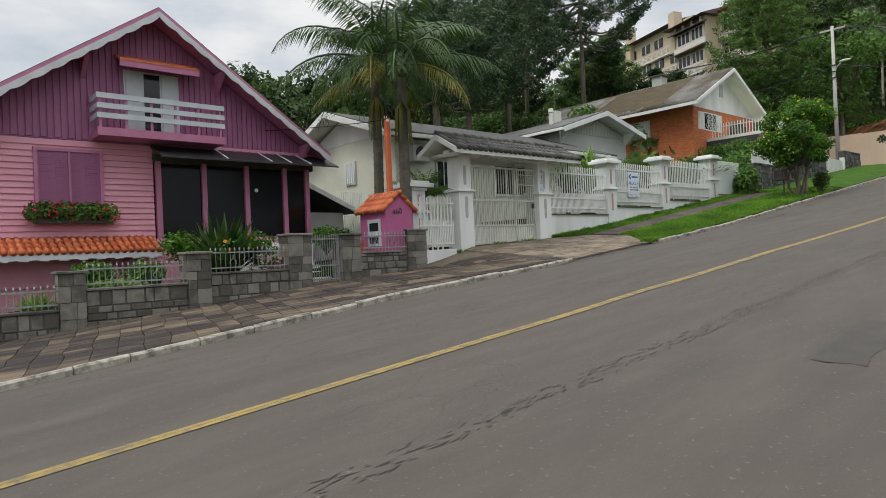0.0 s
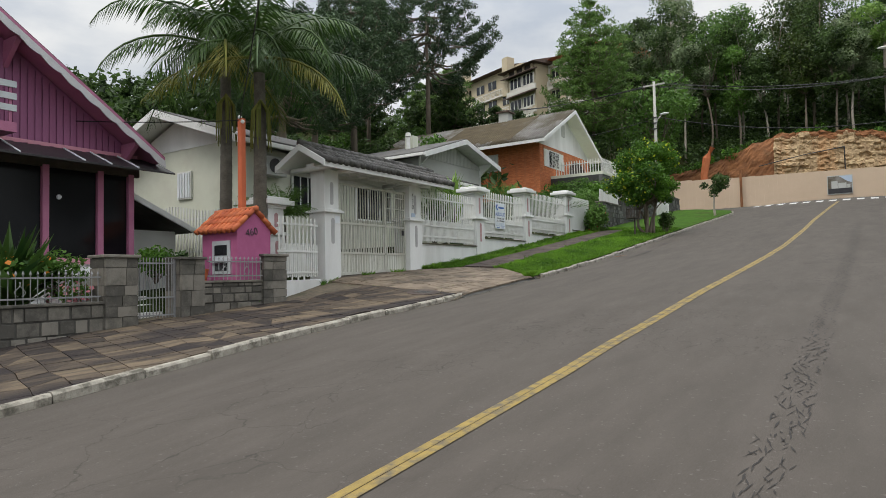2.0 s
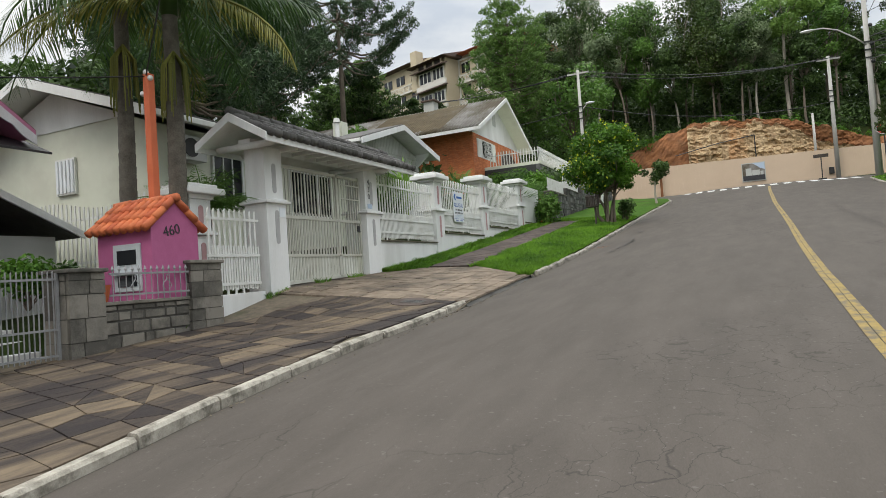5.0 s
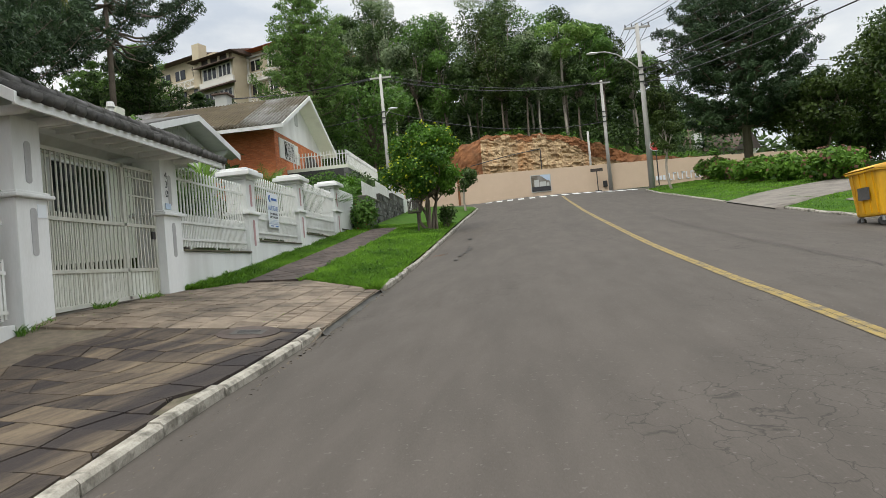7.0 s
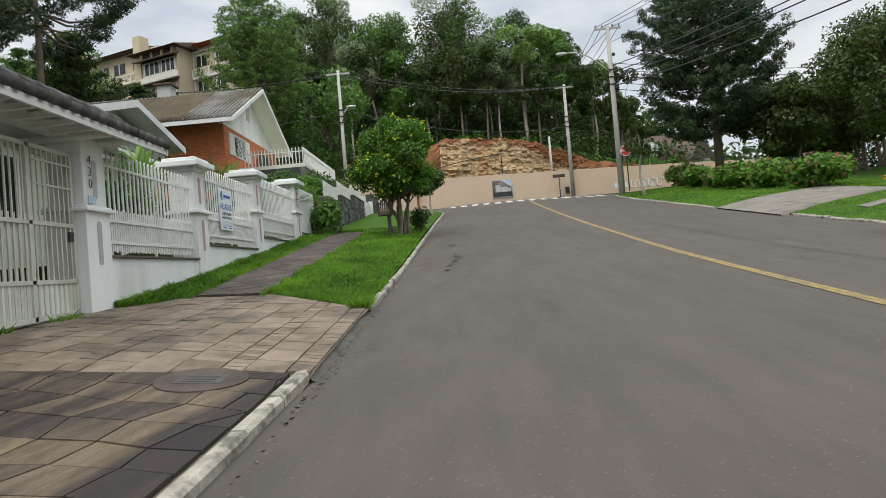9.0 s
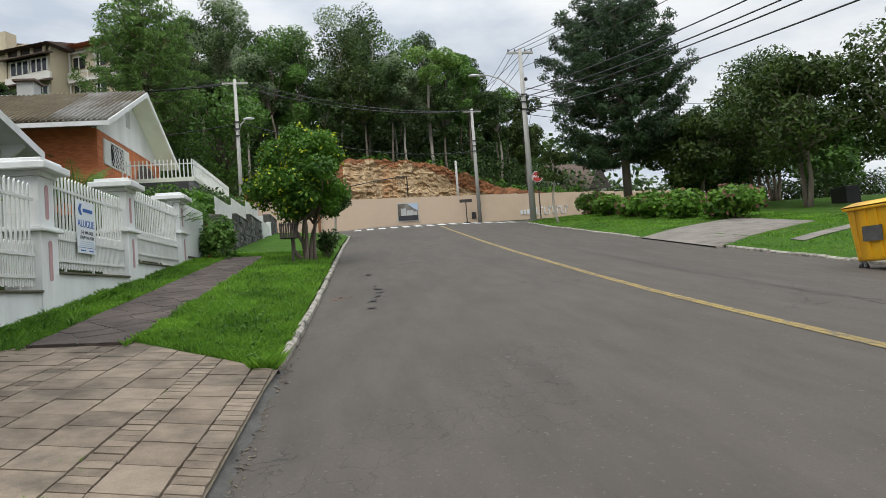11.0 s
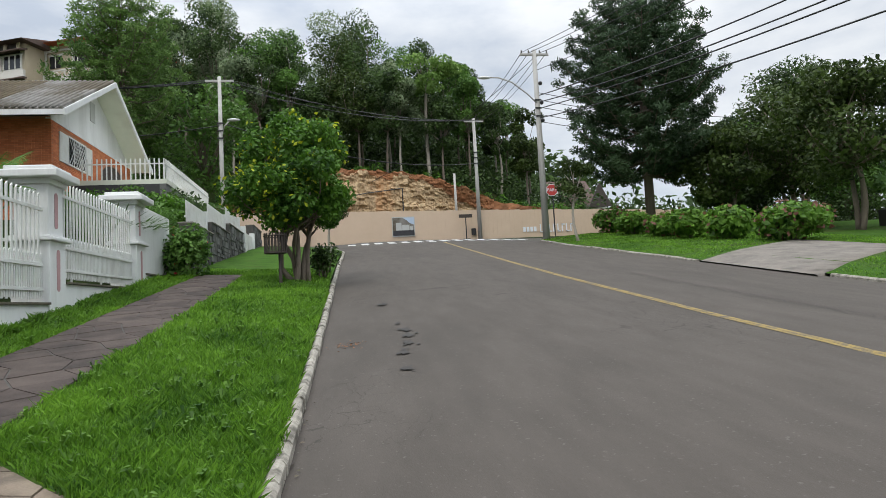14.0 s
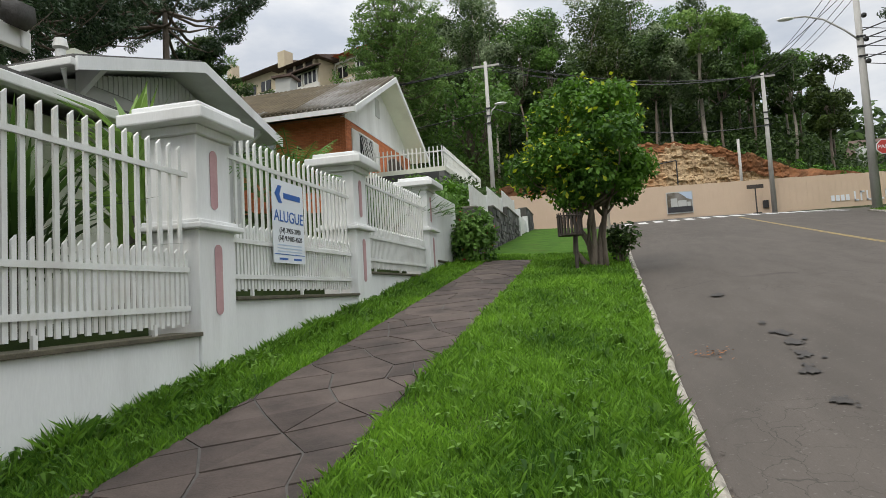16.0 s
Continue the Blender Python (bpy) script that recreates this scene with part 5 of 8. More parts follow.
for s in (-1, 1):
    ye, ze = OP[0] + s * 5.6, OP[1] - OE * 5.6
    roof_slab(brick, "soffit", [(OV, OP[0], OP[1]), (OV, ye, ze), (-25, ye, ze), (-25, OP[0], OP[1])], 0.1, CREAM)
    roof_slab(brick, "roof_covering", [(OV - 0.03, OP[0], OP[1] + 0.09), (OV - 0.03, ye, ze + 0.09), (-25, ye, ze + 0.09), (-25, OP[0], OP[1] + 0.09)], 0.06, OLDROOF)
    part("bargeboard", Mesh().prism([(OV, OP[0], OP[1] + 0.05), (OV, ye, ze + 0.05), (OV, ye, ze - 0.2), (OV, OP[0], OP[1] - 0.2)], (0.06, 0, 0)), WHITE, brick)
    m, moss = Mesh(), Mesh()
    for i in range(68):
        x = OV - 0.1 - i * 0.23
        a, b = Vector((x, OP[0], OP[1] + 0.1)), Vector((x, ye + s * 0.03, ze + 0.1))
        reach = 0.93 + 0.04 * math.sin(i * 1.3) if s < 0 and 11 < i < 40 else 0.0
        if reach:
            moss.tube([a.lerp(b, 0.03), a.lerp(b, reach)], 0.078, 5, cap=True)
        m.tube([a, b], 0.07, 5, cap=True)
    part("roof_corrugation", m, OLDROOF, brick, smooth=True, kind="stuff")
    if moss.v:
        c0, c1, h0, h1 = OV - 0.1 - 11.6 * 0.23, OV - 0.1 - 39.4 * 0.23, 0.03, 0.92
        q = [Vector((cx, OP[0] + (ye - OP[0]) * h, OP[1] + (ze - OP[1]) * h + 0.135)) for cx, h in ((c0, h0), (c0, h1), (c1, h1), (c1, h0))]
        part("moss", moss.prism(q, (0, 0, -0.05)), MOSSROOF, brick, "brown moss and dirt over the roof sheets", kind="stuff")
part("fascia", Mesh().box(-25, OV, 40.83, 40.9, OP[1] - OE * 5.6 - 0.18, OP[1] - OE * 5.6 + 0.02), WHITE, brick)
window(brick, OX, 43.75, 45.5, 9.98, 11.08, WHITEMETAL, True, 0.75)
lattice = Mesh()
for k in range(9):
    y = 43.75 + k * 0.22
    lattice.tube([(OX + 0.09, y, 9.98), (OX + 0.09, min(45.5, y + 0.8), 9.98 + min(1.1, (45.5 - y) * 1.375))], 0.014, 4)
    lattice.tube([(OX + 0.09, y, 11.08), (OX + 0.09, min(45.5, y + 0.8), 11.08 - min(1.1, (45.5 - y) * 1.375))], 0.014, 4)
part("window_lattice", lattice, WHITEMETAL, brick)
# solid arch flush with the wall; its dark colour paints the porch's shade
arch = [(OX + 0.004, 47.6, 8.5)] + [(OX + 0.004, 49.15 - 1.55 * math.cos(a), 10.2 + 0.75 * math.sin(a)) for a in np.linspace(0, math.pi, 12)] + [(OX + 0.004, 50.7, 8.5)]
part("porch_arch", Mesh().prism(arch, (-1.2, 0, 0)), DARKWOOD_SHADE, brick, "arched porch opening with its shade painted dark")
sidew = part("side_window", Mesh().box(-16.2, -13.6, 42.2, 42.27, 9.8, 11.0), WHITEMETAL, brick, "white shuttered side window")
for i in range(10):
    part("slat", Mesh().box(-16.1 + i * 0.25, -15.95 + i * 0.25, 42.16, 42.2, 9.9, 10.9), SIGNWHITE, sidew)
part("chimney", Mesh().box(-15.6, -14.8, 46.2, 47.0, 13.6, 15.05), GREYWALL, brick)
part("chimney_cap", Mesh().box(-15.75, -14.65, 46.05, 47.15, 15.05, 15.15), BROWNROOF, brick)
# terrace with balustrade
terr = thing("terrace", (-8.3, 48, 8.4), "raised terrace with white metal balustrade", "terrace")
part("slab", Mesh().box(-10.38, -6.6, 44.0, 53.0, 9.1, 9.3), CREAM, terr)
part("retaining_wall", Mesh().box(-6.9, -6.65, 44.0, 53.0, 5.5, 9.1), ROUGHSTONE, terr)
part("end_wall", Mesh().box(-10.38, -6.9, 44.0, 44.25, 5.5, 9.1), ROUGHSTONE, terr)
part("rail", Mesh().box(-6.7, -6.66, 44.0, 53.0, 9.95, 10.0), WHITEMETAL, terr)
part("end_rail", Mesh().box(-10.0, -6.66, 44.02, 44.06, 9.95, 10.0), WHITEMETAL, terr)
pickets(terr, -6.68, 44.1, 53.0, 9.3, 10.2, 0.19, 0.05, 0.03, WHITEMETAL, False, "baluster")
end_bar = Mesh().box(-0.025, 0.025, -0.015, 0.015, 0, 0.9).data("baluster", WHITEMETAL)
for k in range(18):
    ob = new("baluster", end_bar)
    ob.parent = terr
    ob.location = Vector((-9.95 + k * 0.19, 44.04, 9.3)) - base_of(terr)

# dark rubble wall with a white slatted fence, further up
for i, (a, b, t) in enumerate(((36.0, 39.2, 6.35), (39.2, 42.8, 6.75), (42.8, 46.6, 7.15))):
    block_wall("wall_rubble_%d" % (i + 1), "dark rough rubble garden wall", -3.9, 0.4, a, b, t, lambda y: walk_z(-4, y), (0.2, 0.5), ROUGHSTONE, 0.03)
    f = thing("slat_fence", (-4.1, (a + b) / 2, t), "white slatted fence on the rubble wall", "fence", group="slatted fences")
    part("rail", Mesh().box(-4.12, -4.09, a, b, t + 0.15, t + 0.2), WHITEMETAL, f)
    part("post", Mesh().box(-4.18, -4.06, b - 0.16, b - 0.02, t, t + 0.75), WHITE, f)
    pickets(f, -4.08, a + 0.05, b - 0.2, t + 0.02, t + 0.68, 0.11, 0.085, 0.02, WHITEMETAL, False)
wg = thing("white_gate", (-3.95, 48, 6.3), "white wooden garden gate between posts", "gate")
for y in (46.8, 49.9):
    part("post", Mesh().box(-4.1, -3.85, y - 0.13, y + 0.13, 5.7, 7.5), WHITE, wg)
pickets(wg, -3.98, 46.95, 49.75, 6.15, 7.3, 0.14, 0.11, 0.03, WHITEMETAL, False)
block_wall("wall_rubble_4", "dark rough rubble garden wall near the corner", -3.9, 0.4, 50.1, 53.5, 8.0, lambda y: kerb_z(y), (0.25, 0.6), ROUGHSTONE, 0.03)

# ---- far buildings ----
condo = thing("apartment_building", (-45, 100, 24), "ochre apartment building with half-timbered balconies on the hill", "apartment building")
part("wall", Mesh().box(-42, -35.3, 96, 112, 20, 36.6), CONDO, condo)
part("right_wing", Mesh().box(-35.3, -25.5, 99, 114, 20, 37.0), CONDO, condo)
part("left_wing", Mesh().box(-64, -42, 99, 112, 20, 39.0), CONDO, condo)
part("band", Mesh().box(-42.2, -35.2, 95.7, 96, 32.4, 33.2), CONDOWHITE, condo)
part("band", Mesh().box(-42.2, -35.2, 95.7, 96, 28.6, 29.2), CONDOWHITE, condo)
part("roof", Mesh().prism([(-43.5, 94.6, 36.5), (-43.5, 103, 38.9), (-43.5, 112.6, 36.5)], (9.1, 0, 0)), BROWNROOF, condo)
part("wing_roof", Mesh().prism([(-65, 97.5, 38.9), (-65, 105, 40.9), (-65, 112.6, 38.9)], (21.4, 0, 0)), BROWNROOF, condo)
part("wing_roof", Mesh().prism([(-34.3, 97.5, 36.95), (-34.3, 106, 39.3), (-34.3, 114.6, 36.95)], (9.5, 0, 0)), TILE, condo)
part("attic", Mesh().box(-42, -36, 95.9, 96.2, 35.4, 36.5), DARKWOOD_SHADE, condo)
part("chimney", Mesh().box(-43.6, -42.2, 96, 97.6, 33, 39.6), CONDO, condo)
part("chimney", Mesh().box(-58, -56.8, 98, 99.4, 34, 41.9), CONDO, condo)
FACE_Y = 95.95
for z0, z1 in ((33.5, 35.1), (29.9, 31.4), (26.2, 27.7)):
    for x0, x1 in ((-41.4, -38.6), (-38.2, -35.7)):
        w = part("window", Mesh().box(x0, x1, FACE_Y - 0.1, FACE_Y, z0, z1), DARKGLASS, condo)
        part("frame", Mesh().box(x0 - 0.15, x1 + 0.15, FACE_Y - 0.06, FACE_Y, z0 - 0.2, z0), CONDOWHITE, w)
        part("frame", Mesh().box(x0 - 0.15, x1 + 0.15, FACE_Y - 0.06, FACE_Y, z1, z1 + 0.2), CONDOWHITE, w)
        for k in range(4):
            xx = x0 + (x1 - x0) * k / 3
            part("mullion", Mesh().box(xx - 0.1, xx + 0.1, FACE_Y - 0.14, FACE_Y, z0, z1), CONDOWHITE, w)


def timber_balcony(x0, x1, y, z0, z1):
    b = part("balcony", Mesh().box(x0, x1, y - 0.6, y, z0 - 0.3, z0), CONDOWHITE, condo)
    m = Mesh()
    m.box(x0, x1, y - 0.6, y - 0.45, z1 - 0.15, z1)
    n = max(2, int((x1 - x0) / 1.3))
    for k in range(n):
        a, c = x0 + (x1 - x0) * k / n, x0 + (x1 - x0) * (k + 1) / n
        m.tube([(a, y - 0.5, z0), (c, y - 0.5, z1)], 0.07, 4)
        m.tube([(c, y - 0.5, z0), (a, y - 0.5, z1)], 0.07, 4)
        m.box(a - 0.08, a + 0.08, y - 0.58, y - 0.44, z0, z1)
    part("timber_cross", m, CONDOWHITE, b, kind="stuff")


for z, x0, x1 in ((35.35, -42.6, -34.9), (31.9, -42.2, -35.0)):
    part("pent_roof", Mesh().prism([(x0, 94.7, z), (x0, 96.0, z + 0.45), (x0, 96.0, z + 0.25), (x0, 94.7, z - 0.12)], (x1 - x0, 0, 0)), BROWNROOF, condo)
part("loggia", Mesh().box(-41.6, -35.8, 95.80, 95.88, 35.9, 36.9), DARKWOOD_SHADE, condo)
for x in (-41.7, -39.8, -37.8, -35.9):
    part("loggia_post", Mesh().box(x - 0.2, x + 0.2, 95.6, 95.79, 35.75, 37.0), CONDO, condo)
for x0 in (-35.2, -31.2, -27.2):
    part("timber_post", Mesh().box(x0, x0 + 0.25, 98.7, 98.85, 24, 36.9), CONDOWHITE, condo)
for z in (29.2, 32.8, 36.2):
    part("timber_beam", Mesh().box(-35.2, -26.9, 98.72, 98.83, z, z + 0.25), CONDOWHITE, condo)
timber_balcony(-42, -35.6, 95.9, 31.5 - 3.2, 31.5 - 2.0)
timber_balcony(-42, -35.6, 95.9, 24.6, 25.8)
for z in (34.2, 30.6, 27.0):
    for x0 in (-34.6, -31.4, -28.4):
        w = part("window", Mesh().box(x0, x0 + 1.7, 98.88, 98.98, z, z + 1.5), DARKGLASS, condo)
        part("frame", Mesh().box(x0 - 0.2, x0 + 1.9, 98.9, 98.99, z + 1.5, z + 1.75), CONDOWHITE, w)
        part("mullion", Mesh().box(x0 + 0.78, x0 + 0.92, 98.85, 98.98, z, z + 1.5), CONDOWHITE, w)
    timber_balcony(-35, -26, 98.9, z - 1.6, z - 0.5)
for z in (36.2, 32.6, 29.0):
    for x0 in (-62, -58.5, -54.5, -51, -47):
        w = part("window", Mesh().box(x0, x0 + 2.2, 98.88, 98.98, z, z + 1.5), DARKGLASS, condo)
        part("mullion", Mesh().box(x0 + 1.0, x0 + 1.2, 98.84, 98.98, z, z + 1.5), CONDOWHITE, w)
    timber_balcony(-63.5, -43, 98.9, z - 1.7, z - 0.6)
condo.rotation_euler = (0, 0, radians(-22))
condo.location = (-42.8, 103.3, 24)
top = thing("hilltop_building", (-17.7, 116, 34), "small pale building with aerials on the hilltop", "building")
part("wall", Mesh().box(-19.4, -15.6, 114, 119, 22, 44.6), CREAM, top)
part("parapet", Mesh().box(-19.6, -15.4, 113.8, 119.2, 44.6, 44.9), CONDOWHITE, top)
for x, h in ((-18.4, 46.6), (-17.8, 46.0), (-16.9, 46.3)):
    part("aerial", Mesh().box(x - 0.12, x + 0.12, 115, 115.2, 44.9, h), DARKWOOD_SHADE, top)
far = thing("far_house", (34, 102, 14), "far house with a steep brown roof and white gable", "house")
part("wall", Mesh().box(29, 38, 101, 108, 8, 15.6), CREAM, far)
part("roof", Mesh().prism([(27.5, 100, 15.2), (36.5, 100, 15.2), (36.5, 104.5, 19.4), (30, 104.5, 19.4)], (0, 0, 0.3)), BROWNROOF, far)
part("gable", Mesh().prism([(36.4, 100.2, 15.2), (36.4, 108, 15.2), (36.4, 104.5, 19.2)], (0.2, 0, 0)), WHITE, far)
part("gable_front", Mesh().prism([(35, 99.9, 15.2), (38.4, 99.9, 15.2), (36.7, 99.9, 18.6)], (0, 0.3, 0)), DARKWOOD_SHADE, far)
part("chimney", Mesh().box(29.6, 30.8, 100.5, 101.6, 14, 18.2), WHITE, far)
house_l = thing("neighbour_roof", (-25, 3, 4), "orange tiled roof of the neighbouring house", "house")
part("roof", Mesh().prism([(-22, -4, 8.6), (-22, 4, 8.6), (-26, 4, 11.2), (-26, -4, 11.2)], (0, 0, 0.2)), TILE, house_l)
part("roof", Mesh().prism([(-30, -4, 8.6), (-30, 4, 8.6), (-26, 4, 11.2), (-26, -4, 11.2)], (0, 0, 0.2)), TILE, house_l)
part("wall", Mesh().box(-29, -23, -3.5, 3.5, 2, 8.7), CREAM, house_l)

# hoarding of ribbed sheet along the side street
hoard = thing("hoarding", (8, 72.5, 8.8), "beige ribbed sheet hoarding round the building site", "hoarding", kind="structure")
for i in range(24):
    x0 = -15 + i * 2.0
    top_z = float(np.interp(x0, (-15, -5, 13, 23, 33), (12.2, 11.8, 11.46, 11.2, 10.8)))
    m = Mesh()
    for k in range(10):
        m.box(x0 + k * 0.2, x0 + k * 0.2 + 0.2, 72.5 - 0.025 * (k % 2), 72.56, 8.3, top_z)
    part("panel", m, HOARD, hoard)
poster = thing("site_poster", (6.2, 72.4, 10.2), "framed picture board of a planned building", "poster")
part("board", Mesh().box(5.15, 7.2, 72.40, 72.44, 9.3, 11.08), GREYWALL, poster)
part("picture", Mesh().box(5.22, 7.13, 72.38, 72.395, 9.4, 11.0), OLDROOF, poster)
part("pictured_sky", Mesh().prism([(6.1, 72.37, 11.0), (7.13, 72.37, 11.0), (7.13, 72.37, 10.35), (6.75, 72.37, 10.5), (6.4, 72.37, 10.8)], (0, 0.008, 0)), SIGNPALE, poster)
part("picture_ground", Mesh().box(5.22, 7.13, 72.36, 72.376, 9.4, 9.85), NUMDARK, poster)
for x0, x1, z1 in ((5.5, 6.0, 10.55), (6.05, 6.7, 10.35), (6.75, 7.0, 10.2)):
    part("pictured_block", Mesh().box(x0, x1, 72.36, 72.374, 9.86, z1), GREYWALL, poster)
name_sign = thing("site_name", (19.6, 72.4, 9.6), "white name lettering on the hoarding, drawn as bars", "sign")
for k in range(4):
    part("small_bar", Mesh().box(17.2 + k * 0.34, 17.44 + k * 0.34, 72.42, 72.46, 9.3, 9.75), SIGNWHITE, name_sign)
for k in range(8):
    part("large_bar", Mesh().box(18.8 + k * 0.42, 18.9 + k * 0.42, 72.42, 72.46, 9.2, 9.95), SIGNWHITE, name_sign)
    part("large_bar", Mesh().box(18.8 + k * 0.42, 19.1 + k * 0.42, 72.42, 72.46, 9.82 if k % 2 else 9.2, 9.95 if k % 2 else 9.32), SIGNWHITE, name_sign)
stand = thing("sign_stand", (12.0, 71.6, 8.8), "small dark notice on a post before the hoarding", "sign")
part("post", Mesh().tube([(11.7, 71.6, 8.7), (11.7, 71.6, 10.8)], 0.05, 6), BLACK, stand)
part("board", Mesh().box(11.1, 12.3, 71.55, 71.62, 10.7, 11.0), DARKWOOD_SHADE, stand)
part("foot", Mesh().box(11.4, 12.0, 71.4, 71.8, 8.7, 8.8), BLACK, stand)
meterbox = single("supply_box", Mesh().box(12.35, 12.75, 72.3, 72.5, 9.2, 9.8), BLACK, "small dark supply box on the hoarding", "supply box", bevel=0.02)

# cut bank behind the hoarding: pale rock, with red soil over it and to both sides
def bank_top(x):
    return float(np.interp(x, (-22, -12, -7, -2.5, 1, 5.5, 9, 12, 14, 17, 21.6, 30), (13.0, 13.6, 14.4, 15.9, 17.0, 16.5, 16.1, 14.9, 14.1, 13.0, 12.3, 11.4))) + 0.35 * noise.noise(Vector((x * 0.8, 3, 1))) + 0.15 * noise.noise(Vector((x * 2.7, 1, 5)))


def bank_face(name, x0, x1, z_low, z_high, nu, nv, jut, ledge, lean, material, label):
    m = Mesh()
    for j in range(nv):
        for i in range(nu):
            x, w = x0 + (x1 - x0) * i / (nu - 1), j / (nv - 1)
            lo, hi = z_low(x), z_high(x)
            z = lo + (hi - lo) * w
            p = Vector((x, z * 1.4, 0))
            tone = noise.noise(Vector((x * 0.35, z * 2.2, 6)))
            y = jut(x) + lean * (z - 9.2) + 0.7 * noise.noise(p * 0.22) + ledge * (0.14 * noise.cell(Vector((x * 0.9 + 0.6 * tone, z * 2.6, 0))) + 0.10 * noise.cell(Vector((x * 2.3, z * 4.6 + x, 2))) + 0.22 * noise.noise(Vector((x * 1.6, z * 0.35, 2)))) + 0.10 * noise.noise(p * 2.4) + 0.05 * noise.noise(p * 6.0)
            m.v.append((x, y, z))
    for j in range(nv - 1):
        for i in range(nu - 1):
            k = j * nu + i
            m.f.append((k, k + 1, k + nu + 1, k + nu))
    return single(name, m, material, label, "cut bank", kind="structure")


def soil_line(x):
    return bank_top(x) - 0.55 - 0.5 * noise.noise(Vector((x * 0.5, 7, 2))) - 0.9 * smoothstep(8, 13, x) - 0.3 * noise.noise(Vector((x * 2.1, 2, 2)))


bank_face("cut_bank", 0.2, 16, lambda x: 9.2, lambda x: soil_line(x) + 0.2, 190, 56, lambda x: 77.7, 1.0, 0.13, ROCK, "freshly cut bank of pale broken rock")
bank_face("soil_cap", 0.2, 16, lambda x: soil_line(x), bank_top, 150, 10, lambda x: 77.45, 0.5, 0.16, REDSOIL, "ragged cap of red soil along the top of the cut")
bank_face("soil_slope_west", -22, 0.6, lambda x: 8.8, bank_top, 90, 26, lambda x: 77.2 + 0.10 * (0.6 - x), 0.35, 0.3, REDSOIL, "sloping bank of loose red soil beside the rock cut")
bank_face("soil_slope_east", 15.6, 30, lambda x: 8.8, bank_top, 70, 20, lambda x: 77.8, 0.4, 0.3, REDSOIL, "low bank of loose red soil beside the rock cut")
pipe = thing("steel_gantry", (4.5, 76, 9.0), "thin dark steel gantry standing before the bank", "gantry")
part("upright", Mesh().tube([(6.6, 76, 8.8), (6.6, 76, 14.3)], 0.06, 6), BLACK, pipe)
part("crossbar", Mesh().tube([(-1.0, 76, 13.2), (3, 76, 13.9), (6.6, 76, 14.3)], 0.05, 6), BLACK, pipe)
stub = thing("brick_pier", (-5.5, 73.2, 9.0), "broken curved brick pier beside the bank", "pier")
part("shaft", Mesh().tube([(-6.0, 73.4, 8.8), (-5.9, 73.4, 12.5), (-5.6, 73.4, 14.2), (-5.0, 73.4, 15.3)], [0.4, 0.38, 0.42, 0.3], 6), BRICK, stub)
single("site_post", Mesh().tube([(-2.2, 71.9, 8.6), (-2.2, 71.9, 12.4)], 0.12, 8), REDSOIL, "rust-brown post at the end of the hoarding", "post")

# ---- poles, cables, street furniture ----


def street_pole(x, y, z0, z1, r0=0.17, r1=0.11, label="tapered concrete utility pole"):
    p = thing("utility_pole", (x, y, z0), label, "utility pole", group="utility poles")
    part("shaft", Mesh().tube([(x, y, z0 - 0.3), (x, y, z1)], [r0, r1], 12), POLE, p, smooth=True)
    part("crossarm", Mesh().box(x - 0.9, x + 0.9, y - 0.06, y + 0.06, z1 - 0.35, z1 - 0.22), POLE, p)
    for s in (-0.8, -0.35, 0.35, 0.8):
        part("insulator", Mesh().tube([(x + s, y, z1 - 0.22), (x + s, y, z1 - 0.02)], [0.05, 0.04], 6), DARKWOOD_SHADE, p)
    for k in range(3):
        part("bracket", Mesh().box(x - 0.2, x + 0.2, y - 0.2, y - 0.12, z1 - 3.2 - k * 0.5, z1 - 3.12 - k * 0.5), BLACK, p)
    return p


def lamp_arm(owner, pts, head):
    part("lamp_arm", Mesh().tube(pts, 0.045, 8), POLE, owner, smooth=True)
    m = Mesh().ball(head, (0.42, 0.16, 0.09), 10, 6)
    part("lamp_head", m, WHITEMETAL, owner, "pale street lamp head", smooth=True)


p1 = street_pole(-6.87, 58.6, 7.25, 18.97)
lamp_arm(p1, [(-6.8, 58.5, 14.8), (-6.6, 58.4, 15.6), (-6.2, 58.3, 15.95)], (-6.0, 58.3, 15.98))
p2 = street_pole(12.95, 71.6, 8.8, 19.75, 0.2, 0.13)
single("short_post", Mesh().tube([(11.9, 77, 9.5), (11.9, 77, 15.8)], [0.14, 0.11], 10), POLE, "short pale concrete post behind the hoarding", "post", smooth=True)
p3 = street_pole(12.75, 52.5, 7.0, 18.45, 0.22, 0.13, "tall concrete utility pole with street lamp")
lamp_arm(p3, [(12.7, 52.4, 15.1), (12.1, 52.4, 15.7), (11.2, 52.4, 16.4), (10.4, 52.4, 16.68), (9.8, 52.4, 16.7)], (9.5, 52.4, 16.68))
for dz in (2.1, 3.3, 4.4):
    part("junction", Mesh().ball((12.95, 52.3, 18.4 - dz), 0.13), BLACK, p3)


def cable(a, b, sag, r=0.022, name="cable", seg=18):
    pts = [Vector(a).lerp(Vector(b), i / seg) - Vector((0, 0, sag * 4 * (i / seg) * (1 - i / seg))) for i in range(seg + 1)]
    single(name, Mesh().tube(pts, r, 4, cap=False), CABLE, "black overhead cable strung between poles", "cable", group="overhead cables")


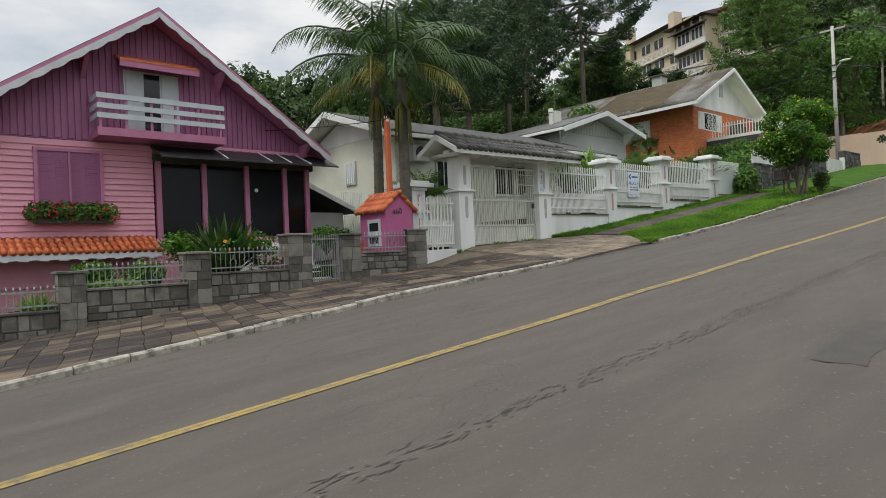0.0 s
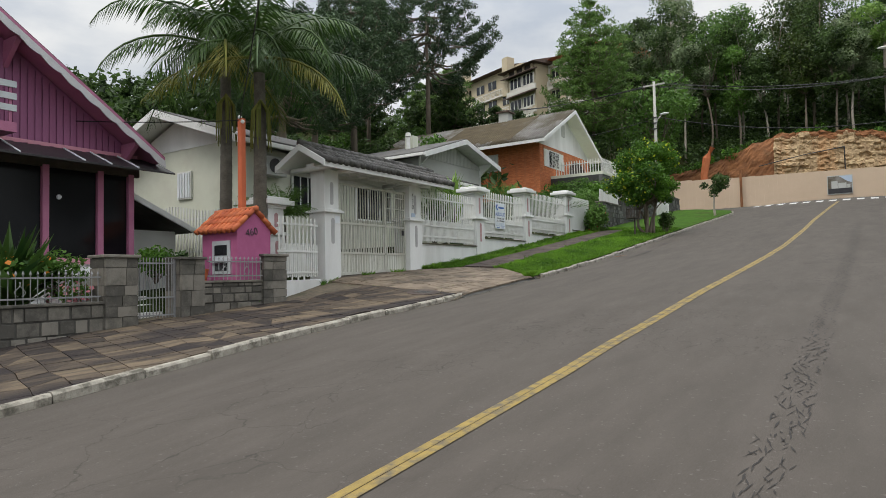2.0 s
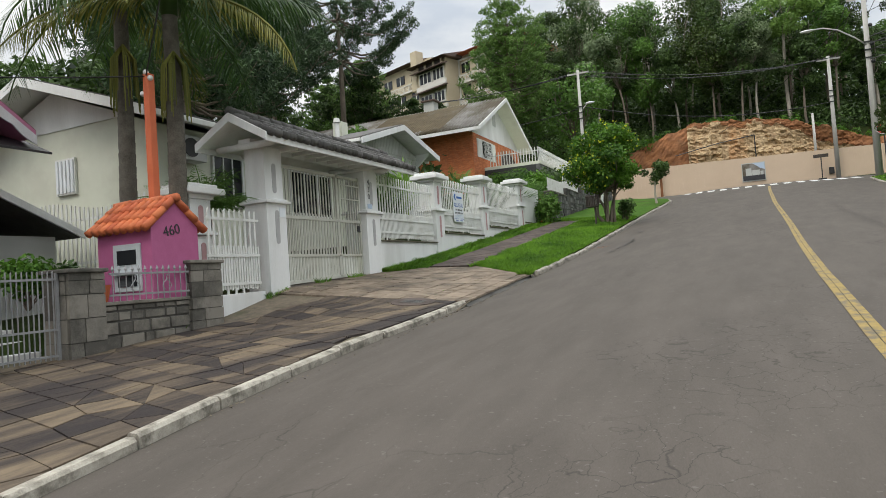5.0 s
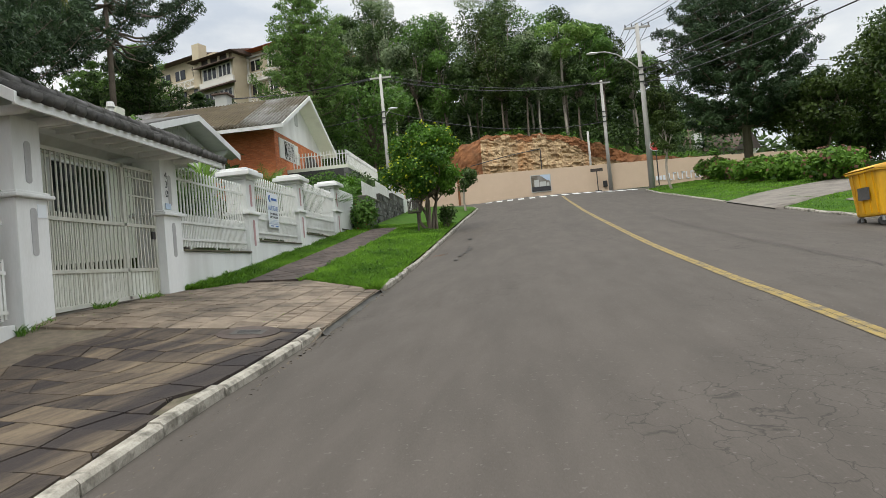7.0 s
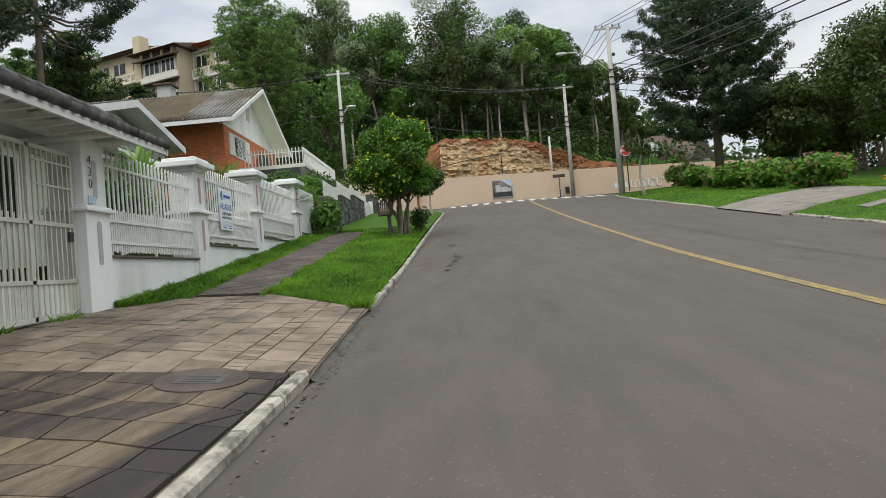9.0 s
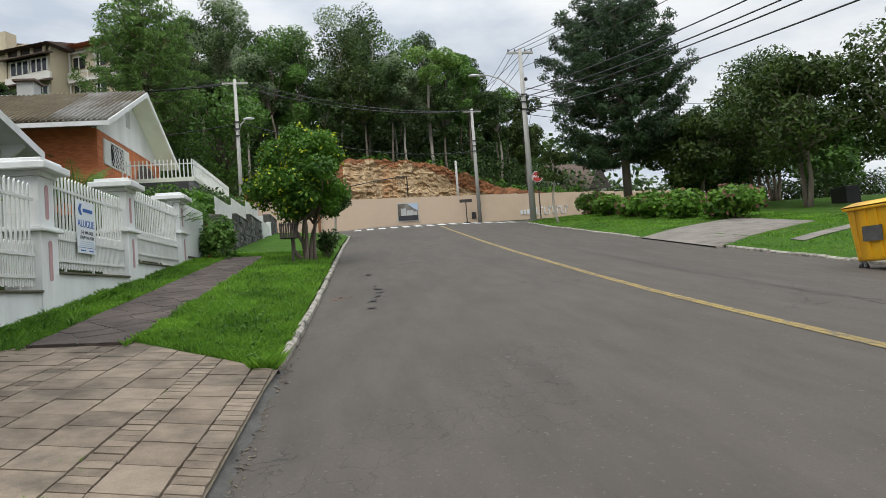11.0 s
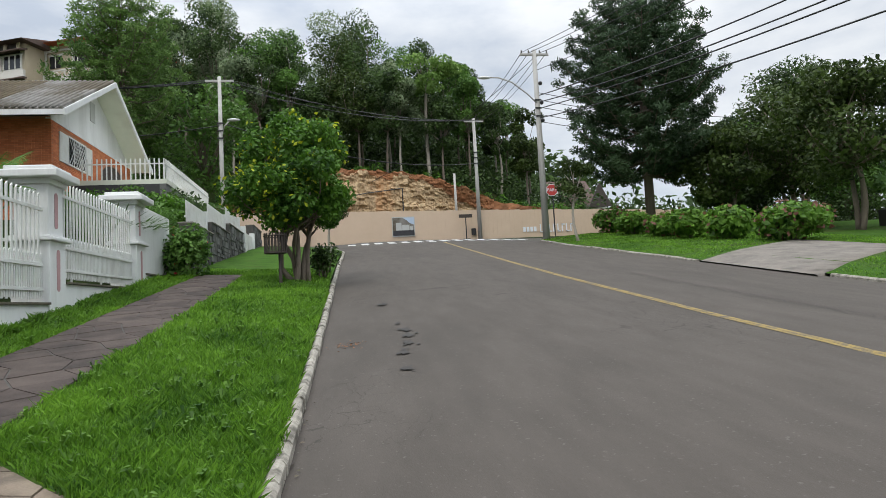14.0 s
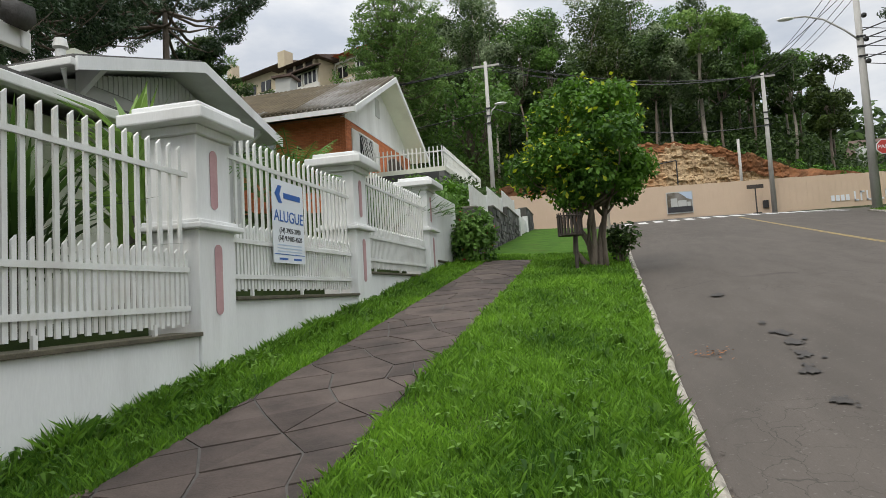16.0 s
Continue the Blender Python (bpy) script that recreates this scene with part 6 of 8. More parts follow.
for dx, dz, sg_ in ((-0.8, 0, 1.0), (-0.35, 0, 1.1), (0.35, 0, 0.9), (0.8, 0, 1.0)):
    cable((-6.87 + dx, 58.6, 18.75 + dz), (12.95 + dx, 71.6, 19.6 + dz), sg_ * 0.9)
    cable((12.75 + dx, 52.5, 18.3), (12.95 + dx, 71.6, 19.6), 0.5)
    cable((-6.87 + dx, 58.6, 18.75), (-38 + dx, 70, 24.0), 1.2)
cable((-6.87, 58.6, 15.9), (12.95, 71.6, 15.6), 1.1, 0.035)
cable((-6.87, 58.6, 15.7), (-38, 66, 18.0), 1.2, 0.03)
for i, (z3, z4, dx) in enumerate(((18.3, 12.6, -0.8), (18.3, 12.6, -0.3), (18.3, 12.6, 0.4), (17.2, 11.6, 0.1), (15.6, 10.6, 0.1), (15.2, 10.2, 0.15), (14.8, 9.6, 0.1), (14.2, 9.0, 0.05))):
    cable((12.75 + dx, 52.5, z3), (18.2 + dx, 8, z4), 0.8 + 0.1 * (i % 3), 0.018 if i < 4 else 0.03)
for k in range(5):
    cable((12.75, 52.5, 15.8 - k * 0.45), (46, 64, 17.5 - k * 0.5), 0.9, 0.02)
cable((12.75, 52.5, 18.0), (3.5, 71.8, 14.2), 0.6)
cable((-4.72, 12.5, 6.35), (-11, 6.0, 6.6), 0.25, 0.012)
cable((-4.72, 12.5, 6.35), (13, 0, 12.0), 0.5, 0.012)

stop = thing("stop_sign", (13.0, 51.7, 7.0), "red octagonal stop sign on a dark post", "stop sign")
part("post", Mesh().tube([(13.05, 51.75, 6.9), (13.05, 51.75, 9.95)], 0.04, 8), BLACK, stop)
octo = [(13.0 + 0.38 * math.cos(a), 51.68, 9.62 + 0.38 * math.sin(a)) for a in np.arange(8) * math.pi / 4 + math.pi / 8]
part("rim", Mesh().prism(octo, (0, 0.02, 0)), SIGNWHITE, stop)
octo2 = [(13.0 + 0.345 * math.cos(a), 51.672, 9.62 + 0.345 * math.sin(a)) for a in np.arange(8) * math.pi / 4 + math.pi / 8]
part("face", Mesh().prism(octo2, (0, 0.006, 0)), SIGNRED, stop)
writing("PARE", 0.26, Matrix.Translation((13.0, 51.668, 9.62)) @ FACE_DOWN, SIGNWHITE, stop)

# letting board on the fence
SX = FX - 0.03
board = thing("letting_board", (SX, 24.993, 4.25), "white and blue letting board tied to the picket fence", "sign")
part("panel", Mesh().box(SX - 0.008, SX, 24.552, 25.388, 4.28, 5.32), SIGNWHITE, board)
part("logo", Mesh().prism([(SX + 0.002, 24.613, 5.14), (SX + 0.002, 24.704, 5.03), (SX + 0.002, 24.795, 5.03), (SX + 0.002, 24.734, 5.14), (SX + 0.002, 24.795, 5.25), (SX + 0.002, 24.704, 5.25)], (0.003, 0, 0)), SIGNBLUE, board)
part("name_bar", Mesh().box(SX, SX + 0.004, 24.841, 25.297, 5.1, 5.17), SIGNBLUE, board)
writing("ALUGUE", 0.205, Matrix.Translation((SX + 0.003, 24.970, 4.86)) @ FACE_STREET, SIGNBLUE, board)
writing("(54) 3905-3700", 0.092, Matrix.Translation((SX + 0.003, 24.993, 4.69)) @ FACE_STREET, NUMDARK, board)
writing("(54) 9.9183-4520", 0.092, Matrix.Translation((SX + 0.003, 24.993, 4.59)) @ FACE_STREET, NUMDARK, board)
for z in (4.5, 4.46, 4.42):
    part("text_bar", Mesh().box(SX, SX + 0.003, 24.651, 25.297, z, z + 0.014), SIGNPALE, board)
part("text_bar", Mesh().box(SX, SX + 0.003, 24.575, 25.373, 4.385, 4.395), SIGNBLUE, board)
for y in (24.689, 25.069):
    part("text_bar", Mesh().box(SX, SX + 0.003, y, y + 0.22, 4.32, 4.345), SIGNBLUE, board)

# wheeled waste container
bx, by, bz = 11.6, 22.85, road_z(11.4, 22.7)
wc = thing("waste_container", (bx, by, bz), "large yellow wheeled waste container at the kerb", "waste container")
W2, D2 = 0.62, 0.5
body = Mesh()
body.v = [(bx - D2 + 0.08, by - W2 + 0.08, bz + 0.22), (bx + D2 - 0.08, by - W2 + 0.08, bz + 0.22), (bx + D2 - 0.08, by + W2 - 0.08, bz + 0.22), (bx - D2 + 0.08, by + W2 - 0.08, bz + 0.22), (bx - D2, by - W2, bz + 1.3), (bx + D2, by - W2, bz + 1.3), (bx + D2, by + W2, bz + 1.3), (bx - D2, by + W2, bz + 1.3)]
body.f = [(0, 3, 2, 1), (4, 5, 6, 7), (0, 1, 5, 4), (1, 2, 6, 5), (2, 3, 7, 6), (3, 0, 4, 7)]
part("body", body, BINYELLOW, wc, bevel=0.04)
for k in range(4):
    y = by - 0.42 + k * 0.28
    part("rib", Mesh().prism([(bx - D2 + 0.05, y - 0.03, bz + 0.3), (bx - D2 + 0.05, y + 0.03, bz + 0.3), (bx - D2 - 0.02, y + 0.03, bz + 1.27), (bx - D2 - 0.02, y - 0.03, bz + 1.27)], (0.05, 0, 0)), BINYELLOW, wc)
part("rim", Mesh().box(bx - D2 - 0.05, bx + D2 + 0.05, by - W2 - 0.05, by + W2 + 0.05, bz + 1.26, bz + 1.32), BINYELLOW, wc, bevel=0.02)
lid = Mesh()
for i in range(9):
    a0 = i / 8
    zz = bz + 1.34 + 0.12 * math.sin(math.pi * a0)
    lid.v += [(bx - D2 - 0.06 + (2 * D2 + 0.12) * a0, by - W2 - 0.06, zz), (bx - D2 - 0.06 + (2 * D2 + 0.12) * a0, by + W2 + 0.06, zz), (bx - D2 - 0.06 + (2 * D2 + 0.12) * a0, by - W2 - 0.06, bz + 1.31), (bx - D2 - 0.06 + (2 * D2 + 0.12) * a0, by + W2 + 0.06, bz + 1.31)]
for i in range(8):
    k = 4 * i
    lid.f += [(k, k + 4, k + 5, k + 1), (k + 2, k + 6, k + 4, k), (k + 1, k + 5, k + 7, k + 3)]
part("lid", lid, BINYELLOW, wc, smooth=True)
part("emblem", Mesh().box(bx - D2 + 0.005, bx - D2 + 0.012, by - 0.25, by + 0.25, bz + 0.62, bz + 0.92), DARKTILE, wc, "worn grey emblem")
for sx in (-1, 1):
    for sy in (-1, 1):
        wh = part("wheel", Mesh().tube([(bx + sx * 0.36, by + sy * 0.45 - 0.03, bz + 0.1), (bx + sx * 0.36, by + sy * 0.45 + 0.03, bz + 0.1)], 0.1, 14), RUBBER, wc)
        part("fork", Mesh().box(bx + sx * 0.36 - 0.03, bx + sx * 0.36 + 0.03, by + sy * 0.45 - 0.05, by + sy * 0.45 + 0.05, bz + 0.1, bz + 0.24), IRON, wc)

single("kiosk", Mesh().box(28.5, 29.4, 44, 45.2, 5.6, 6.95), BLACK, "dark green utility kiosk on the lawn", "kiosk", bevel=0.03)
basket = thing("litter_basket", (-0.95, 31.9, 4.2), "black slatted litter basket on a post", "litter basket")
part("post", Mesh().tube([(-0.95, 31.9, 4.1), (-0.95, 31.9, 5.0)], 0.04, 8), DARKWOOD_SHADE, basket)
slat = Mesh().box(-0.018, 0.018, -0.006, 0.006, 0, 0.5).data("slat", DARKWOOD_SHADE)
for k in range(22):
    a = 2 * math.pi * k / 22
    ob = new("slat", slat)
    ob.parent = basket
    ob.location = (0.27 * math.cos(a) - 0.1, 0.27 * math.sin(a), 0.72)
    ob.rotation_euler = (0, 0, a + math.pi / 2)
part("base", Mesh().tube([(-1.05, 31.9, 4.92), (-1.05, 31.9, 4.96)], 0.27, 14), DARKWOOD_SHADE, basket)
part("hoop", Mesh().tube([(-1.05 + 0.28 * math.cos(a), 31.9 + 0.28 * math.sin(a), 5.35) for a in np.linspace(0, 2 * math.pi, 20)], 0.015, 5), DARKWOOD_SHADE, basket)

# manhole frame in the pavement
mh = thing("manhole_cover", (-0.9, 14.75, walk_z(-1, 14.7)), "round mossy concrete manhole with an iron grate", "manhole cover")
zc = walk_z(-0.9, 14.75)
ring = Mesh()
pr = [( -0.9 + 0.42 * math.cos(a), 14.75 + 0.36 * math.sin(a)) for a in np.linspace(0, 2 * math.pi, 24, endpoint=False)]
ring.prism([(x, y, walk_z(x, y) + 0.002) for x, y in pr], (0, 0, 0.012))
part("ring", ring, SLABDARK, mh)
part("plate", Mesh().prism([(x, y, walk_z(x, y) + 0.006) for x, y in ((-1.12, 14.62), (-0.68, 14.62), (-0.68, 14.88), (-1.12, 14.88))], (0, 0, 0.012)), MORTAR, mh)
for k in range(4):
    part("slot", Mesh().prism([(x, y + k * 0.055, walk_z(x, y + k * 0.055) + 0.017) for x, y in ((-1.05, 14.655), (-0.76, 14.655), (-0.76, 14.675), (-1.05, 14.675))], (0, 0, 0.004)), BLACK, mh)

# ---- plants ----
RNG = np.random.default_rng(7)


def leaves(centres, radii, count, size, flat=0.0, long=1.6, shell=0.55, seed=1):
    """Many small pointed leaves, each of four corners, scattered through clumps."""
    g = np.random.default_rng(seed)
    c, r = np.asarray(centres, float), np.asarray(radii, float)
    if r.ndim == 1:
        r = np.repeat(r[:, None], 3, 1)
    wgt = r.prod(1) ** (2 / 3)
    pick = g.choice(len(c), count, p=wgt / wgt.sum())
    d = g.normal(size=(count, 3))
    d /= np.linalg.norm(d, axis=1)[:, None]
    rad = (shell + (1 - shell) * g.random(count)) ** 0.8
    p = c[pick] + d * r[pick] * rad[:, None]
    n = d * 0.8 + g.normal(size=(count, 3)) * 0.7 + np.array([0, 0, 0.5 + flat])
    n /= np.linalg.norm(n, axis=1)[:, None]
    a = np.cross(n, g.normal(size=(count, 3)))
    a /= np.linalg.norm(a, axis=1)[:, None]
    b = np.cross(n, a)
    s = size * g.uniform(0.6, 1.3, count)[:, None]
    v = np.stack([p - a * s * long * 0.5, p + b * s * 0.42 - n * s * 0.1, p + a * s * long * 0.5 - n * s * 0.15, p - b * s * 0.42 - n * s * 0.1], 1).reshape(-1, 3)
    m = Mesh()
    m.v = v.tolist()
    m.f = [(4 * i, 4 * i + 1, 4 * i + 2, 4 * i + 3) for i in range(count)]
    return m


def limb(m, a, b, r0, r1, bend, g, seg=5, sides=6):
    a, b = Vector(a), Vector(b)
    off = Vector([float(q) for q in g.normal(size=3)]) * (bend * (b - a).length)
    pts = [a.lerp(b, float(t)) + off * math.sin(math.pi * t) for t in np.linspace(0, 1, seg)]
    m.tube(pts, [r0 + (r1 - r0) * t for t in np.linspace(0, 1, seg)], sides)


def broadleaf(name, at, height, spread, leaf_mat, seed, count=2600, size=0.3, bare=0.35, bark=BARK, label="broadleaf tree", clumps=16, trunk_r=0.2, group="", lean=0.0, squash=0.8, stems=1):
    g = np.random.default_rng(seed)
    t = thing(name, at, label, "tree", group)
    x, y, z = at
    zc = z + height * (bare + (1 - bare) * 0.5)
    cs, rs = [], []
    for i in range(clumps):
        a, u = g.uniform(0, 2 * math.pi), g.uniform(-1, 1)
        rr = math.sqrt(max(0.05, 1 - u * u)) * g.uniform(0.35, 0.85)
        cs.append((x + lean * height + spread * rr * math.cos(a), y + spread * rr * math.sin(a), zc + u * height * (1 - bare) * 0.42))
        k = spread * g.uniform(0.30, 0.48)
        rs.append((k, k, k * squash))
    wood = Mesh()
    for s in range(stems):
        ox, oy = (g.uniform(-0.25, 0.25), g.uniform(-0.25, 0.25)) if stems > 1 else (0, 0)
        fork = Vector((x + lean * height * 0.6 + ox * 3, y + oy * 3, z + height * (bare + 0.08)))
        limb(wood, (x + ox, y + oy, z - 0.2), fork, trunk_r / math.sqrt(stems), trunk_r * 0.6 / math.sqrt(stems), 0.04, g, 6, 8)
        for c in cs[s::stems]:
            limb(wood, fork, c, trunk_r * 0.4 / math.sqrt(stems), trunk_r * 0.1, 0.08, g, 4, 5)
    part("trunk", wood, bark, t, smooth=True)
    part("crown", leaves(cs, rs, count, size, seed=seed), leaf_mat, t)
    return t


def araucaria(name, at, height, profile, seed, tiers=12, arms=7, inner=0.35, tuft=0.5, needles=170, needle=0.11, bare=0.3, rise=0.18, label="tall dark araucaria pine", category="araucaria", group="", mat=L_PINE, trunk_r=0.3, flat=0.75):
    """A straight trunk with whorls of arms that bend up at their tips and carry tufts of needles; profile gives the reach by height."""
    g = np.random.default_rng(seed)
    t = thing(name, at, label, category, group)
    x, y, z = at
    part("trunk", Mesh().tube([(x, y, z - 0.3), (x + 0.1, y, z + height * 0.5), (x, y, z + height * 0.985)], [trunk_r, trunk_r * 0.72, 0.05], 10), BARK, t, smooth=True)
    wood, cs, rs = Mesh(), [], []
    for i in range(tiers):
        f = (i + float(g.uniform(-0.25, 0.25))) / (tiers - 1)
        f = min(1.0, max(0.0, f))
        zz = z + height * (bare + (0.985 - bare) * f)
        reach = float(np.interp(f, [p[0] for p in profile], [p[1] for p in profile]))
        n = max(4, int(arms * (0.7 + 0.3 * min(1.0, reach / 3)) + g.integers(-1, 2)))
        a0 = g.uniform(0, 6.28)
        for k in range(n):
            a = a0 + 2 * math.pi * k / n + g.uniform(-0.3, 0.3)
            ln = reach * float(g.uniform(0.62, 1.08))
            out = Vector((math.cos(a), math.sin(a), 0))
            side = Vector((-out.y, out.x, 0))
            h = float(g.uniform(-0.3, 0.3))
            pts = [Vector((x, y, zz)) + out * ln * u + Vector((0, 0, h * u + ln * rise * (-0.5 * math.sin(math.pi * u) + 1.0 * u ** 3))) for u in (0, 0.3, 0.6, 0.82, 1.0)]
            wood.tube(pts, [0.035 + 0.012 * ln, 0.03 + 0.009 * ln, 0.03, 0.025, 0.015], 5, cap=False)
            for q in range(max(2, int(ln * (1 - inner) / (tuft * 0.95)) + 1)):
                u = 1.0 - (1 - inner) * q / max(1, int(ln * (1 - inner) / (tuft * 0.95)))
                w = min(3.999, max(0.0, float(np.interp(u, (0, 0.3, 0.6, 0.82, 1.0), (0, 1, 2, 3, 4)))))
                p = pts[int(w)].lerp(pts[int(w) + 1], w - int(w))
                for s_ in ((0,) if q == 0 and ln < 2 else (-1, 1)):
                    off = s_ * float(g.uniform(0.1, 0.85)) * tuft * (0.9 + 0.25 * ln * (1 - 0.6 * abs(u - 0.75)))
                    c = p + side * off + Vector((0, 0, 0.12 + abs(off) * 0.12 + float(g.uniform(-0.1, 0.15))))
                    if abs(off) > tuft:
                        wood.tube([p, c], [0.02, 0.012], 3, cap=False)
                    r = tuft * float(g.uniform(0.7, 1.2))
                    cs.append(tuple(c))
                    rs.append((r, r, r * flat))
    part("limb", wood, BARK, t, smooth=True)
    part("foliage", leaves(cs, rs, len(cs) * needles, needle, long=3.2, shell=0.3, seed=seed), mat, t)
    return t


def frond(m, base, direction, length, droop, leaf, g, n=26, rib=0.012, hang=0.35, bend=0.0):
    """One feather leaf: a rib that arches over, with paired leaflets that hang from it."""
    d = Vector(direction).normalized()
    side = d.cross(Vector((0, 0, 1))).normalized()
    flat_d = Vector((d.x, d.y, 0)).normalized()
    el = math.asin(max(-1, min(1, d.z)))
    pts = [Vector(base)]
    steps = 10
    for i in range(steps):
        t = (i + 0.5) / steps
        a = el - bend * t ** 1.4
        pts.append(pts[-1] + (flat_d * math.cos(a) + Vector((0, 0, math.sin(a) - 2 * droop * t * (bend == 0)))) * (length / steps))
    m.tube(pts, [rib * (1.3 - t) + 0.003 for t in np.linspace(0, 1, steps + 1)], 4)
    for i in range(n):
        t = 0.12 + 0.88 * i / (n - 1)
        k = min(steps - 1, int(t * steps))
        p = pts[k].lerp(pts[k + 1], t * steps - k)
        tan = (pts[k + 1] - pts[k]).normalized()
        ll = float(leaf * math.sin(math.pi * min(0.97, 0.15 + 0.8 * t)) * g.uniform(0.75, 1.1))
        for s in (-1, 1):
            e = p + (side * s * float(g.uniform(0.55, 0.9)) + tan * 0.45 + Vector((0, 0, -hang - hang * g.random()))) * ll
            w = tan * ll * 0.035
            mid = p.lerp(e, 0.45) + Vector((0, 0, 0.10 * ll))
            m.face(p, mid - w, e, mid + w)


def palm(name, at, height, seed, n_fronds=18, length=3.2, r=0.14, label="tall feather palm with hanging fronds"):
    g = np.random.default_rng(seed)
    t = thing(name, at, label, "palm", "street palms")
    x, y, z = at
    k = int(height / 0.22)
    pts, rad = [], []
    for i in range(k):
        f = i / (k - 1)
        for dz, dr in ((0, 1.06), (0.03, 1.0)):
            pts.append((x + 0.12 * math.sin(f * 2.2), y, z - 0.2 + (height + 0.2) * f + dz))
            rad.append(r * (1.15 - 0.3 * f) * dr)
    part("trunk", Mesh().tube(pts, rad, 12), PALMBARK, t, smooth=True)
    top = Vector((x + 0.12 * math.sin(2.2), y, z + height))
    part("crownshaft", Mesh().tube([top, top + Vector((0, 0, 0.5)), top + Vector((0, 0, 0.9))], [r * 0.95, r * 1.1, r * 0.4], 10), L_PALM, t, smooth=True)
    for i in range(n_fronds):
        a = 2.399 * i + g.uniform(-0.2, 0.2)
        el = math.radians(72 - 82 * i / n_fronds)
        m = Mesh()
        frond(m, top + Vector((0, 0, 0.8 - 0.4 * i / n_fronds)), (math.cos(a) * math.cos(el), math.sin(a) * math.cos(el), math.sin(el)), length * float(g.uniform(0.85, 1.1)), 0.0, 0.72, g, 62, 0.035, 0.5, math.radians(float(g.uniform(90, 140)) if i < n_fronds * 0.7 else float(g.uniform(50, 85))))
        part("frond", m, L_PALMY if i > n_fronds - 3 else L_PALM, t)
    fruit = Mesh()
    for i in range(40):
        a, l = g.uniform(0, 6.28), g.uniform(0.5, 1.0)
        q = top + Vector((0.18, -0.12, -0.75))
        fruit.tube([q, q + Vector((0.22 * math.cos(a), 0.22 * math.sin(a), -0.3)), q + Vector((0.26 * math.cos(a), 0.26 * math.sin(a), -0.4 - l))], [0.02, 0.018, 0.012], 4)
    part("flower_spray", fruit, L_PALMY, t, "pale hanging flower spray")
    return t


def rosette(name, at, radius, height, n, seed, mat, label, leaf=0.22, category="shrub", trunk=0.0):
    """A cycad or young palm: arching fronds from one point."""
    g = np.random.default_rng(seed)
    t = thing(name, at, label, category)
    if trunk:
        part("trunk", Mesh().tube([at, (at[0], at[1], at[2] + trunk)], [0.14, 0.11], 8), PALMBARK, t)
    b = (at[0], at[1], at[2] + trunk)
    for i in range(n):
        a = 2.399 * i + g.uniform(-0.2, 0.2)
        el = g.uniform(0.35, 1.25)
        m = Mesh()
        frond(m, b, (math.cos(a) * math.cos(el), math.sin(a) * math.cos(el), math.sin(el) * height / radius), radius * float(g.uniform(0.85, 1.15)), 0.35, leaf, g, 22, 0.012)
        part("frond", m, mat, t)
    return t


def blades(name, at, height, n, seed, mat, label, width=0.05, category="plant", spread=0.6, trunk=0.0):
    """Strap leaves: yucca, strelitzia, agapanthus."""
    g = np.random.default_rng(seed)
    t = thing(name, at, label, category)
    m = Mesh()
    for i in range(n):
        a, el = g.uniform(0, 6.28), g.uniform(0.5, 1.45)
        l = float(height * g.uniform(0.7, 1.1))
        b = Vector(at) + Vector((g.normal() * 0.08, g.normal() * 0.08, trunk * g.uniform(0.3, 1)))
        d = Vector((math.cos(a) * math.cos(el) * spread * 1.4, math.sin(a) * math.cos(el) * spread * 1.4, math.sin(el)))
        s = d.cross(Vector((0, 0, 1))).normalized() * width
        p1_, p2_ = b + d * l * 0.55, b + d * l + Vector((0, 0, -0.25 * l * math.cos(el)))
        m.face(b - s * 0.5, b + s * 0.5, p1_ + s, p1_ - s)
        m.face(p1_ - s, p1_ + s, p2_)
    part("leaves", m, mat, t)
    if trunk:
        part("trunk", Mesh().tube([at, (at[0], at[1], at[2] + trunk)], [0.1, 0.07], 8), PALMBARK, t)
    return t


def bush(name, at, rad, seed, mat, label, count=900, size=0.1, flowers=None, n_flowers=0, category="shrub", group="", fsize=0.1):
    g = np.random.default_rng(seed)
    t = thing(name, at, label, category, group)
    rx, ry, rz = rad
    cs = [(at[0] + rx * 0.5 * g.normal() * 0.7, at[1] + ry * 0.5 * g.normal() * 0.7, at[2] + rz * g.uniform(0.75, 1.15)) for _ in range(7)] + [(at[0], at[1], at[2] + rz * 0.9)]
    rs = [(rx * g.uniform(0.4, 0.6), ry * g.uniform(0.4, 0.6), rz * g.uniform(0.45, 0.7)) for _ in range(7)] + [(rx * 0.85, ry * 0.85, rz * 0.9)]
    wood = Mesh()
    for c in cs:
        limb(wood, (at[0], at[1], at[2] - 0.1), c, 0.03, 0.01, 0.1, g, 3, 4)
    part("stem", wood, BARK, t)
    part("leaves", leaves(cs, rs, count, size, seed=seed, shell=0.5), mat, t)
    if flowers:
        part("blossom", leaves(cs, [(a * 1.05, b * 1.05, c * 1.05) for a, b, c in rs], n_flowers, fsize, seed=seed + 1, long=1.0, shell=0.97), flowers, t, kind="stuff")
    return t


# street palms and garden plants
palm("palm", (-5.15, 13.4, 2.6), 5.2, 11, 22, 3.5, 0.16)
palm("palm", (-6.25, 13.2, 2.6), 5.5, 12, 20, 3.7, 0.15)
rosette("cycad", (-5.75, 14.75, 2.9), 1.6, 1.5, 40, 5, L_MID, "dark green cycad behind the gate pier", 0.4, trunk=1.3)
rosette("cycad", (-5.45, 27.5, 3.9), 1.5, 1.5, 46, 6, L_MID, "fresh green cycad above the picket fence", 0.34, trunk=1.75)
blades("yucca", (-5.6, 22.2, 3.6), 1.3, 150, 8, L_PALM, "spiky yucca behind the white fence", 0.035, "yucca", 0.9, 1.2)
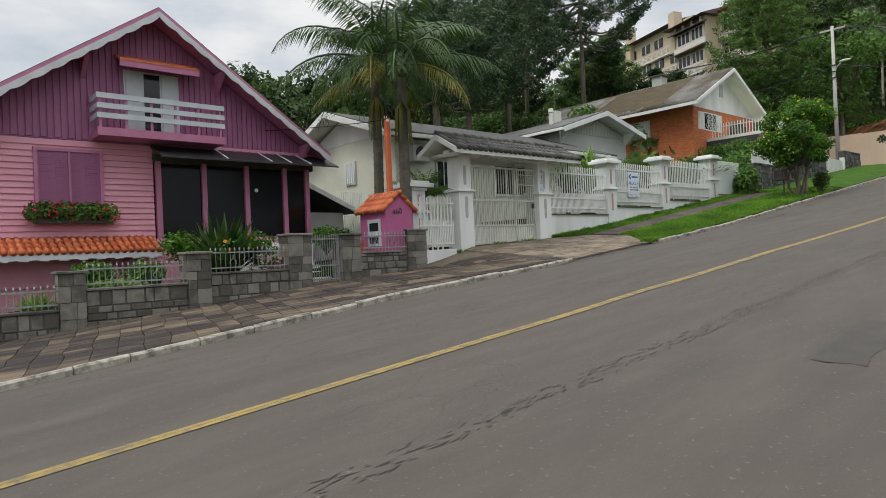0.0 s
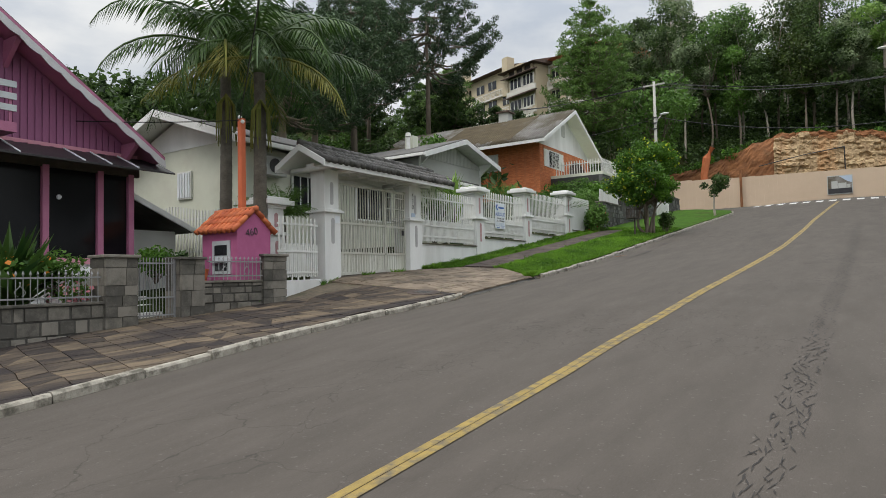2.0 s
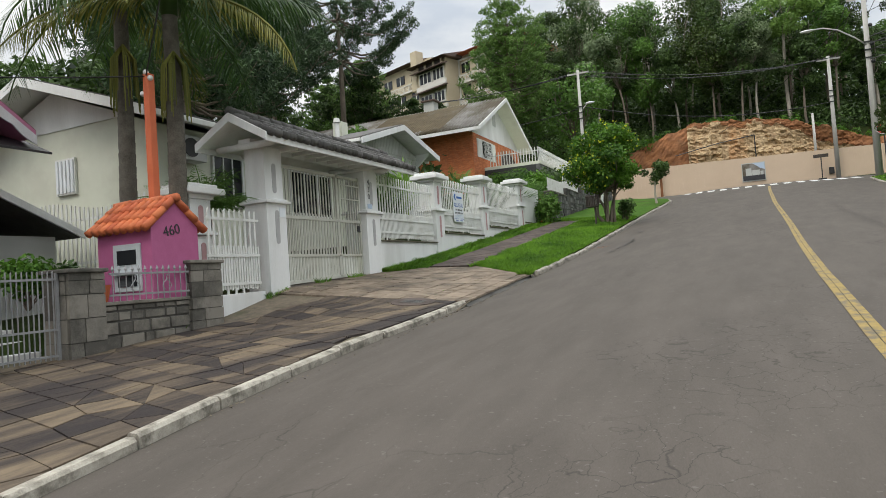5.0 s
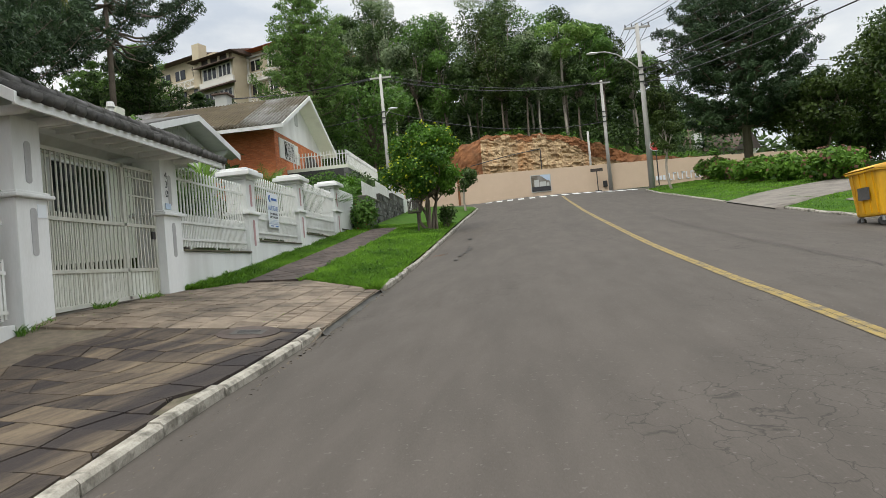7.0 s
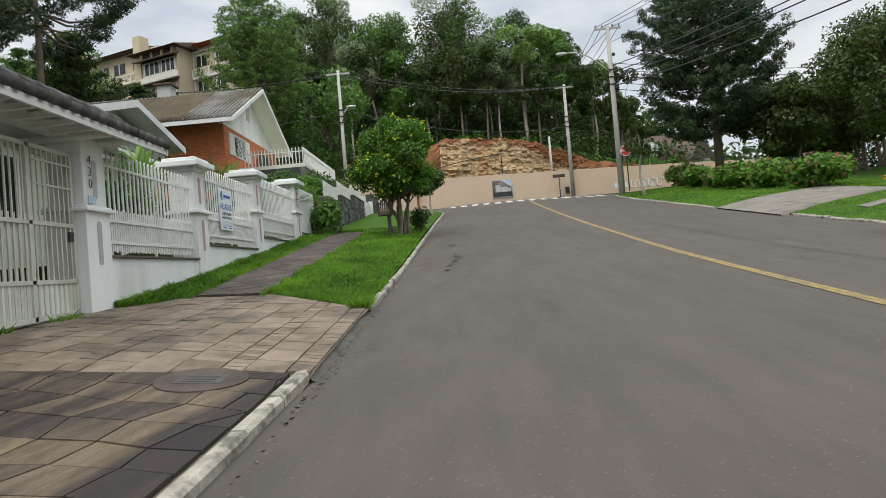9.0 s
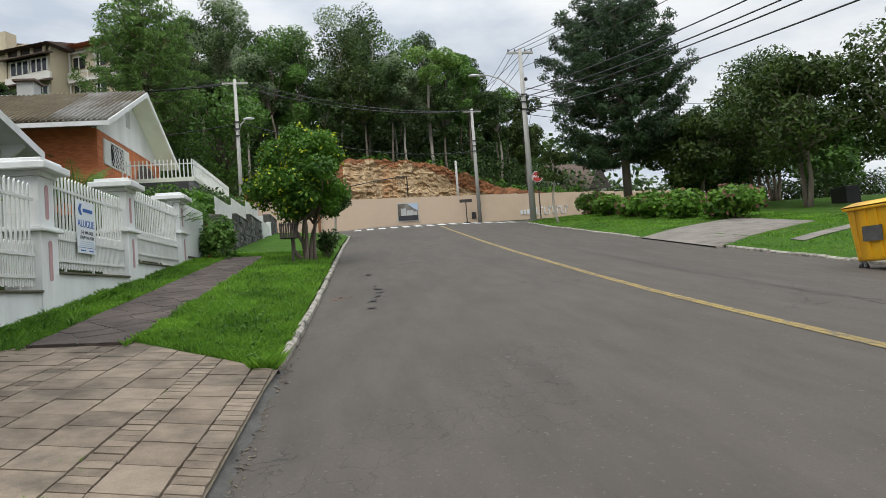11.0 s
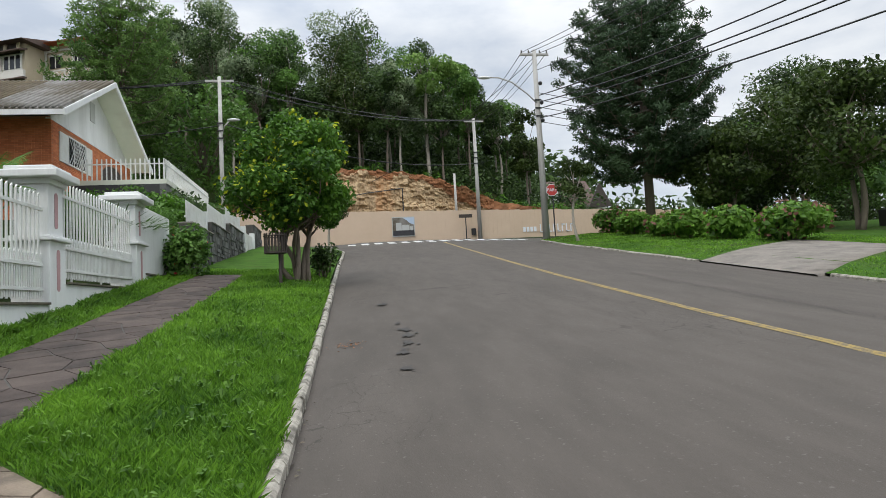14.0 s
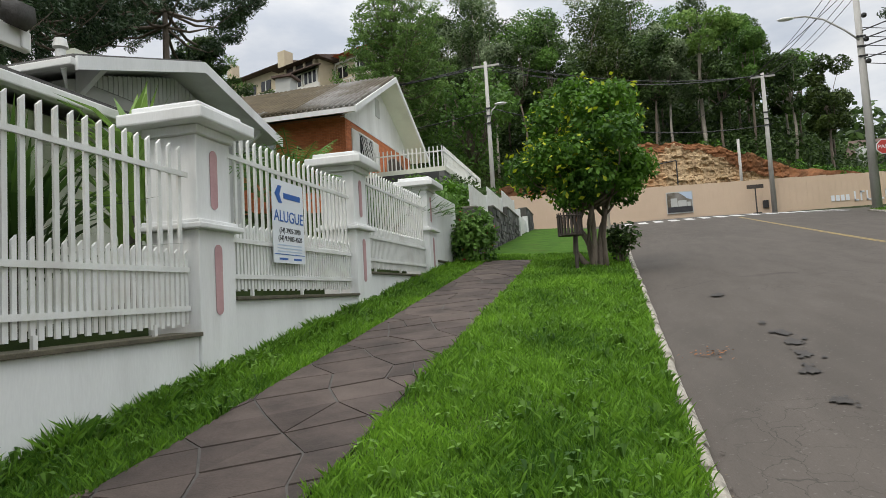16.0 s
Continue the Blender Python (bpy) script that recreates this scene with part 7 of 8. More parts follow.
blades("dracaena", (-6.2, 24.5, 3.9), 1.2, 90, 9, L_LIGHT, "pale striped dracaena by the grey house", 0.05, "shrub", 0.8, 2.0)
for i, y in enumerate((33.2, 34.4, 35.4, 36.4)):
    blades("agapanthus", (-4.85, y - 1.0, 5.45 + i * 0.12), 1.05, 130, 20 + i, L_MID, "arching strap-leaved plant behind the wall", 0.028, "plant", 1.0)
bush("hedge_bush", (-3.65, 34.4, 4.35), (0.8, 0.85, 0.98), 31, L_MID, "dense dark green shrub at the end of the white wall", 2600, 0.10, F_RED, 25, fsize=0.08)
blades("strelitzia", (-5.1, 7.5, 1.9), 1.75, 110, 33, L_PALM, "bird-of-paradise plant with orange flowers", 0.09, "strelitzia", 0.8)
bush("strelitzia_flowers", (-4.9, 7.7, 2.4), (0.6, 0.7, 0.35), 34, L_MID, "low leaves with orange bird-of-paradise flowers", 160, 0.1, F_ORANGE, 30, fsize=0.13)
for i, (x, y, z, r) in enumerate(((-5.2, 6.6, 2.25, 0.6), (-5.3, 8.5, 2.3, 0.55), (-5.0, 4.6, 1.75, 0.5), (-5.1, 5.7, 1.75, 0.5), (-5.4, 10.7, 2.5, 0.5), (-5.2, 2.2, 1.0, 0.6))):
    bush("box_bush", (x, y, z), (r, r, r * 0.85), 40 + i, L_MID if i % 2 else L_CITRUS, "clipped round green garden bush", 1100, 0.07, group="garden bushes")
bush("pink_flower_bed", (-4.6, 8.5, 2.0), (0.3, 0.4, 0.28), 55, L_MID, "small pink flowering plant behind the railing", 200, 0.07, F_PINK, 60, fsize=0.09)
for i in range(3):
    blades("garden_grass", (-4.5, 1.0 + i * 1.2, 1.4), 0.55, 160, 60 + i, L_LIGHT, "tuft of long bright garden grass", 0.018, "grass", 0.9)
bush("garden_grass_tuft", (-4.5, 4.9, 1.75), (0.3, 0.8, 0.2), 64, L_LIGHT, "low bright ground cover behind the railing", 500, 0.07)
gbox = thing("flower_box", (PX + 0.2, 4.6, 3.55), "window box overflowing with red geraniums", "flower box")
part("trough", Mesh().box(PX, PX + 0.28, 3.85, 5.4, 3.42, 3.6), DARKWOOD_SHADE, gbox)
gc = [(PX + 0.2, 3.85 + k * 0.2, 3.68 + 0.06 * (k % 2)) for k in range(9)]
part("foliage", leaves(gc, [(0.27, 0.25, 0.25)] * 9, 1700, 0.075, seed=71), L_MID, gbox)
part("blooms", leaves(gc, [(0.29, 0.27, 0.27)] * 9, 170, 0.085, seed=72, long=1.0, shell=0.97), F_RED, gbox)
single("flower_pot", Mesh().tube([(-4.3, 11.1, 2.44), (-4.3, 11.1, 2.7)], [0.1, 0.15], 10), TILE, "small clay pot on the wall", "flower pot")
bush("pot_plant", (-4.95, 11.1, 2.6), (0.25, 0.3, 0.3), 58, L_PALM, "dark leafy pot plant beside the meter housing", 260, 0.1)

for i, (x, y, z, r) in enumerate(((-5.6, 38, 6.3, 1.0), (-5.8, 40.2, 6.7, 1.2), (-6.0, 42.6, 7.1, 1.3), (-7.6, 42.8, 7.4, 1.2), (-9.2, 42.9, 7.6, 1.0), (-5.4, 44.8, 7.3, 1.0), (-5.6, 47.5, 7.6, 1.1), (-8.2, 37.5, 6.2, 1.1))):
    bush("terrace_shrub", (x, y, z - 0.4), (r, r, r * 0.85), 500 + i, (L_MID, L_CITRUS, L_FOREST)[i % 3], "leafy green shrub on the terraced bank", 1500, 0.12, group="terrace shrubs")
# citrus tree on the verge
ct = thing("citrus_tree", (-0.45, 32.6, 4.25), "round citrus tree with yellow-green young leaves on the verge", "tree")
g = np.random.default_rng(81)
cs, rs = [], []
for i in range(44):
    a, u = g.uniform(0, 6.28), g.uniform(-0.8, 1)
    rr = math.sqrt(1 - u * u) * g.uniform(0.5, 1.0)
    cs.append((-0.62 + 1.62 * rr * math.cos(a), 32.6 + 1.5 * rr * math.sin(a), 7.0 + u * 1.35))
    k = g.uniform(0.4, 0.62)
    rs.append((k, k, k * 0.85))
wood = Mesh()
for k in range(6):
    b = (-0.45 + g.uniform(-0.18, 0.18), 32.6 + g.uniform(-0.18, 0.18), 4.1)
    f = Vector((b[0] + g.normal() * 0.35, b[1] + g.normal() * 0.35, 5.5 + g.uniform(-0.2, 0.2)))
    limb(wood, b, f, 0.085, 0.05, 0.06, g, 5, 7)
    for c in cs[k::6]:
        limb(wood, f, c, 0.035, 0.01, 0.06, g, 4, 5)
part("trunk", wood, BARK, ct, smooth=True)
part("crown", leaves(cs, rs, 21000, 0.085, seed=82, shell=0.3), L_CITRUS, ct)
yc = [c for c in cs if c[0] < -0.2 or c[2] > 7.4]
part("young_leaves", leaves(yc, [(0.55, 0.55, 0.5)] * len(yc), 700, 0.085, seed=83, shell=0.9), L_YELLOW, ct, "clusters of bright yellow young leaves")
bush("verge_shrub", (0.05, 33.6, 4.35), (0.42, 0.42, 0.55), 84, L_FOREST, "dark shrub at the foot of the citrus tree", 600, 0.09)
broadleaf("small_tree", (0.1, 45.5, 5.9), 2.6, 0.95, L_FOREST, 85, 1800, 0.1, 0.5, PALEBARK, "small round tree with whitewashed trunk", 10, 0.08)
broadleaf("sapling", (12.8, 47.4, right_z(12.8, 47.4)), 4.3, 1.05, L_PARK, 86, 2600, 0.1, 0.52, PALEBARK, "young street tree with pale trunk", 12, 0.09)

# park side
for i, (x, y, rx, rz, brown) in enumerate(((17.5, 37.6, 1.35, 0.86, True), (16.8, 40.4, 1.3, 0.82, False), (16.4, 42.8, 1.15, 0.78, False), (16.3, 45.0, 1.05, 0.66, True), (16.5, 48.6, 1.25, 0.7, False), (16.6, 51.8, 1.35, 0.86, True))):
    z = right_z(x, y)
    bush("hydrangea", (x, y, z), (rx, rx, rz), 90 + i, L_HYD, "large leafy hydrangea bush with fading flower heads", 2200, 0.19, F_DUSTY if brown else L_BROWN, 190 if brown else 60, "hydrangea", "hydrangea hedge", 0.19)
CONE = [(0, 3.2), (0.12, 5.0), (0.35, 5.4), (0.6, 4.7), (0.8, 3.0), (0.92, 2.0), (1, 0.9)]
UMBRELLA = [(0, 0.92), (0.3, 1.0), (0.6, 0.86), (0.85, 0.6), (1, 0.25)]
araucaria("araucaria", (18.9, 51.3, 6.9), 15.9, CONE, 101, 14, 7, 0.40, 0.47, 110, 0.085, 0.2, 0.2, "tall dark araucaria with dense rounded foliage", group="park araucarias")
araucaria("araucaria", (41, 46, 7.5), 19, CONE, 102, 11, 6, 0.45, 0.6, 60, 0.13, 0.35, group="park araucarias")
for i, (x, y, h, sp, mat, b) in enumerate(((25.0, 42.6, 8.0, 3.8, L_PARK, 0.3), (29.5, 40.0, 10.0, 4.4, L_PARK, 0.28), (22.6, 49.5, 6.2, 3.0, L_PARK, 0.25), (27.5, 50, 8.6, 3.8, L_PARK, 0.25), (34.0, 37.0, 11.6, 4.6, L_PARK, 0.3), (32, 55, 11, 4.6, L_FOREST, 0.25), (37, 32, 11.5, 4.6, L_PARK, 0.3))):
    broadleaf("park_tree", (x, y, right_z(x, y) - 0.1), h, sp, mat, 110 + i, 11000, 0.17, b, BARK, "spreading dark-leaved park tree", 34, 0.26, "park trees", 0.0, 0.6, 3)
for i in range(9):
    x, y = 31 + i * 3.2, 60 + (i % 3) * 4
    broadleaf("park_edge_tree", (x, y, kerb_z(y) - 0.2), 7 + (i * 37 % 5), 3.4, (L_FOREST, L_MID)[i % 2], 130 + i, 2600, 0.32, 0.2, BARK, "dense dark tree beyond the park lawn", 14, 0.2, "park edge trees", 0, 0.8, 2)

pb = np.array([(x, y, kerb_z(min(y, 72)) + 1.0) for x, y in zip(RNG.uniform(31, 75, 130), RNG.uniform(57, 70, 130))])
single("park_thicket", leaves(pb, RNG.uniform(1.0, 1.9, 130), 30000, 0.17, seed=14), L_FOREST, "dark thicket along the far side of the park", "thicket", kind="stuff")
# wooded hillside, tree by tree along its edge
k = 0
for row, (y, x0, x1, step, h) in enumerate(((84.5, -21, 22, 3.3, 13.5), (89.5, -19, 26, 3.8, 17.5), (96, -18, 24, 4.4, 19), (104, -17, 22, 5.2, 20))):
    x = x0
    while x < x1:
        xx, yy = x + RNG.uniform(-1, 1), y + RNG.uniform(-1.5, 1.5)
        fall = float(np.interp(xx, (-45, -20, -5, 6, 16, 26), (0.85, 0.95, 1.05, 0.98, 0.84, 0.62)))
        hh = h * fall * RNG.uniform(0.82, 1.15)
        mat = (L_FOREST, L_PARK, L_FOREST, L_GREY, L_FOREST, L_MID)[k % 6]
        broadleaf("forest_tree", (xx, yy, land_z(xx, yy)), hh, hh * RNG.uniform(0.17, 0.23), mat, 200 + k, 5200, 0.21, (0.42, 0.36, 0.3, 0.3)[row], PALEBARK if k % 3 == 0 else BARK, "tall slender forest tree on the hillside", 15, 0.16, "hillside trees", RNG.uniform(-0.03, 0.03), 0.9)
        k += 1
        x += step
und = np.array([(x, y, land_z(x, y) + 0.9) for x, y in zip(RNG.uniform(-30, 30, 520), RNG.uniform(79.8, 96, 520))])
single("undergrowth", leaves(und, RNG.uniform(0.9, 2.1, 520), 44000, 0.26, seed=5), L_FOREST, "dark leafy undergrowth on the wooded bank", "undergrowth", kind="stuff")
fringe = np.array([(x, 78.6 + 0.16 * (bank_top(x) - 9.2) + dy, bank_top(x) + dz) for x, dy, dz in zip(RNG.uniform(-20, 26, 150), RNG.uniform(-0.6, 1.6, 150), RNG.uniform(-0.35, 0.45, 150))])
single("bank_fringe", leaves(fringe, RNG.uniform(0.25, 0.75, 150), 9000, 0.17, seed=16), L_CITRUS, "low plants hanging over the top of the cut", "undergrowth", kind="stuff")
mid = np.array([(x, y, land_z(x, y) + 2.2) for x, y in zip(RNG.uniform(-24, 34, 230), RNG.uniform(95, 113, 230))])
single("mid_wood", leaves(mid, RNG.uniform(1.8, 3.4, 230), 26000, 0.42, seed=15), L_FOREST, "dark understorey deeper in the hillside wood", "woodland", kind="stuff")
back = np.array([(x, y, land_z(x, y) + 6) for x, y in zip(RNG.uniform(-75, 60, 260), RNG.uniform(112, 170, 260))])
single("far_wood", leaves(back, RNG.uniform(3, 5.5, 260), 30000, 0.8, seed=6), L_FOREST, "distant dark woodland on the hill", "woodland", kind="stuff")
lw = np.array([(x, y, land_z(x, y) + 1.8) for x, y in zip(RNG.uniform(-140, -26, 300), RNG.uniform(10, 92, 300)) if not (x > -72 and y > 62) and not (x > -40 and y > 40)])
single("hill_wood", leaves(lw, np.linspace(2, 3.2, len(lw)), 34000, 0.5, seed=9), L_FOREST, "dark woodland over the slope behind the houses", "woodland", kind="stuff")
sc = np.array([(x, y, land_z(x, y) + 1.0) for x, y in zip(RNG.uniform(-75, -13, 520), RNG.uniform(38, 94, 520))])
single("hillside_scrub", leaves(sc, RNG.uniform(1.6, 2.8, 520), 42000, 0.38, seed=12), L_FOREST, "dense dark scrub covering the hillside", "scrub", kind="stuff")
for i, (x, y, h, sp) in enumerate(((-28.5, 60, 11, 3.0), (-31.5, 64, 12, 3.2), (-35, 66, 11, 3.4), (-25, 63, 7.5, 2.8), (-40, 70, 11, 3.4), (-21, 60, 7, 2.8), (-46, 66, 12, 3.5))):
    araucaria("hill_pine", (x, y, land_z(x, y)), h, [(0, sp), (0.4, sp * 1.05), (0.8, sp * 0.6), (1, 0.4)], 450 + i, 9, 7, 0.35, 0.6, 42, 0.14, 0.2, 0.25, "dark green pine below the apartments", "pine tree", group="hill pines", mat=(L_FOREST, L_CONIFER)[i % 3 == 1], trunk_r=0.18, flat=0.6)
# tall open-crowned tree above the bank, and a pale-leaved conifer by the flats
broadleaf("flat_topped_tree", (10.6, 84.0, 15.6), 15.2, 3.6, L_LIGHT, 301, 3000, 0.26, 0.68, PALEBARK, "tall pale-trunked tree with a flat open crown", 16, 0.22, squash=0.45)
araucaria("feathery_pine", (-16.6, 70, 12), 20.6, [(0, 4.6), (0.3, 5.2), (0.6, 4.0), (0.85, 2.4), (1, 0.6)], 302, 14, 6, 0.3, 0.62, 45, 0.12, 0.3, 0.3, "tall light green feathery pine", "pine tree", mat=L_CONIFER, trunk_r=0.22, flat=0.5)
broadleaf("pale_tree", (-11, 74, 12), 13, 4.6, L_MID, 303, 4200, 0.28, 0.15, BARK, "broad mid-green tree on the slope", 24, 0.25)
for i, (x, y, h, sp) in enumerate(((-27.0, 53, 18.0, 8.6), (-26, 41, 15.0, 6.0), (-34, 50, 18.5, 7.5), (-22.5, 33, 13.5, 5.0), (-42, 62, 20, 7), (-30, 36, 15, 6), (-18, 26, 12.5, 4.6), (-38, 44, 17, 6.5))):
    araucaria("araucaria", (x, y, land_z(x, y)), h, [(f, sp * r) for f, r in UMBRELLA], 320 + i, 6, 8, 0.6, 0.55, 95, 0.095, 0.58, 0.26, "tall araucaria with an umbrella crown behind the houses", group="hill araucarias", flat=0.75)
for i in range(20):
    x, y = -17 - (i * 29 % 23), 22 + i * 2.6
    hh = 6.5 + (i * 13 % 4) if y < 30 else 3.6 + (i * 13 % 3) * 0.5
    broadleaf("garden_tree", (x, y, land_z(x, y)), hh, 2.6, (L_FOREST, L_FOREST, L_MID)[i % 3], 340 + i, 2200, 0.24, 0.18, BARK, "dark garden tree behind the houses", 12, 0.15, "back garden trees", 0, 0.9, 2)
for i in range(9):
    x, y = -14 - (i * 17 % 9), 55 + i * 2.0
    broadleaf("slope_tree", (x, y, land_z(x, y)), 5 + (i % 3), 2.4, (L_MID, L_FOREST)[i % 2], 370 + i, 2000, 0.22, 0.12, BARK, "leafy tree on the slope above the street", 12, 0.12, "slope trees", 0, 0.9, 2)
for i in range(10):
    a = i / 9
    x, y = -75 - 8 * a, 12 + a * 34
    broadleaf("far_tree", (x, y, land_z(x, y)), 15 + (i % 4), 5, L_FOREST, 400 + i, 1600, 0.6, 0.1, BARK, "far dark tree on the skyline", 12, 0.3, "skyline trees", 0, 0.9)

for i, (x, y, top_z) in enumerate(((-50, 25, 20.5), (-46, 27.5, 21), (-42.5, 30, 20), (-39.5, 32.5, 19.5), (-36, 35, 19.2), (-32.5, 33, 17.6), (-29, 30.5, 16.2), (-33, 27, 16.5), (-38, 25, 17.2))):
    broadleaf("slope_wood_tree", (x, y, land_z(x, y)), top_z - land_z(x, y), 4.2, L_FOREST, 480 + i, 3200, 0.34, 0.12, BARK, "dense dark tree on the slope behind the chalet", 18, 0.25, "trees behind the chalet", 0, 0.8, 2)

# ---- pieces of the pavement ----


def slab_piece(pts, mat, lift_by, owner):
    c = Vector((sum(p[0] for p in pts) / len(pts), sum(p[1] for p in pts) / len(pts), 0))
    m = Mesh()
    n = len(pts)
    tilt = RNG.uniform(-0.004, 0.004)
    low, high = [], []
    for x, y in pts:
        z = walk_z(x, y) + lift_by + tilt
        low.append((x, y, z - 0.06))
        q = Vector((x, y, 0)).lerp(c, 0.012)
        high.append((q.x, q.y, z))
    m.v = low + high
    m.f = [tuple(range(n, 2 * n))] + [(i, (i + 1) % n, n + (i + 1) % n, n + i) for i in range(n)]
    part("paving_slab", m, mat, owner)


def clip_poly(pts, keep):
    """Cuts a polygon to where keep(x, y) >= 0, keep being linear."""
    out = []
    for i, p in enumerate(pts):
        q = pts[(i + 1) % len(pts)]
        a, b = keep(*p), keep(*q)
        if a >= 0:
            out.append(p)
        if a * b < 0:
            t = a / (a - b)
            out.append((p[0] + (q[0] - p[0]) * t, p[1] + (q[1] - p[1]) * t))
    return out


def lattice(origin, u, v, ni, nj, su, sv, jit, seed, split):
    """Roughly cut flagstones on a skewed lattice: corners wander, some stones are broken in two."""
    g = np.random.default_rng(seed)
    knots = {}
    for j in range(nj[0], nj[1] + 1):
        slip = g.uniform(-0.3, 0.3)
        for i in range(ni[0], ni[1] + 1):
            a, c = (i + slip + g.uniform(-jit, jit)) * su, (j + g.uniform(-jit, jit) * 0.7) * sv
            knots[i, j] = (origin[0] + u[0] * a + v[0] * c, origin[1] + u[1] * a + v[1] * c)
    for j in range(nj[0], nj[1]):
        for i in range(ni[0], ni[1]):
            q = [knots[i, j], knots[i + 1, j], knots[i + 1, j + 1], knots[i, j + 1]]
            r = g.random()
            if r < split:
                yield [q[0], q[1], q[2]]
                yield [q[0], q[2], q[3]]
            elif r < 2 * split:
                m1 = tuple(0.6 * q[0][k] + 0.4 * q[1][k] for k in (0, 1))
                m2 = tuple(0.35 * q[2][k] + 0.65 * q[3][k] for k in (0, 1))
                yield [q[0], m1, m2, q[3]]
                yield [m1, q[1], q[2], m2]
            else:
                yield q


def inset(pts, d):
    c = (sum(p[0] for p in pts) / len(pts), sum(p[1] for p in pts) / len(pts))
    out = []
    for x, y in pts:
        r = math.hypot(x - c[0], y - c[1])
        k = max(0.2, 1 - d / max(r, 0.01))
        out.append((c[0] + (x - c[0]) * k, c[1] + (y - c[1]) * k))
    return out


far_paving = Mesh()
for pts in lattice((0.6, 4.0), (-0.965, 0.26), (0.30, 0.955), (-2, 12), (-16, 30), 0.56, 0.39, 0.15, 21, 0.12):
    yc = sum(p[1] for p in pts) / 4
    edge, slope = kerb_left(yc) - 0.155, (kerb_left(yc + 0.2) - kerb_left(yc - 0.2)) / 0.4
    for keep in (lambda a, b: a + 4.24, lambda a, b: edge + slope * (b - yc) - a, lambda a, b: 15.0 - b, lambda a, b: b + 1.0):
        pts = clip_poly(pts, keep) if pts else pts
    if len(pts) < 3:
        continue
    pts = inset(pts, 0.010)
    if max(p[1] for p in pts) < 6.5:
        far_paving.prism([(x, y, walk_z(x, y) - 0.05) for x, y in pts], (0, 0, 0.05))
    else:
        slab_piece(pts, SLAB, 0.0, pavement)
part("rough_paving", far_paving, SLAB, pavement, kind="stuff")
# the drive: straight columns of square slabs and courses of small setts
x = 0.02
for wide, long in ((0.24, 0.13), (0.42, 0.44), (0.24, 0.13), (0.44, 0.44), (0.44, 0.44), (0.44, 0.44), (0.24, 0.2), (0.44, 0.44), (0.44, 0.44), (0.24, 0.2), (0.44, 0.44), (0.44, 0.44)):
    y = 15.02 + 0.1 * x
    while y < 21.0:
        ln = long * float(RNG.uniform(0.92, 1.1))
        k = 0.16
        pts = [(x - wide + 0.007, y + 0.007 + k * wide), (x - 0.007, y + 0.007), (x - 0.007, y + ln - 0.007), (x - wide + 0.007, y + ln - 0.007 + k * wide)]
        pts = [(p[0] + float(RNG.uniform(-0.006, 0.006)), p[1] + float(RNG.uniform(-0.006, 0.006))) for p in pts]
        for keep in (lambda a, b: a + 4.24, lambda a, b: (18.75 - b) - 0.98 * a, lambda a, b: 20.9 + (a + 3.4) * 1.9 - b if a < -3.4 else 1.0, lambda a, b: b - 15.01):
            pts = clip_poly(pts, keep) if pts else pts
        if len(pts) >= 3:
            slab_piece(pts, SLABPINK, 0.0, pavement)
        y += ln
    x -= wide

# stone path through the verge
bed = Mesh().grid([-3.4, -2.7, -2.1], [20.6 + 0.5 * i for i in range(28)], lambda x, y: verge_z(x, y) + 0.004)
footpath = single("footpath", bed, MORTAR, "dark stone footpath through the grass verge", "footpath", smooth=True, kind="structure")
for pts in lattice((-3.4, 20.6), (0.80, 0.60), (-0.60, 0.80), (-6, 20), (-6, 24), 0.62, 0.46, 0.1, 22, 0.1):
    for keep in (lambda x, y: -2.1 - x, lambda x, y: x + 3.4, lambda x, y: 34.4 - y, lambda x, y: y - 20.6):
        pts = clip_poly(pts, keep) if pts else pts
    if len(pts) < 3:
        continue
    pts = inset(pts, 0.014)
    m = Mesh()
    n = len(pts)
    dz = RNG.uniform(0.010, 0.016)
    m.v = [(x, y, verge_z(x, y) - 0.03) for x, y in pts] + [(x, y, verge_z(x, y) + dz) for x, y in pts]
    m.f = [tuple(range(n, 2 * n))] + [(q, (q + 1) % n, n + (q + 1) % n, n + q) for q in range(n)]
    part("paving_slab", m, SLABDARK, footpath)


# ---- grass ----
def turf(name, n, xr, yr, z, keep, hgt, seed, label):
    g = np.random.default_rng(seed)
    m = Mesh()
    vs, fs = [], []
    for _ in range(n):
        x, y = g.uniform(*xr), yr[0] + (yr[1] - yr[0]) * g.random() ** 1.7
        if not keep(x, y):
            continue
        h = hgt * g.uniform(0.5, 1.3) * (0.75 + 0.55 * noise.noise(Vector((x * 2.3, y * 2.3, seed))) + 0.25 * noise.noise(Vector((x * 9, y * 9, 1))))
        if h < 0.012:
            continue
        a = g.uniform(0, 6.28)
        w = 0.0065 + 0.0012 * max(0, y - 22)
        dx, dy = math.cos(a) * w, math.sin(a) * w
        lx, ly_ = g.normal() * h * 0.5, g.normal() * h * 0.5
        zz = z(x, y) - 0.015
        b = len(vs)
        vs += [(x - dx, y - dy, zz), (x + dx, y + dy, zz), (x + lx * 0.4 + dx * 0.7, y + ly_ * 0.4 + dy * 0.7, zz + h * 0.6), (x + lx, y + ly_, zz + h)]
        fs += [(b, b + 1, b + 2), (b, b + 2, b + 3)]
    m.v, m.f = vs, fs
    single(name, m, L_GRASS, label, "grass", kind="stuff")


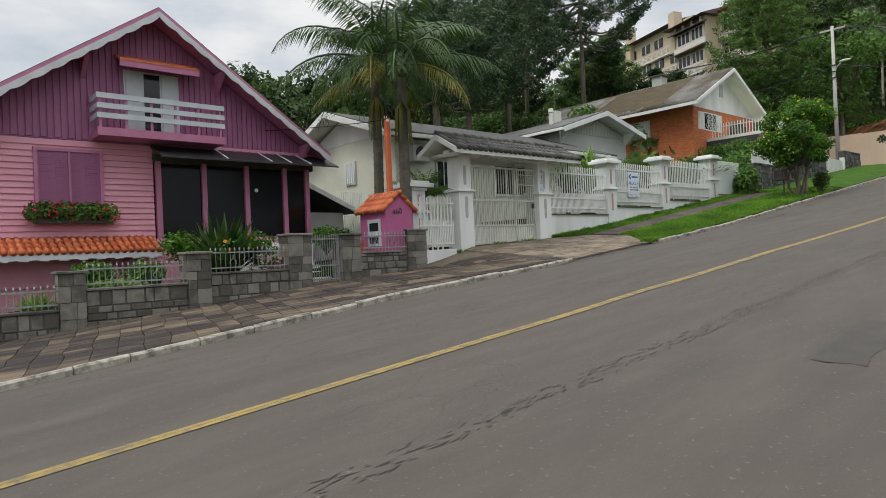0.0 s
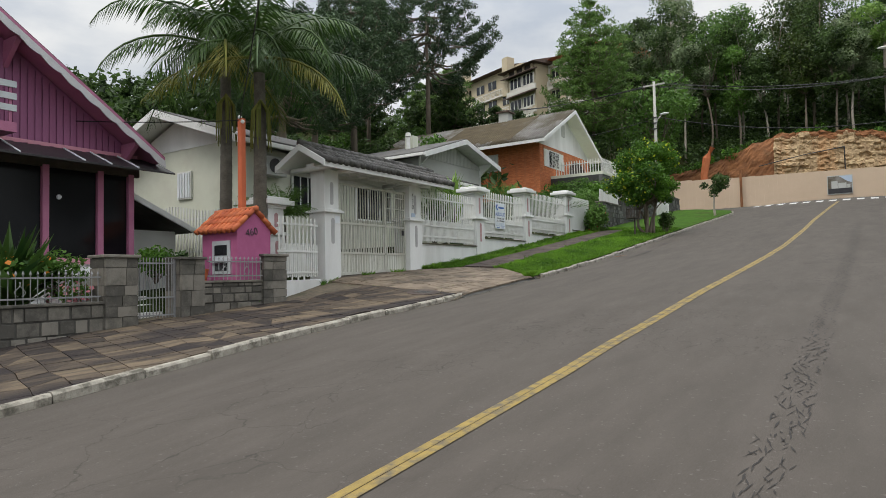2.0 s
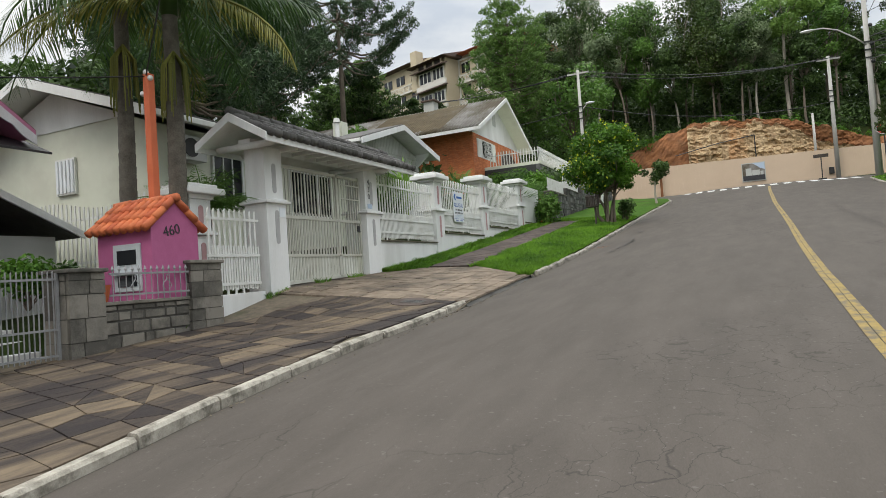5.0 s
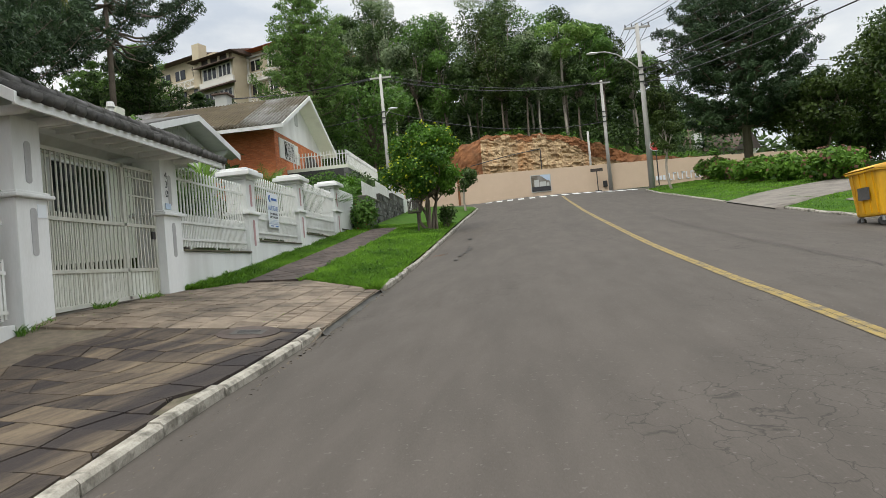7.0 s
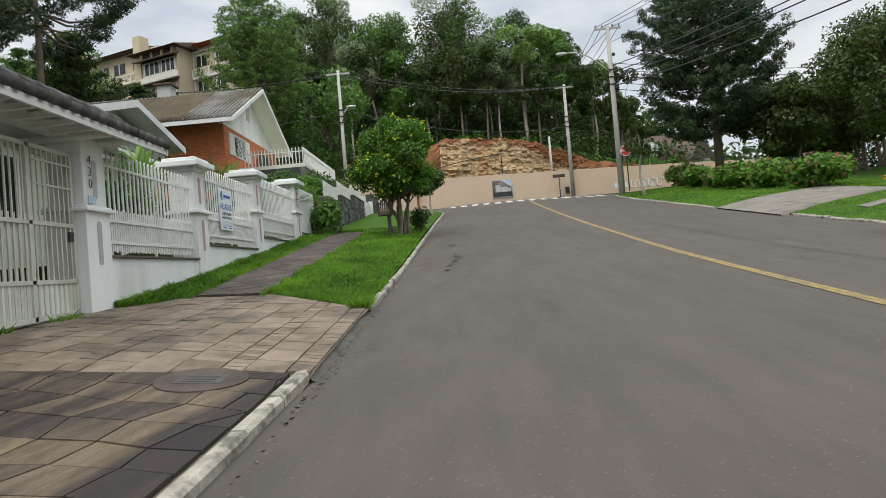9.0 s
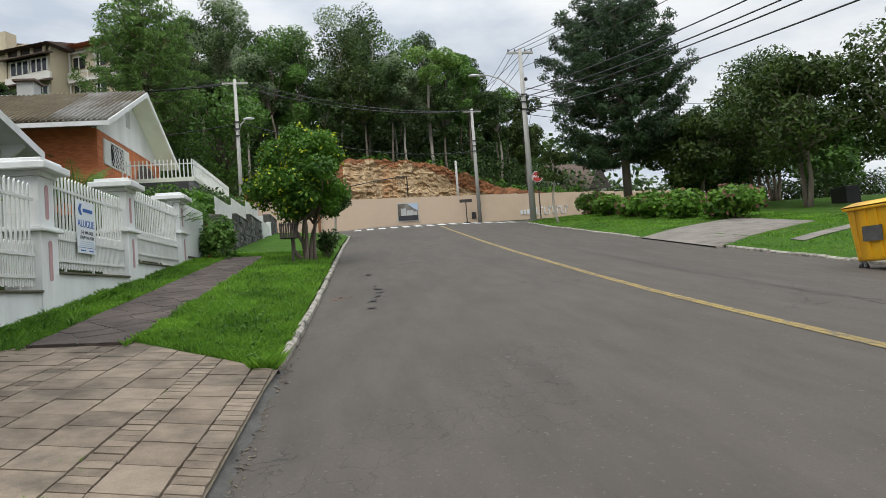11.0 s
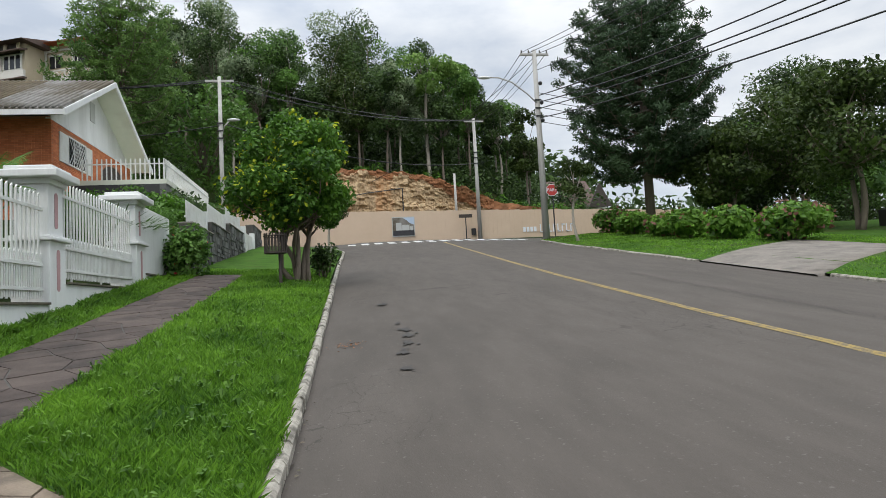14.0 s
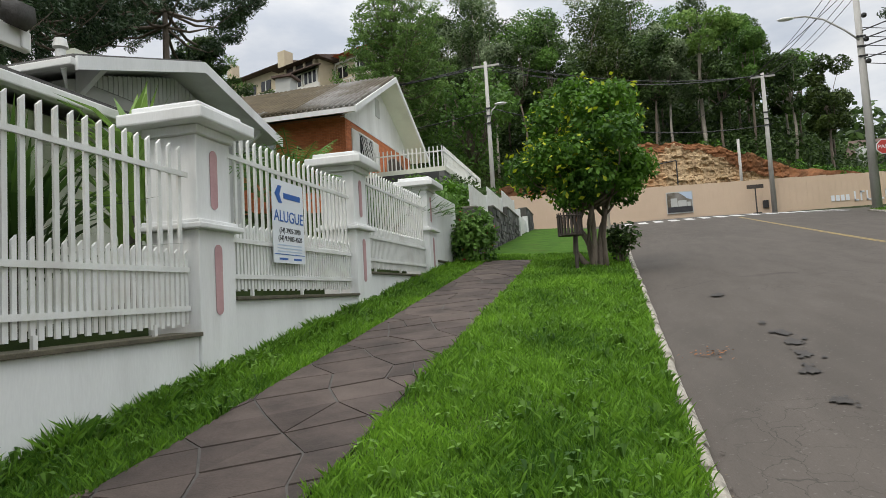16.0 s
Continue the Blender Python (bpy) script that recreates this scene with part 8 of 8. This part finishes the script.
def on_verge(x, y):
    if x > kerb_left(y) - 0.10 or x < -4.24:
        return False
    if -3.43 < x < -2.07 and 20.4 < y < 34.5:
        return abs(x + 2.75) > 0.64
    if y < 21.0:
        return (y - 18.75) > -0.98 * x or (x < -3.4 and y > 20.9 + (x + 3.4) * 1.9)
    return True


turf("verge_grass", 190000, (-4.3, 0.2), (18.6, 36), verge_z, on_verge, 0.095, 3, "fresh green grass blades on the verge")
turf("wall_foot_grass", 9000, (-4.24, -4.0), (19.4, 36), verge_z, on_verge, 0.17, 4, "taller grass along the foot of the wall")
turf("kerb_weeds", 5000, (-0.25, 0.06), (18.8, 34), verge_z, lambda x, y: math.sin(y * 3.1) + math.sin(y * 7.7) > 0.3, 0.15, 5, "grass tufts growing over the kerb stones")
turf("park_grass", 60000, (11.9, 21), (20, 54), right_z, lambda x, y: x > kerb_right(y) + 0.12 and not (29.3 + (x - 12) * 0.58 < y < 34.6 + (x - 12) * 0.58 and x < 17.8) and not (13.3 < x < 18.1 and 27.5 + (x - 13) * 0.55 < y < 28.3 + (x - 13) * 0.55), 0.07, 6, "grass blades on the park lawn")
turf("joint_grass", 1500, (-4.2, 0.0), (15.0, 18.7), lambda x, y: walk_z(x, y) - 0.01, lambda x, y: noise.noise(Vector((x * 1.7, y * 1.7, 4))) > 0.42, 0.05, 7, "small grass tufts sprouting from the paving joints")
turf("gate_weeds", 2500, (-4.28, -4.08), (10.5, 19.5), lambda x, y: walk_z(x, y) - 0.01, lambda x, y: noise.noise(Vector((2.0, y * 1.3, 4))) > 0.12, 0.13, 8, "weeds along the foot of the white wall")
# broad-leaved weeds in the verge
weeds = Mesh()
g = np.random.default_rng(55)
for q in range(520):
    x, y = g.uniform(-4.22, 0.15), 18.8 + 11 * g.random() ** 1.6
    if q % 3 == 0:
        x = g.uniform(-4.22, -3.95)
    if not on_verge(x, y):
        continue
    z = verge_z(x, y)
    for k in range(int(g.integers(4, 8))):
        a, ln, up = g.uniform(0, 6.28), g.uniform(0.05, 0.13), g.uniform(0.05, 0.12)
        c, s, w = math.cos(a), math.sin(a), 0.018
        weeds.face((x, y, z), (x + c * ln * 0.5 - s * w, y + s * ln * 0.5 + c * w, z + up), (x + c * ln, y + s * ln, z + up * 0.9), (x + c * ln * 0.5 + s * w, y + s * ln * 0.5 - c * w, z + up))
single("verge_weeds", weeds, L_HYD, "broad-leaved weeds among the verge grass", "weeds", kind="stuff")
